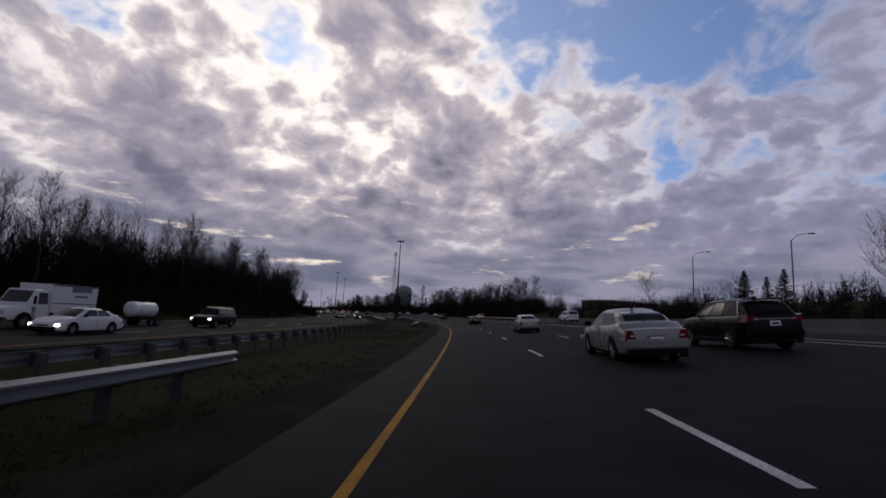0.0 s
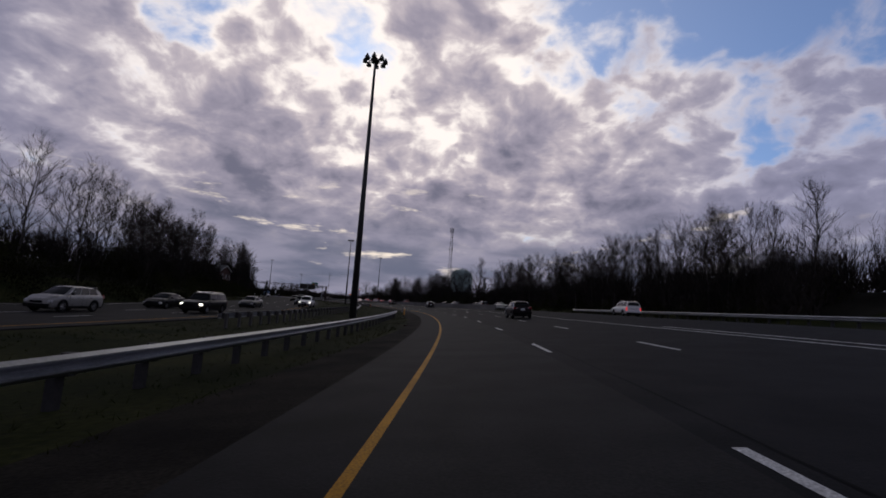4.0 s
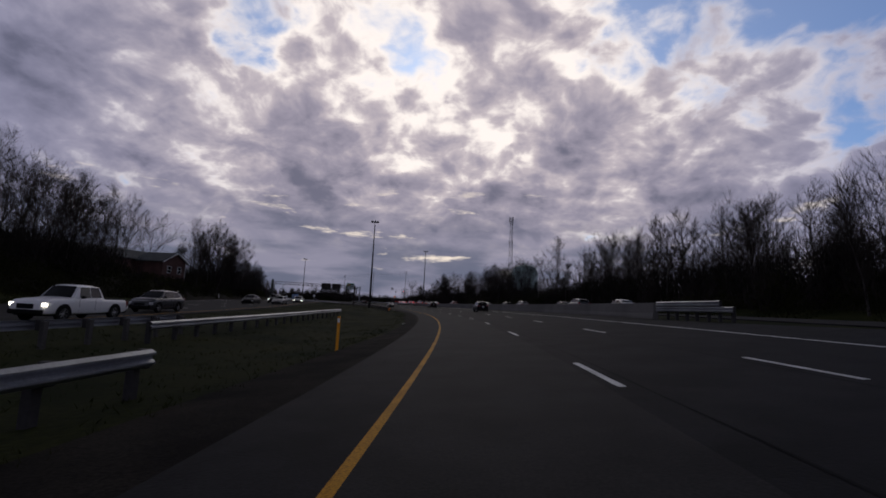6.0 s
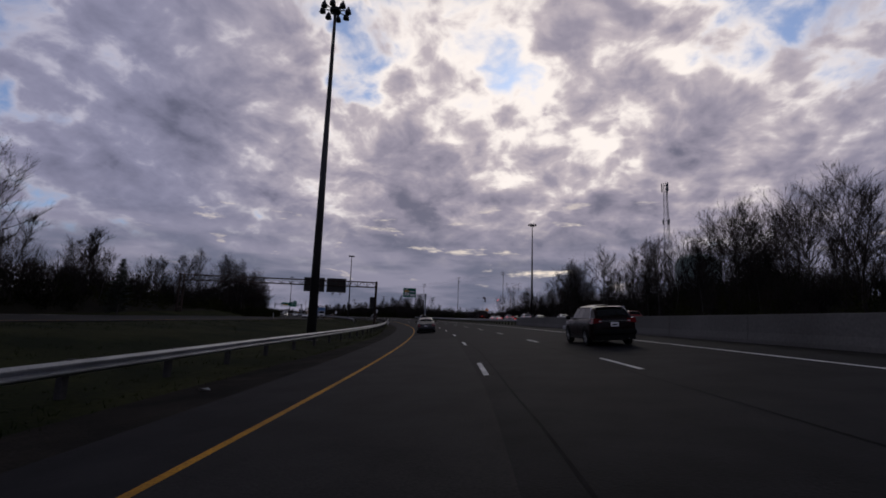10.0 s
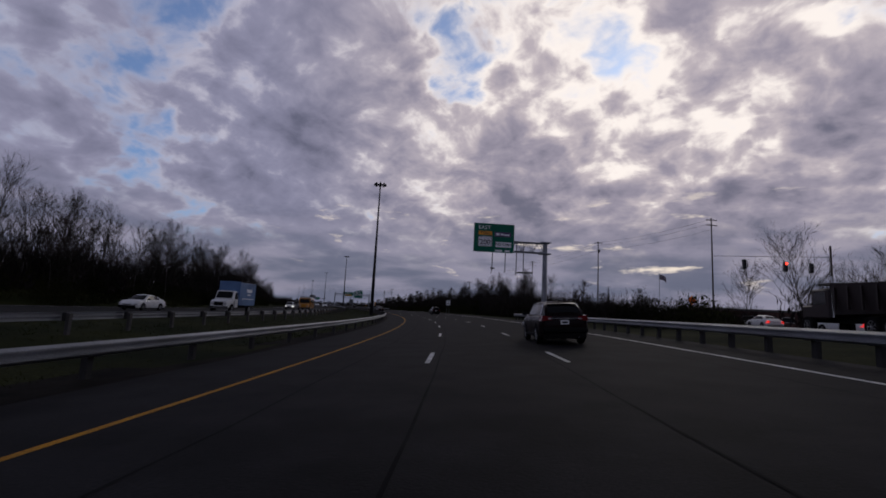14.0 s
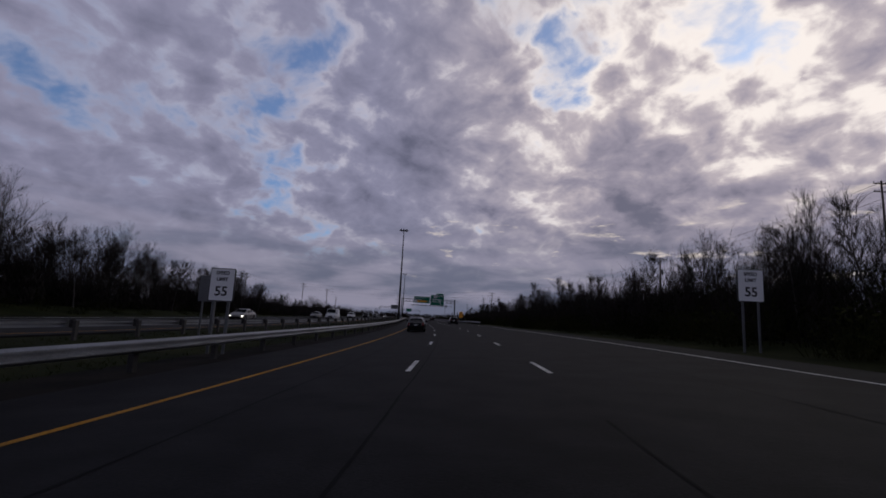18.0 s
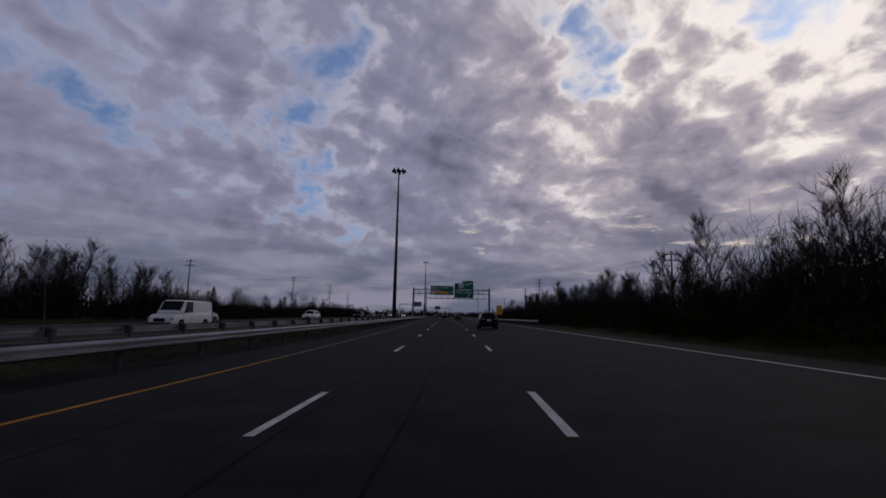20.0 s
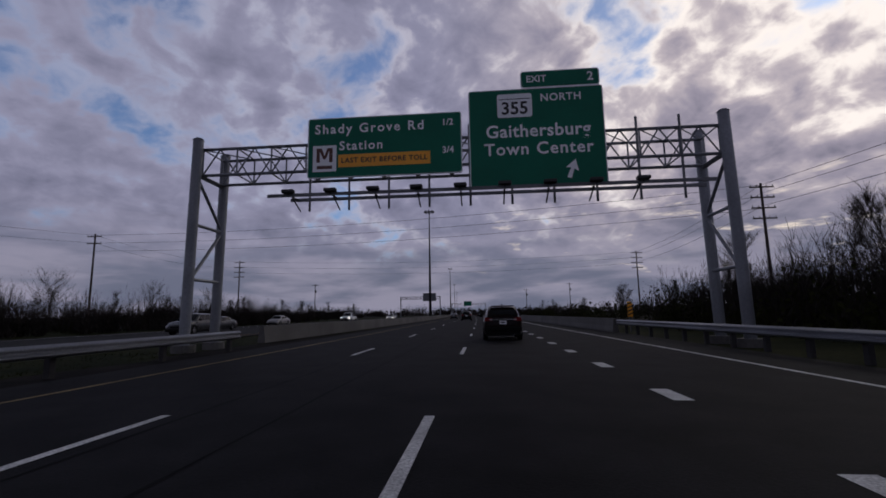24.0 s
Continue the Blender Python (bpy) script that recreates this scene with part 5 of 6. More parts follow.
# ---------------- houses and low buildings ----------------
BRICK = material("red_brick", (0.075, 0.036, 0.028), 0.85, vary=0.25, grain=0.25, scale=4, bump=0.3)
SLATE = material("grey_shingles", (0.07, 0.075, 0.07), 0.85, vary=0.25, grain=0.3, scale=3, bump=0.3)
GLASS = material("dark_window_glass", (0.008, 0.009, 0.010), 0.06, vary=0.1, spec=0.25)
TRIM = material("painted_trim", (0.6, 0.6, 0.58), 0.6, vary=0.1, grain=0.08)


def house(m, w, l, h, ridge, label):
    ob = thing("house", label, "house", m=m)
    bm = boxed(-w / 2, 0, -1, w / 2, l, h)
    part("wall", bm, BRICK, ob)
    for y in (0.0, l - 0.2):
        bm = bmesh.new()
        lo = [bm.verts.new(q) for q in ((-w / 2, y, h), (w / 2, y, h), (0, y, h + ridge))]
        hi = [bm.verts.new((v.co.x, y + 0.2, v.co.z)) for v in lo]
        bm.faces.new(lo)
        bm.faces.new(hi[::-1])
        for i in range(3):
            bm.faces.new((lo[i], lo[(i + 1) % 3], hi[(i + 1) % 3], hi[i]))
        part("gable", bm, BRICK, ob)
    for k in (-1, 1):
        bm = bmesh.new()
        e = 0.45
        z = h - e * ridge / (w / 2)
        pts = [(k * (w / 2 + e), -e, z), (k * (w / 2 + e), l + e, z), (0, l + e, h + ridge), (0, -e, h + ridge)]
        lo = [bm.verts.new((x, y, zz + 0.03)) for x, y, zz in pts]
        hi = [bm.verts.new((x, y, zz + 0.22)) for x, y, zz in pts]
        bm.faces.new(lo)
        bm.faces.new(hi)
        for i in range(4):
            bm.faces.new((lo[i], lo[(i + 1) % 4], hi[(i + 1) % 4], hi[i]))
        bmesh.ops.recalc_face_normals(bm, faces=bm.faces)
        slope = part("roof", bm, SLATE, ob)
        part("bargeboard", tubed((k * (w / 2 + e), -e - 0.03, z + 0.05), (0, -e - 0.03, h + ridge + 0.05), 0.10, n=4), TRIM, slope)
    for x in (-w * 0.22, w * 0.22):
        for z in (1.0, 3.7):
            if z + 1.4 < h + 0.8:
                win = part("window", boxed(x - 0.55, -0.06, z, x + 0.55, 0.02, z + 1.45), TRIM, ob, "white-framed window")
                for q in (0, 1):
                    part("pane", boxed(x - 0.45, -0.075, z + 0.1 + 0.67 * q, x + 0.45, -0.055, z + 0.68 + 0.67 * q), GLASS, win)
    part("downpipe", tubed((w / 2 - 0.15, -0.08, 0), (w / 2 - 0.15, -0.08, h), 0.05, n=6), TRIM, ob)
    return ob


home = house(stand(285.2, -53.9, None, 70), 6.4, 6.5, 3.4, 1.75, "long red brick house with a gabled front behind the scrub")
part("wing_wall", boxed(-25, 6.5, -1, 3.0, 14.5, 3.6), BRICK, home)
for y0, y1 in ((5.9, 10.5), (15.1, 10.5)):
    bm = bmesh.new()
    lo = [bm.verts.new(q) for q in ((-25.5, y0, 3.45), (3.5, y0, 3.45), (3.5, y1, 5.5), (-25.5, y1, 5.5))]
    hi = [bm.verts.new(v.co + Vector((0, 0, 0.2))) for v in lo]
    bm.faces.new(lo)
    bm.faces.new(hi)
    for i in range(4):
        bm.faces.new((lo[i], lo[(i + 1) % 4], hi[(i + 1) % 4], hi[i]))
    bmesh.ops.recalc_face_normals(bm, faces=bm.faces)
    part("wing_roof", bm, SLATE, home)


def low_building(m, w, l, h, mat_, label):
    ob = thing("low_building", label, "building", m=m)
    part("wall", boxed(-w / 2, 0, -1, w / 2, l, h), mat_, ob)
    part("parapet", boxed(-w / 2 - 0.15, -0.15, h, w / 2 + 0.15, l + 0.15, h + 0.5, bevel=0.03), CONCRETE, ob)
    for i in range(int(w // 4)):
        x = -w / 2 + 2 + i * 4
        win = part("window", boxed(x - 1.2, -0.05, 1.0, x + 1.2, 0.05, h - 1.0), TRIM, ob)
        part("pane", boxed(x - 1.1, -0.07, 1.1, x + 1.1, -0.045, h - 1.1), GLASS, win)


low_building(stand(165, 74, None, 20), 26, 14, 4.4, BRICK, "low dark brick building behind the exit lane")
low_building(stand(492, 82, None, -20), 34, 16, 3.2, BRICK, "low flat-roofed commercial building beyond the junction")
ob = thing("chain_fence", "chain-link fence on posts above the barrier wall", "fence")
for k in range(12):
    part("post", tubed((0, 0, -0.3), (0, 0, 2.6), 0.04, n=6), DULL_STEEL, ob, m=stand(30 + k * 5, 46 - k * 0.4, None, 0))
for z in (0.9, 2.5):
    part("rail", strip(30, 85, lambda s, z=z: [(46 - (s - 30) * 0.08, z), (46.04 - (s - 30) * 0.08, z), (46.02 - (s - 30) * 0.08, z + 0.04)], 5), DULL_STEEL, ob)

# ---------------- junction at the end of the ramp ----------------
RED_LIGHT = glowing("red_lamp", (1.0, 0.04, 0.02), 6.0)
AMBER_BOARD = SIGN_YELLOW
ob = thing("traffic_signal", "traffic signal hung on span wire with a red lamp lit", "traffic light", m=stand(449, 38))
part("pole", tubed((5.5, 0, -0.5), (5.5, 0, 9.5), 0.14, 0.1, 10), POLE_WOOD, ob)
part("span", tubed((-8, 0, 7.6), (5.5, 0, 8.2), 0.03, n=4), SIGN_BLACK, ob)
for x in (-4.5, 0.2, 3.2):
    hd = part("signal_head", boxed(x - 0.18, -0.15, 6.3, x + 0.18, 0.15, 7.4, bevel=0.03), SIGN_BLACK, ob)
    for k in range(3):
        part("lens", tubed((x, -0.15, 7.2 - 0.35 * k), (x, -0.18, 7.2 - 0.35 * k), 0.12, n=12), RED_LIGHT if k == 0 and x == 0.2 else GLASS, hd)
ob = thing("warning_sign", "orange diamond warning sign with a signal symbol", "road sign", m=stand(477, 47.5) @ Matrix.Scale(1.1, 4))
part("post", boxed(-0.04, 0.02, -0.5, 0.04, 0.08, 4.6), DULL_STEEL, ob)
bm = bmesh.new()
bm.faces.new([bm.verts.new(q) for q in ((0, 0, 2.9), (0.8, 0, 3.7), (0, 0, 4.5), (-0.8, 0, 3.7))])
bmesh.ops.solidify(bm, geom=bm.faces[:], thickness=0.03)
f = part("board", bm, SIGN_ORANGE, ob)
part("symbol", boxed(-0.14, -0.05, 3.3, 0.14, -0.035, 4.1), SIGN_BLACK, f)
for k in range(3):
    part("dot", tubed((0, -0.05, 3.45 + 0.25 * k), (0, -0.058, 3.45 + 0.25 * k), 0.08, n=10), (SIGN_GREEN, SIGN_YELLOW, SIGN_ORANGE)[k], f)
ob = thing("flagpole", "flag on a slanting pole beyond the junction", "flag", m=stand(500, 58))
part("pole", tubed((0, 0, -0.5), (0, 0, 11), 0.07, 0.04, 8), DULL_STEEL, ob)
bm = bmesh.new()
grid = [[bm.verts.new((0.05 + 0.35 * i, 0.12 * math.sin(i * 1.3), 10.8 - 0.4 * j - 0.05 * i * i * 0.6)) for j in range(4)] for i in range(6)]
for i in range(5):
    for j in range(3):
        bm.faces.new((grid[i][j], grid[i + 1][j], grid[i + 1][j + 1], grid[i][j + 1]))
part("flag", bm, material("faded_cloth", (0.22, 0.16, 0.2), 0.9, second=(0.45, 0.43, 0.43)), ob)

# ---------------- vehicles ----------------


def paint(name, colour, metal=0.0, rough=0.3, coat=0.25):
    return material(name, colour, rough, metal=metal, vary=0.03, grain=0.0, scale=1.0, coat=coat, spec=0.12 if coat < 0.1 else 0.35)


PAINT = {"silver": paint("silver_paint", (0.27, 0.262, 0.245), 0.25), "white": paint("white_paint", (0.72, 0.72, 0.70), 0.0), "black": paint("black_paint", (0.005, 0.005, 0.005), 0.0, 0.3, 0.04),
         "maroon": paint("dark_maroon_paint", (0.006, 0.0016, 0.0020), 0.0, 0.3, 0.04), "grey": paint("dark_grey_paint", (0.04, 0.042, 0.045), 0.3), "red": paint("red_paint", (0.20, 0.018, 0.014)),
         "blue": paint("blue_paint", (0.04, 0.12, 0.30), 0.0), "yellow": paint("bus_yellow_paint", (0.46, 0.195, 0.012), 0.0)}
TYRE = material("tyre_rubber", (0.008, 0.008, 0.008), 0.9, vary=0.2, grain=0.2, spec=0.1)
ALLOY = material("alloy_wheel", (0.34, 0.34, 0.35), 0.35, metal=0.8, vary=0.1)
PLASTIC = material("black_plastic", (0.006, 0.006, 0.006), 0.7, vary=0.2, spec=0.1)
CHROME = material("chrome_trim", (0.6, 0.6, 0.6), 0.15, metal=1.0, vary=0.05)
LAMP_CLEAR = material("clear_lamp", (0.5, 0.5, 0.5), 0.1, vary=0.1)
HEAD_LIT = glowing("headlight_lit", (1.0, 0.93, 0.80), 3.0)
TAIL = material("red_tail_lens", (0.16, 0.010, 0.012), 0.15, vary=0.1)
TAIL_LIT = glowing("brake_light_lit", (1.0, 0.03, 0.02), 0.9)


def loft(sections, close=True):
    """Rings of equal length joined one after the other, capped at both ends."""
    bm = bmesh.new()
    rings = [[bm.verts.new(p) for p in ring] for ring in sections]
    n = len(rings[0])
    for a, b in zip(rings, rings[1:]):
        for i in range(n):
            bm.faces.new((a[i], a[(i + 1) % n], b[(i + 1) % n], b[i]))
    bm.faces.new(rings[0][::-1])
    bm.faces.new(rings[-1])
    bmesh.ops.recalc_face_normals(bm, faces=bm.faces)
    return bm


def softened(bm, name, mat_):
    me = mesh_of(bm, name, mat_, smooth=True)
    me.set_sharp_from_angle(angle=radians(34))
    return me


def body_ring(y, w, low, belt, crown=0.03):
    """Half-profile of the lower body, mirrored."""
    h = belt - low
    half = [(w * 0.80, low), (w * 0.94, low + 0.05), (w * 0.985, low + h * 0.22), (w, low + h * 0.45), (w * 0.992, low + h * 0.70), (w * 0.968, belt - 0.07), (w * 0.93, belt - 0.02), (w * 0.84, belt + crown * 0.4), (w * 0.45, belt + crown)]
    return [(x, y, z) for x, z in half] + [(-x, y, z) for x, z in reversed(half)]


def quad_window(name, pts, out, parent, mat_, label=""):
    """A pane set a few millimetres outside its opening, with a little thickness."""
    o = Vector(out).normalized()
    bm = bmesh.new()
    lo = [bm.verts.new(Vector(p) + o * 0.002) for p in pts]
    hi = [bm.verts.new(Vector(p) + o * 0.010) for p in pts]
    n = len(pts)
    bm.faces.new(hi)
    bm.faces.new(lo[::-1])
    for i in range(n):
        bm.faces.new((lo[i], lo[(i + 1) % n], hi[(i + 1) % n], hi[i]))
    bmesh.ops.recalc_face_normals(bm, faces=bm.faces)
    return part(name, bm, mat_, parent, label)


WHEELS = {}


def wheel(parent, x, y, r, w=0.22):
    side = 1 if x > 0 else -1
    key = (r, w, side)
    if key not in WHEELS:
        bm = bmesh.new()
        ring = [(0.62 * r, 0), (0.93 * r, 0), (r, 0.04), (r, w - 0.04), (0.93 * r, w), (0.62 * r, w)]
        n = 20
        vs = [[bm.verts.new((side * (q - w), rr * math.cos(t), rr * math.sin(t))) for rr, q in ring] for t in (2 * math.pi * i / n for i in range(n))]
        for i in range(n):
            for j in range(len(ring)):
                k = (j + 1) % len(ring)
                bm.faces.new((vs[i][j], vs[i][k], vs[(i + 1) % n][k], vs[(i + 1) % n][j]))
        bmesh.ops.recalc_face_normals(bm, faces=bm.faces)
        tyre = mesh_of(bm, "tyre", TYRE)
        bm = bmesh.new()
        tube(bm, (side * -w * 0.5, 0, 0), (side * -0.05, 0, 0), 0.62 * r, n=20)
        for i in range(7):
            t = 2 * math.pi * i / 7
            c, s = math.cos(t), math.sin(t)
            tube(bm, (side * -0.03, 0, 0), (side * -0.02, 0.60 * r * c, 0.60 * r * s), 0.030, 0.022, 5)
            u = 2 * math.pi * (i + 1) / 7
            for q0, q1 in ((t, (t + u) / 2), ((t + u) / 2, u)):
                tube(bm, (side * -0.02, 0.61 * r * math.cos(q0), 0.61 * r * math.sin(q0)), (side * -0.02, 0.61 * r * math.cos(q1), 0.61 * r * math.sin(q1)), 0.018, n=4)
        tube(bm, (side * -0.05, 0, 0), (side * 0.0, 0, 0), 0.06, n=10)
        for f_ in bm.faces:
            f_.material_index = 0
        for f_ in list(bm.faces)[:22]:
            f_.material_index = 1
        WHEELS[key] = tyre, mesh_of(bm, "rim", ALLOY, PLASTIC)
    tyre, rim = WHEELS[key]
    ob = part("wheel", tubed((x - side * w, y, r), (x - side * w * 0.4, y, r), 0.5 * r, n=12), PLASTIC, parent)
    part("tyre", tyre, None, ob, m=Matrix.Translation((x, y, r)))
    part("rim", rim, None, ob, "alloy rim", m=Matrix.Translation((x, y, r)))


def arch(parent, x, y, r):
    s = 1 if x > 0 else -1
    bm = bmesh.new()
    n = 14
    inn = [(0.0 + y + r * 1.02 * math.cos(t), r + r * 1.02 * math.sin(t)) for t in (math.pi * (i / n * 1.16 - 0.08) for i in range(n + 1))]
    outr = [(y + r * 1.20 * math.cos(t), r + r * 1.20 * math.sin(t)) for t in (math.pi * (i / n * 1.16 - 0.08) for i in range(n + 1))]
    a = [bm.verts.new((x + s * 0.012, p, q)) for p, q in inn]
    b = [bm.verts.new((x + s * 0.004, p, q)) for p, q in outr]
    for i in range(n):
        bm.faces.new((a[i], a[i + 1], b[i + 1], b[i]))
    c = bm.verts.new((x + s * 0.006, y, r))
    for i in range(n):
        bm.faces.new((a[i], a[i + 1], c))
    part("wheel_arch", bm, PLASTIC, parent)


def plate(parent, y, z, out):
    p = part("number_plate", boxed(-0.16, min(y, y + 0.012 * out), z - 0.08, 0.16, max(y, y + 0.012 * out), z + 0.08), SIGN_WHITE, parent, "white number plate with dark bars")
    part("bar", boxed(-0.11, min(y + 0.012 * out, y + 0.016 * out), z - 0.035, 0.11, max(y + 0.012 * out, y + 0.016 * out), z + 0.03), SIGN_BLACK, p)


def car(kind, colour, label, category="car", lit=False, brake=False, rails=False, chrome=False):
    """kind: length, half width, clearance, belt front/mid/rear, roof height, then the cabin's four points along y, and the wheel."""
    K = {"sedan": dict(L=4.85, W=0.90, low=0.20, hood=0.88, belt=0.97, deck=1.07, roof=1.47, cab=(1.25, 0.30, -1.00, -1.84), wb=1.40, r=0.33, nose=0.66, tail=0.90),
         "suv": dict(L=4.62, W=0.94, low=0.28, hood=1.03, belt=1.11, deck=1.14, roof=1.69, cab=(1.22, 0.30, -1.76, -2.24), wb=1.34, r=0.38, nose=0.82, tail=1.12),
         "big_suv": dict(L=5.0, W=0.97, low=0.30, hood=1.10, belt=1.15, deck=1.16, roof=1.80, cab=(1.15, 0.60, -2.30, -2.46), wb=1.45, r=0.39, nose=0.92, tail=1.12),
         "van": dict(L=5.7, W=1.00, low=0.30, hood=1.10, belt=1.25, deck=1.25, roof=2.20, cab=(1.85, 1.10, -2.72, -2.82), wb=1.70, r=0.36, nose=0.95, tail=1.22),
         "pickup": dict(L=5.7, W=0.98, low=0.36, hood=1.12, belt=1.16, deck=1.10, roof=1.85, cab=(1.20, 0.62, -0.75, -0.98), wb=1.75, r=0.41, nose=0.98, tail=1.08)}[kind]
    L_, W_, low, roof = K["L"] / 2, K["W"], K["low"], K["roof"]
    P = PAINT[colour]
    ob = thing({"sedan": "car", "suv": "crossover", "big_suv": "large_suv", "van": "van", "pickup": "pickup_truck"}[kind], label, category, "traffic")
    c0, c1, c2, c3 = K["cab"]
    # lower body: width, underside and shoulder height along the car
    st = np.array([(-L_, 0.80 * W_, low + 0.12, K["tail"] - 0.16), (-L_ + 0.05, 0.91 * W_, low + 0.06, K["tail"] - 0.03), (-L_ + 0.22, 0.965 * W_, low + 0.02, K["tail"]), (c3, 0.99 * W_, low, K["deck"]), (c2, W_, low, K["belt"] + 0.03),
                   (0, W_, low, K["belt"]), (c0, W_, low, K["hood"] + 0.05), ((c0 + L_) / 2, 0.99 * W_, low, K["hood"] - 0.01), (L_ - 0.35, 0.955 * W_, low, K["nose"] + 0.08), (L_ - 0.12, 0.87 * W_, low + 0.02, K["nose"]), (L_, 0.70 * W_, low + 0.08, K["nose"] - 0.14)])
    ys = sorted({*np.linspace(-L_, L_, 22).tolist(), *st[:, 0].tolist()})
    body = part("body", softened(loft([body_ring(y, *(float(np.interp(y, st[:, 0], st[:, q])) for q in (1, 2, 3))) for y in ys]), "body", P), None, ob)
    body["paint"] = 1
    # cabin: one curved shell under a roof line
    wb, wr = W_ * 0.92, W_ * (0.68 if kind != "van" else 0.86)
    base = K["belt"] - 0.05
    ky = [c3 - 0.02, c3 + (c2 - c3) * 0.55, c2 - 0.02, c2 + 0.30, (c1 + c2) / 2, c1 - 0.15, c1 + 0.06, c1 + (c0 - c1) * 0.5, c0]
    kz = [K["deck"] - 0.01, K["deck"] + (roof - K["deck"]) * 0.60, roof - (0.12 if kind in ("sedan", "suv") else 0.085), roof - (0.055 if kind == "suv" else 0.03), roof, roof - 0.015, roof - 0.07, K["hood"] + (roof - K["hood"]) * 0.52, K["hood"] + 0.03]

    def crest(y):
        return float(np.interp(y, ky, kz))

    def taper(y):
        back = min(max((c2 + 0.7 - y) / (c2 + 0.7 - c3), 0), 1)
        fore = min(max((y - c1) / (c0 - c1), 0), 1)
        return 1 - (0.13 if kind in ("sedan", "suv") else 0.03) * back ** 1.6 - 0.05 * fore ** 1.5

    def flank(z):
        t = min(max((z - base) / (roof - base), 0), 1)
        return wb + (wr - wb) * (t ** 1.25)
    rings = []
    for y in sorted({*np.linspace(c3 - 0.02, c0, 20).tolist(), *ky}):
        z = max(crest(y), base + 0.02)
        e = min(0.07, (z - base) * 0.5)
        half = [(flank(base), y, base), (flank(base + (z - base) * 0.5), y, base + (z - base) * 0.5), (flank(z - e), y, z - e), (flank(z) - 0.045, y, z - e * 0.30), (flank(z) * 0.80, y, z), (flank(z) * 0.35, y, z + 0.018)]
        half = [(a * taper(y), b, c) for a, b, c in half]
        rings.append(half + [(-a, b, c) for a, b, c in reversed(half)])
    cabin = part("cabin", softened(loft(rings), "cabin", P), None, ob)
    cabin["paint"] = 1
    # glass: curved panes that follow the shell
    g0, g1 = K["belt"] + 0.045, roof - 0.115

    def pane_over(name, ya, yb, margin, out):
        bm = bmesh.new()
        grid = []
        for i in range(7):
            y = ya + (yb - ya) * i / 6
            z = crest(y)
            half = flank(z) * taper(y) - margin
            row = []
            for q in range(7):
                x = half * (q / 3 - 1)
                f = abs(x) / max(flank(z) * taper(y), 0.1)
                zz = z + 0.018 * (1 - min(1, f / 0.80)) - max(0, f - 0.80) * 0.09
                row.append(bm.verts.new((x, y + out * 0.012, zz + 0.012)))
            grid.append(row)
        for u, v in zip(grid, grid[1:]):
            for q in range(6):
                bm.faces.new((u[q], u[q + 1], v[q + 1], v[q]))
        bmesh.ops.recalc_face_normals(bm, faces=bm.faces)
        part(name, bm, GLASS, ob, smooth=True)
    pane_over("windshield", c0 - 0.08 * (c0 - c1), c1 + 0.07, 0.085, 1)
    pane_over("rear_window", c3 + 0.10 * (c2 - c3), c2 - 0.03, 0.095, -1)
    for sd in (-1, 1):
        lean = lambda z: sd * (flank(z) + 0.004)
        front_lo, front_hi, rear_hi, rear_lo = c0 - 0.42, c1 - 0.02, c2 - 0.02, c3 + (0.38 if kind == "sedan" else 0.50 if kind == "suv" else 0.22)
        rear_hi += 0.16 if kind == "suv" else 0.0
        cuts = 3 if kind in ("suv", "big_suv") else 2
        if kind == "van":
            front_lo, front_hi, rear_hi, rear_lo, cuts = c0 - 0.55, c1 - 0.1, c1 - 1.0, c1 - 1.0, 1
        if kind == "pickup":
            rear_hi, rear_lo = c2 + 0.05, c3 + 0.15
        for i in range(cuts):
            a, b = i / cuts, (i + 1) / cuts
            y0, y1 = front_lo + (rear_lo - front_lo) * a - 0.03, front_lo + (rear_lo - front_lo) * b + 0.03
            h0, h1 = front_hi + (rear_hi - front_hi) * a - 0.03, front_hi + (rear_hi - front_hi) * b + 0.03
            quad_window("side_window", [(lean(g0) * taper(y0), y0, g0), (lean(g1) * taper(h0), h0, g1), (lean(g1) * taper(h1), h1, g1), (lean(g0) * taper(y1), y1, g0)], (sd, 0, 0.35), ob, GLASS)
        if chrome:
            pts = [(front_lo, g0 - 0.03), (front_hi - 0.02, g1 + 0.03), (rear_hi, g1 + 0.03), (rear_lo - 0.05, g0 - 0.03), (front_lo, g0 - 0.03)]
            bm = bmesh.new()
            for (ya, za), (yb2, zb) in zip(pts, pts[1:]):
                tube(bm, (lean(za) * taper(ya) + sd * 0.014, ya, za), (lean(zb) * taper(yb2) + sd * 0.014, yb2, zb), 0.02, n=4)
            part("chrome_surround", bm, CHROME, ob)
        mir = part("door_mirror", boxed(sd * W_ if sd > 0 else -W_ - 0.20, c0 - 0.55, K["belt"] + 0.0, W_ + 0.20 if sd > 0 else -W_, c0 - 0.38, K["belt"] + 0.15, bevel=0.035), PLASTIC, ob)
        for k in range(2 if kind != "van" else 1):
            y = c0 - 1.15 - k * 1.0
            part("door_handle", boxed(sd * (W_ * 0.985) - 0.01, y - 0.09, K["belt"] - 0.20, sd * (W_ * 0.985) + 0.02 * sd + 0.01, y + 0.09, K["belt"] - 0.165, bevel=0.005), CHROME if chrome else P, ob)
        for k in range(2):
            y = c0 - 0.38 - k * 1.08
            part("door_seam", boxed(sd * W_ * 0.997 - 0.004, y - 0.006, low + 0.12, sd * W_ * 0.997 + 0.004, y + 0.006, K["belt"] - 0.05), PLASTIC, ob)
        for y in (K["wb"], -K["wb"]):
            arch(ob, sd * W_ * 0.995, y, K["r"])
            wheel(ob, sd * (W_ * 0.995 + 0.02), y, K["r"])
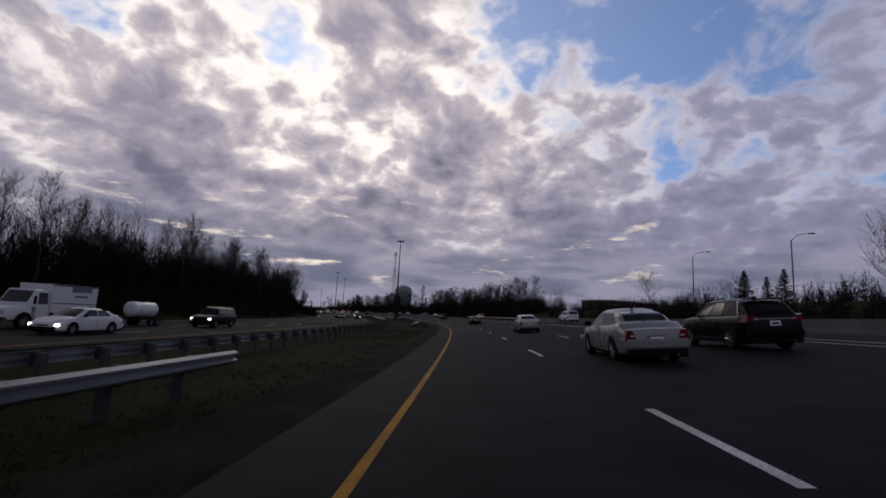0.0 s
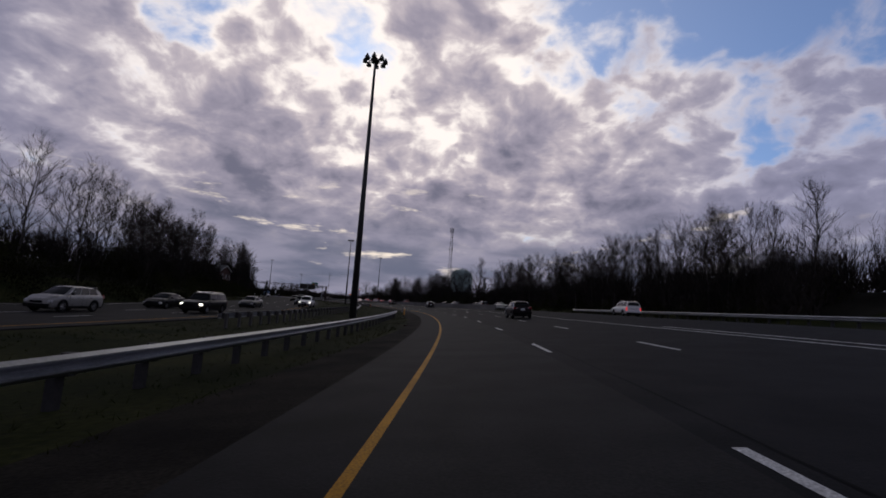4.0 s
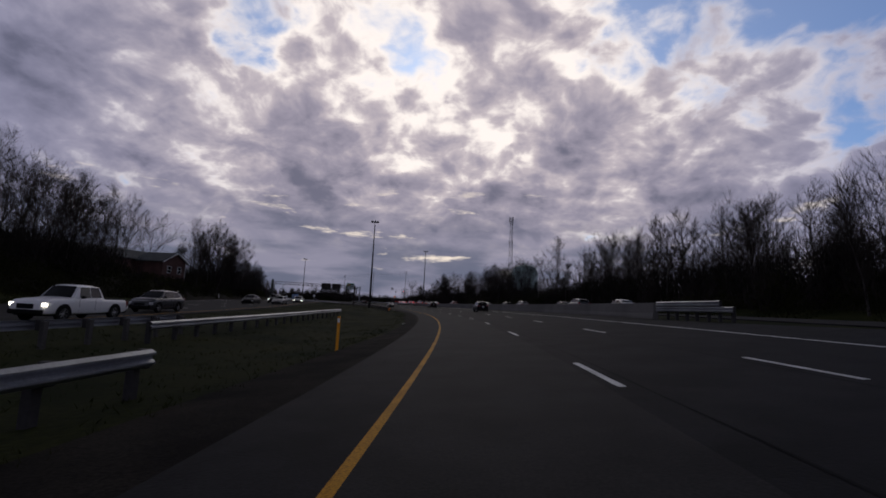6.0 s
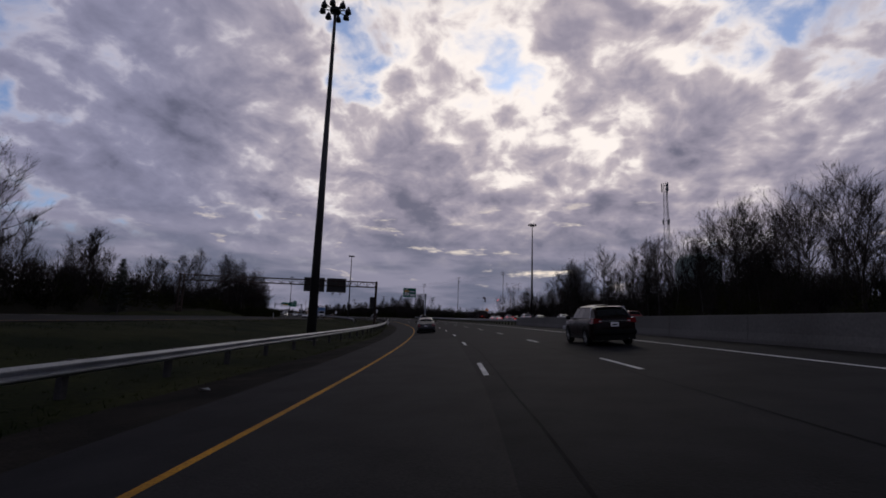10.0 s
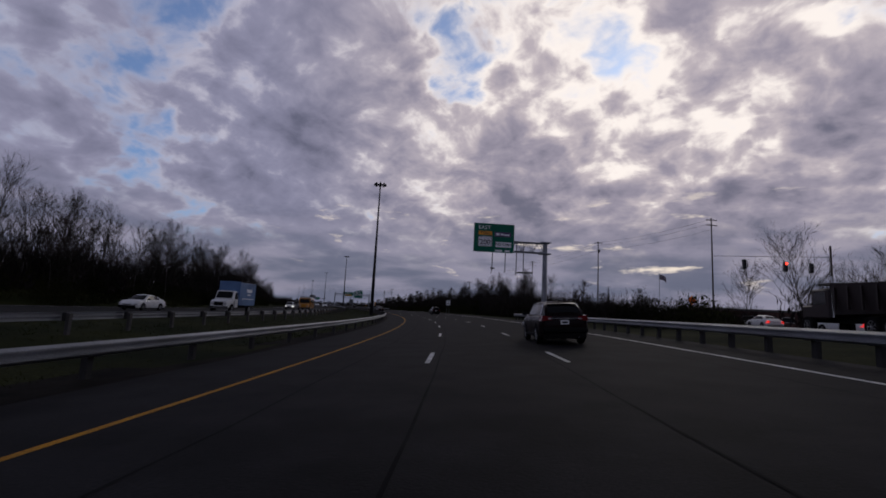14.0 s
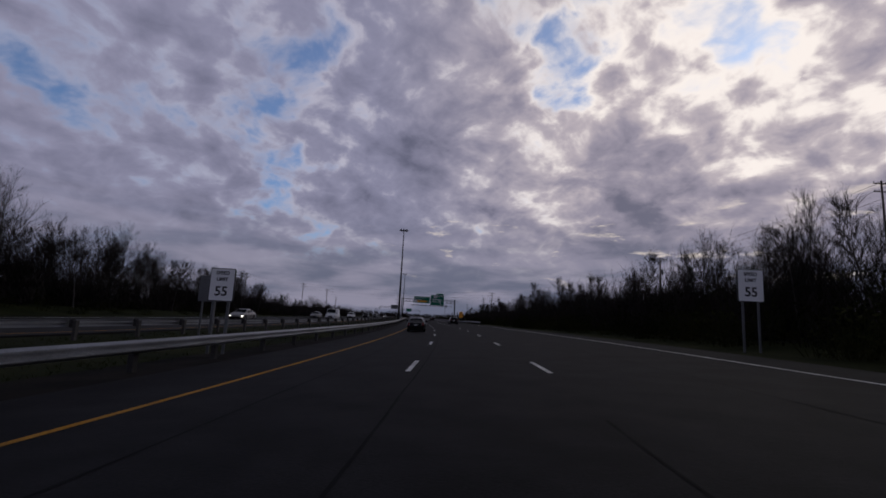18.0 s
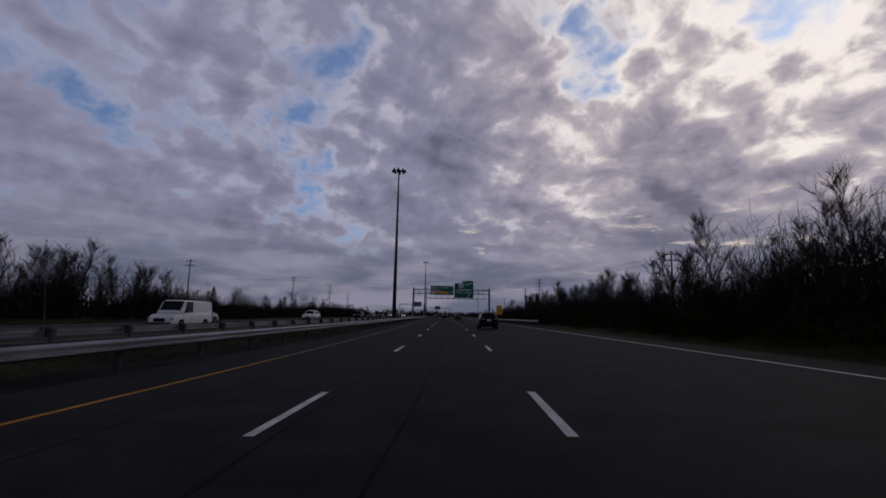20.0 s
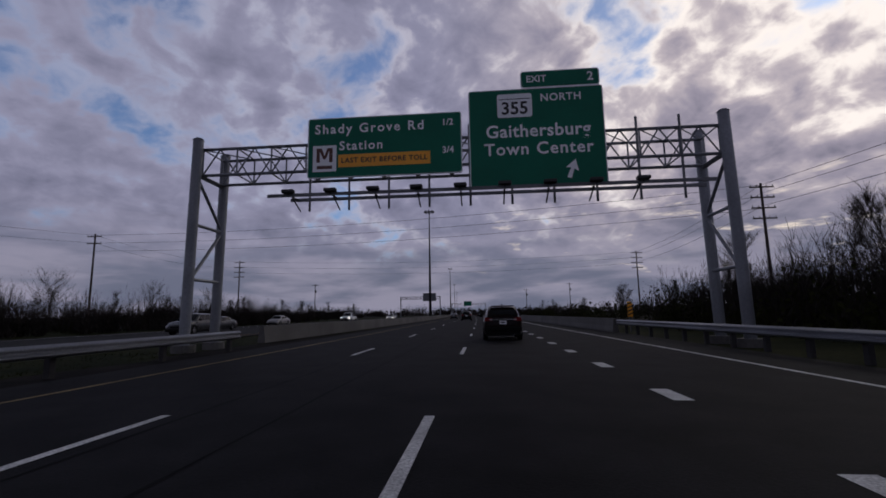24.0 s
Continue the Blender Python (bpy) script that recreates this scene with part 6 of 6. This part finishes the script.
        hl = 0.16 if kind != "sedan" else 0.13
        part("headlight", boxed(sd * W_ * 0.80 - 0.20, L_ - 0.16, K["nose"] - hl - 0.06, sd * W_ * 0.80 + 0.06, L_ - 0.03, K["nose"] - 0.04, bevel=0.03), HEAD_LIT if lit else LAMP_CLEAR, ob, "clear headlight")
        tz = K["tail"]
        if kind in ("sedan", "suv"):
            # a wedge that wraps the corner and runs in towards the plate
            wedge = {"sedan": ((0.86, -0.02), (0.95, -0.30), (0.60, -0.30), (0.70, -0.03)), "suv": ((0.90, 0.02), (0.96, -0.20), (0.50, -0.15), (0.56, -0.04))}[kind]
            bm = bmesh.new()
            lo = [bm.verts.new((sd * W_ * x, -L_ - 0.022, tz + z)) for x, z in wedge]
            hi = [bm.verts.new((sd * W_ * (x + 0.035), -L_ + 0.30, tz + z + 0.01)) for x, z in wedge]
            bm.faces.new(lo)
            bm.faces.new(hi)
            for i in range(4):
                bm.faces.new((lo[i], lo[(i + 1) % 4], hi[(i + 1) % 4], hi[i]))
            bmesh.ops.recalc_face_normals(bm, faces=bm.faces)
            lens_ = part("tail_light", bm, TAIL_LIT if brake else TAIL, ob, "dark red wedge-shaped tail light")
            part("reversing_lens", boxed(sd * W_ * 0.72 - 0.05, -L_ - 0.028, tz - 0.20, sd * W_ * 0.72 + 0.05, -L_ - 0.018, tz - 0.15) if kind == "sedan" else boxed(sd * W_ * 0.62 - 0.06, -L_ - 0.028, tz - 0.13, sd * W_ * 0.62 + 0.06, -L_ - 0.018, tz - 0.09), LAMP_CLEAR, lens_, "clear reversing lens")
        else:
            part("tail_light", boxed(sd * (W_ * 0.93 - 0.055) - 0.055, -L_ - 0.01, tz - 0.44, sd * (W_ * 0.93 - 0.055) + 0.055, -L_ + 0.16, tz - 0.04, bevel=0.03), TAIL_LIT if brake else TAIL, ob, "dark red tail light")
        if rails:
            part("roof_rail", tubed((sd * wr * 0.86, c1 - 0.25, roof + 0.045), (sd * wr * 0.86, c2 + 0.15, roof + 0.045), 0.02, n=6), CHROME, ob)
    part("rear_bumper", boxed(-W_ * 0.93, -L_ - 0.09, low + 0.16, W_ * 0.93, -L_ + 0.20, low + (0.44 if kind != "suv" else 0.40), bevel=0.07), PLASTIC if kind == "suv" else P, ob)["paint"] = int(kind != "suv")
    part("valance", boxed(-W_ * 0.86, -L_ - 0.03, low - 0.04, W_ * 0.86, -L_ + 0.14, low + 0.20, bevel=0.03), PLASTIC, ob, "black lower valance")
    part("exhaust_pipe", tubed((W_ * 0.55, -L_ - 0.05, low + 0.02), (W_ * 0.55, -L_ + 0.2, low + 0.02), 0.035, n=8), CHROME, ob)
    part("front_bumper", boxed(-W_ * 0.84, L_ - 0.14, low + 0.02, W_ * 0.84, L_ + 0.04, low + 0.26, bevel=0.05), PLASTIC, ob)
    part("grille", boxed(-W_ * 0.42, L_ - 0.05, low + 0.28, W_ * 0.42, L_ + 0.015, K["nose"] - 0.10, bevel=0.015), PLASTIC, ob)
    tb = K["tail"] - (0.11 if kind == "suv" else 0.17)
    part("tailgate_trim", boxed(-W_ * (0.56 if kind != "sedan" else 0.30), -L_ - 0.032, tb - 0.025, W_ * (0.56 if kind != "sedan" else 0.30), -L_ + 0.02, tb + 0.02, bevel=0.006), CHROME if kind != "sedan" else P, ob)
    for z in ((K["tail"] - 0.30,) if kind != "sedan" else ()):
        part("tailgate_crease", boxed(-W_ * 0.80, -L_ - 0.006, z - 0.16, W_ * 0.80, -L_ + 0.02, z - 0.145), PLASTIC, ob)
    plate(ob, -L_ - 0.014, K["tail"] - (0.25 if kind == "suv" else 0.29), -1)
    part("antenna", boxed(-0.03, c2 + 0.25, roof, 0.03, c2 + 0.42, roof + 0.07, bevel=0.012), PLASTIC, ob)
    part("underbody", boxed(-W_ * 0.78, -L_ + 0.3, low - 0.06, W_ * 0.78, L_ - 0.3, low + 0.04), PLASTIC, ob)
    if kind in ("suv", "big_suv"):
        part("spoiler", boxed(-wr * 0.86, c2 - 0.22, roof - 0.06, wr * 0.86, c2 + 0.12, roof - 0.015, bevel=0.015), P, ob)["paint"] = 1
        for sd in (-1, 1):
            part("sill_cladding", boxed(sd * W_ * 0.97 - 0.03, -K["wb"] + K["r"] * 1.1, low - 0.02, sd * W_ * 0.97 + 0.03, K["wb"] - K["r"] * 1.1, low + 0.13, bevel=0.02), PLASTIC, ob, "black sill cladding")
        part("rear_wiper", tubed((-0.02, c3 + 0.03, K["deck"] + 0.10), (0.36, c3 + 0.05, K["deck"] + 0.13), 0.012, n=5), PLASTIC, ob)
    if kind == "pickup":
        part("bed", boxed(-W_ * 0.78, -L_ + 0.10, K["deck"] - 0.02, W_ * 0.78, c3 - 0.08, K["deck"] + 0.045), PLASTIC, ob, "dark open load bed")
    return ob


def repaint(ob, colour, label):
    for o in (ob, *ob.children_recursive):
        if o.get("paint"):
            o.material_slots[0].link = "OBJECT"
            o.material_slots[0].material = PAINT[colour]
    return tagged(ob, label)


def road_pose(s, d, turn=0.0):
    """A pose on the banked road."""
    f, r = at(s + 1, d) - at(s - 1, d), at(s, d + 0.8) - at(s, d - 0.8)
    m = Matrix((r.normalized(), f.normalized(), r.cross(f).normalized())).transposed().to_4x4()
    return Matrix.Translation(at(s, d)) @ m @ Matrix.Rotation(radians(turn), 4, "Z")


FIRST = {}
WORDS = {"sedan": "sedan", "suv": "crossover", "big_suv": "large SUV", "van": "panel van", "pickup": "pickup truck"}
COLS = {"silver": "silver", "white": "white", "black": "black", "maroon": "dark maroon", "grey": "dark grey", "red": "red"}


def park(kind, colour, s, d, turn=0.0, where="in its lane on the asphalt", lit=False, brake=False):
    key = (kind, lit, brake)
    label = f"{COLS[colour]} {WORDS[kind]} {where}"
    m = road_pose(s, d, turn)
    if key not in FIRST:
        FIRST[key] = car(kind, colour, label, "pickup" if kind == "pickup" else "van" if kind == "van" else "car", lit, brake, rails=kind == "big_suv")
        FIRST[key].matrix_world = m
    else:
        repaint(copy_thing(FIRST[key], m), colour, label)


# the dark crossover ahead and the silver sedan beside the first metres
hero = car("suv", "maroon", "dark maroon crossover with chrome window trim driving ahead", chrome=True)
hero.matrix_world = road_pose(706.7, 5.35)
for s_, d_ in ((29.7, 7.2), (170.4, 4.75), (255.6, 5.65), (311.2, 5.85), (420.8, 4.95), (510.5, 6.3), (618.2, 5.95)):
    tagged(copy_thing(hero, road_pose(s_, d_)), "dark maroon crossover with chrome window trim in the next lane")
sed = car("sedan", "silver", "silver four-door sedan in the second lane", chrome=False)
sed.matrix_world = road_pose(27.3, 2.55, -1)
FIRST["sedan", False, False] = sed
copy_thing(sed, road_pose(52.8, 3.0, -1))
AHEAD = "ahead in its lane on the asphalt"
RAMP = "on the exit ramp behind the wall"
QUEUE = "waiting on the ramp with brake lights lit"
ONC = "driving the other way beyond the median"
for q in (("big_suv", "white", 85, 15.5, 0, "in the exit lane"), ("big_suv", "white", 181.0, 20.9, -4, "in the exit lane", False, True),
          ("suv", "grey", 244, 17.6, 0, RAMP), ("sedan", "silver", 232, 18.0, 0, RAMP),
          ("sedan", "silver", 312, 22.5, 0, RAMP), ("suv", "silver", 281, 21.0, 0, RAMP), ("sedan", "maroon", 256, 19.8, 0, RAMP), ("suv", "black", 300, 24.0, 0, RAMP),
          ("sedan", "white", 438, 33.5, 0, QUEUE, False, True), ("suv", "white", 420, 30.0, -10, QUEUE, False, True),
          ("sedan", "black", 424, 34.0, -10, QUEUE, False, True), ("big_suv", "white", 401, 27.6, -8, QUEUE, False, True), ("sedan", "grey", 388, 26.0, -8, QUEUE, False, True), ("sedan", "white", 372, 24.5, -6, QUEUE, False, True),
          ("sedan", "white", 452, 38.0, -12, QUEUE, False, True), ("suv", "red", 345, 22.5, -4, RAMP),
          ("sedan", "black", 96, 1.9, 0, AHEAD), ("sedan", "grey", 338, -2.2, 0, AHEAD), ("sedan", "black", 562, -1.9, 0, AHEAD), ("suv", "black", 768, 1.9, 0, AHEAD), ("sedan", "grey", 800, -1.83, 0, AHEAD), ("suv", "silver", 830, 1.83, 0, AHEAD), ("big_suv", "black", 850, 5.5, 0, AHEAD),
          ("sedan", "white", 38.2, -24.7, 180, ONC, True), ("big_suv", "black", 54.8, -25.4, 180, ONC, True), ("suv", "silver", 155, -28.6, 180, ONC), ("sedan", "black", 171, -30.4, 180, ONC),
          ("big_suv", "black", 165.5, -24.2, 180, ONC, True), ("sedan", "grey", 187, -27.2, 180, ONC), ("pickup", "white", 204, -23.0, 180, ONC, True), ("suv", "grey", 217, -26.0, 180, ONC),
          ("sedan", "black", 257.5, -31.5, 180, ONC), ("sedan", "silver", 263.5, -28.3, 180, ONC), ("suv", "black", 271, -30.6, 180, ONC, True), ("sedan", "silver", 288, -28.6, 180, ONC, True),
          ("sedan", "white", 446, -28.3, 180, ONC), ("van", "white", 606, -19, 180, ONC), ("sedan", "silver", 575, -25, 180, ONC, True),
          ("suv", "white", 646, -20.5, 180, ONC), ("big_suv", "black", 685.5, -20.0, 180, ONC), ("suv", "grey", 718, -19.0, 180, ONC), ("sedan", "grey", 730, -24, 180, ONC), ("pickup", "white", 774, -22, 180, ONC, True),
          ("sedan", "silver", 751, -26.5, 180, ONC), ("sedan", "white", 800, -18, 180, ONC, True), ("suv", "grey", 840, -24, 180, ONC), ("sedan", "silver", 620, -25, 180, ONC), ("suv", "white", 520, -28, 180, ONC, True)):
    park(*q)


def truck_base(name, label, category, m):
    ob = thing(name, label, category, "traffic", m=m)
    return ob


def box_truck(m, cab, box_paint, label, length=7.4, box_h=3.35, sign=None):
    """Cab over the front axle, cargo box behind; +y is forward."""
    ob = truck_base("box_truck", label, "truck", m)
    W_ = 1.15
    f = length / 2
    part("chassis", boxed(-0.5, -f + 0.1, 0.55, 0.5, f - 0.3, 0.80), PLASTIC, ob)
    part("hood", loft([body_ring(f - 1.55, 0.98, 0.55, 1.50), body_ring(f - 0.5, 0.95, 0.5, 1.36), body_ring(f, 0.85, 0.5, 1.20)]), cab, ob)
    part("cab", loft([[(x * w, y, z) for x, z in ((1, 0.6), (1, 1.5), (0.88, 2.32), (0.7, 2.42), (-0.7, 2.42), (-0.88, 2.32), (-1, 1.5), (-1, 0.6))] for y, w in ((f - 2.6, 1.06), (f - 1.75, 1.06))]), cab, ob)
    part("cab_front", loft([[(x, f - 1.75, z) for x, z in ((1.05, 1.3), (0.9, 2.40), (-0.9, 2.40), (-1.05, 1.3))], [(x, f - 1.25, z) for x, z in ((0.98, 1.3), (0.92, 1.52), (-0.92, 1.52), (-0.98, 1.3))]]), cab, ob)
    n = Vector((0, 0.88, 0.5)).normalized()
    quad_window("windshield", [Vector(p) + n * 0.02 for p in ((-0.86, f - 1.30, 1.58), (0.86, f - 1.30, 1.58), (0.80, f - 1.70, 2.30), (-0.80, f - 1.70, 2.30))], n, ob, GLASS)
    for sd in (-1, 1):
        quad_window("side_window", [(sd * 1.065, f - 1.8, 1.5), (sd * 1.065, f - 2.5, 1.5), (sd * 0.97, f - 2.5, 2.22), (sd * 0.97, f - 1.9, 2.22)], (sd, 0, 0.1), ob, GLASS)
        part("headlight", boxed(sd * 0.68 - 0.16, f - 0.04, 0.85, sd * 0.68 + 0.16, f + 0.02, 1.08, bevel=0.02), LAMP_CLEAR, ob)
        part("mirror", boxed(sd * 1.2 - 0.07, f - 1.5, 1.5, sd * 1.2 + 0.07, f - 1.4, 2.0, bevel=0.02), PLASTIC, ob)
        for y in (f - 1.1, -f + 1.5):
            arch(ob, sd * 1.0, y, 0.46)
            wheel(ob, sd * 1.06, y, 0.46, 0.26)
    part("bumper", boxed(-1.0, f - 0.06, 0.45, 1.0, f + 0.10, 0.72, bevel=0.03), CHROME, ob)
    part("grille", boxed(-0.48, f - 0.02, 0.78, 0.48, f + 0.03, 1.15), PLASTIC, ob)
    b = part("cargo_box", boxed(-W_, -f, 0.85, W_, f - 2.65, box_h, bevel=0.03), box_paint, ob)
    for x in (-W_ - 0.01, W_ - 0.02):
        part("edge_trim", boxed(x, -f, box_h - 0.10, x + 0.03, f - 2.65, box_h + 0.01), CHROME, b)
    if sign:
        for sd in (-1, 1):
            for k, (y0, y1, z0, z1) in enumerate(((-2.6, -0.9, 2.35, 2.75), (-2.3, -1.2, 2.0, 2.15), (-3.2, 0.4, 1.55, 1.63))):
                part("stripe" if k else "logo_bar", boxed(sd * (W_ + 0.006) - 0.004, y0, z0, sd * (W_ + 0.006) + 0.004, y1, z1), sign, b)
    part("rear_bumper", boxed(-1.1, -f - 0.08, 0.5, 1.1, -f + 0.04, 0.66), DULL_STEEL, ob)
    return ob


LOGO_GREY = material("logo_grey_blue", (0.12, 0.17, 0.24), 0.5)
BOX_BLUE = material("blue_printed_panel", (0.06, 0.16, 0.36), 0.45, vary=0.35, scale=1.2, second=(0.16, 0.28, 0.48))
box_truck(road_pose(41.2, -29.9, 180), PAINT["white"], PAINT["white"], "white box truck with dark lettering bars on the far carriageway", 6.3, 2.8, LOGO_GREY)
box_truck(road_pose(455, -23.2, 180), PAINT["white"], BOX_BLUE, "white cab truck with a blue printed cargo box", 7.8, 3.5, SIGN_WHITE)

# a white tank trailer behind the first truck
ob = truck_base("tank_trailer", "white liquid tank on a two-axle trailer", "trailer", road_pose(50.5, -29.5, 180))
bm = bmesh.new()
for y0, y1, r0, r1 in ((-1.55, -1.3, 0.35, 0.62), (-1.3, 1.3, 0.62, 0.62), (1.3, 1.55, 0.62, 0.35)):
    tube(bm, (0, y0, 1.35), (0, y1, 1.35), r0, r1, 16)
part("tank", bm, PAINT["white"], ob, smooth=False)
part("hatch", tubed((0, 0, 1.95), (0, 0, 2.08), 0.22, n=12), PLASTIC, ob)
part("frame", boxed(-0.7, -1.8, 0.58, 0.7, 1.9, 0.72), PLASTIC, ob)
part("drawbar", boxed(-0.06, 1.9, 0.56, 0.06, 3.0, 0.66), PLASTIC, ob)
for sd in (-1, 1):
    for y in (-0.85, -0.1):
        wheel(ob, sd * 0.98, y, 0.33)

# school bus
ob = truck_base("school_bus", "yellow school bus with a white roof on the far carriageway", "bus", road_pose(509.0, -23.2, 180))
part("body", loft([[(x * w, y, z) for x, z in ((1, 0.55), (1, 2.45), (0.93, 2.72), (-0.93, 2.72), (-1, 2.45), (-1, 0.55))] for y, w in ((-5.2, 1.18), (-5.0, 1.22), (3.4, 1.22), (3.6, 1.16))]), PAINT["yellow"], ob)
part("roof", loft([[(x * 1.15, y, z) for x, z in ((1, 2.71), (0.8, 2.93), (0.35, 3.02), (-0.35, 3.02), (-0.8, 2.93), (-1, 2.71))] for y in (-5.15, 3.55)]), TRIM, ob, "white roof")
part("hood", loft([body_ring(3.5, 1.08, 0.55, 1.55), body_ring(4.7, 1.0, 0.55, 1.42), body_ring(5.1, 0.9, 0.55, 1.2)]), PAINT["yellow"], ob)
quad_window("windshield", [(-1.02, 3.62, 1.62), (1.02, 3.62, 1.62), (1.0, 3.60, 2.5), (-1.0, 3.60, 2.5)], (0, 1, 0), ob, GLASS)
for sd in (-1, 1):
    for i in range(10):
        y = -4.75 + i * 0.80
        quad_window("window", [(sd * 1.222, y, 1.72), (sd * 1.222, y + 0.64, 1.72), (sd * 1.222, y + 0.64, 2.40), (sd * 1.222, y, 2.40)], (sd, 0, 0), ob, GLASS)
        part("window_bar", boxed(sd * 1.236 - 0.006, y, 2.04, sd * 1.236 + 0.006, y + 0.64, 2.08), TRIM, ob)
    for z in (1.05, 1.45):
        part("rub_rail", boxed(sd * 1.222 - 0.012, -5.1, z, sd * 1.222 + 0.012, 3.4, z + 0.07), SIGN_BLACK, ob)
    part("headlight", boxed(sd * 0.72 - 0.14, 5.05, 0.85, sd * 0.72 + 0.14, 5.13, 1.1, bevel=0.02), LAMP_CLEAR, ob)
    for y in (3.9, -2.9):
        arch(ob, sd * 1.205, y, 0.48)
        wheel(ob, sd * 1.235, y, 0.48, 0.28)
part("bumper", boxed(-1.15, 5.05, 0.42, 1.15, 5.25, 0.70, bevel=0.03), SIGN_BLACK, ob)

# dump truck waiting on the ramp
DIRTY_RED = material("dirty_dark_red_paint", (0.014, 0.005, 0.005), 0.55, vary=0.3, grain=0.2, scale=2)
ob = truck_base("dump_truck", "dark red dump truck with raised-sided bed waiting on the ramp", "truck", road_pose(426, 23.6, -8))
part("bed", loft([[(x, y, z) for x, z in ((1.22, z1), (1.02, z0), (-1.02, z0), (-1.22, z1))] for y, z0, z1 in ((-3.6, 1.25, 2.75), (1.3, 1.15, 2.95))]), DIRTY_RED, ob)
for sd in (-1, 1):
    for k in range(5):
        part("rib", boxed(sd * 1.2 - 0.05, -3.3 + k * 1.05, 1.4, sd * 1.2 + 0.05, -3.18 + k * 1.05, 2.7), DIRTY_RED, ob)
part("tailgate", boxed(-1.2, -3.72, 1.2, 1.2, -3.62, 2.7, bevel=0.02), DIRTY_RED, ob)
part("cab_guard", boxed(-1.2, 1.3, 2.9, 1.2, 2.4, 3.0), DIRTY_RED, ob)
part("cab", boxed(-1.1, 1.6, 0.9, 1.1, 3.3, 2.7, bevel=0.1), DIRTY_RED, ob)
part("hood", boxed(-0.9, 3.3, 0.9, 0.9, 4.6, 1.75, bevel=0.1), DIRTY_RED, ob)
part("chassis", boxed(-0.5, -3.4, 0.7, 0.5, 4.4, 1.05), PLASTIC, ob)
for sd in (-1, 1):
    quad_window("side_window", [(sd * 1.105, 1.9, 1.75), (sd * 1.105, 3.1, 1.75), (sd * 1.105, 2.9, 2.5), (sd * 1.105, 1.9, 2.5)], (sd, 0, 0), ob, GLASS)
    part("exhaust", tubed((sd * 1.0, 1.45, 1.0), (sd * 1.0, 1.45, 3.4), 0.07, n=8), CHROME, ob)
    part("mudflap", boxed(sd * 0.95 - 0.3, -3.55, 0.25, sd * 0.95 + 0.3, -3.5, 1.0), PLASTIC, ob)
    part("tail_light", boxed(sd * 0.42 - 0.12, -3.70, 0.90, sd * 0.42 + 0.12, -3.62, 1.05), TAIL_LIT, ob)
    for y in (3.6, -1.6, -2.8):
        wheel(ob, sd * 1.2, y, 0.52, 0.32)

# ---------------- litter and small things on the verge ----------------
rng_l = random.Random(21)
LITTER = material("pale_litter", (0.55, 0.55, 0.52), 0.7, vary=0.2)
for k, (s_, d_) in enumerate(((218, -6.4), (300.5, -6.3), (403, -7.8), (496, -6.6), (634, -6.6), (689, -6.2), (470, -10.0))):
    bm = bmesh.new()
    w_ = 0.16 + 0.06 * (k % 3)
    top = [bm.verts.new((rng_l.uniform(-w_, w_), rng_l.uniform(-0.12, 0.12), rng_l.uniform(0.02, 0.12))) for _ in range(7)]
    bmesh.ops.convex_hull(bm, input=top)
    ob = thing("litter", "scrap of pale litter lying on the verge", "litter", "litter", m=stand(s_, d_, None, 40 * k, -0.04), me=mesh_of(bm, "litter", LITTER))
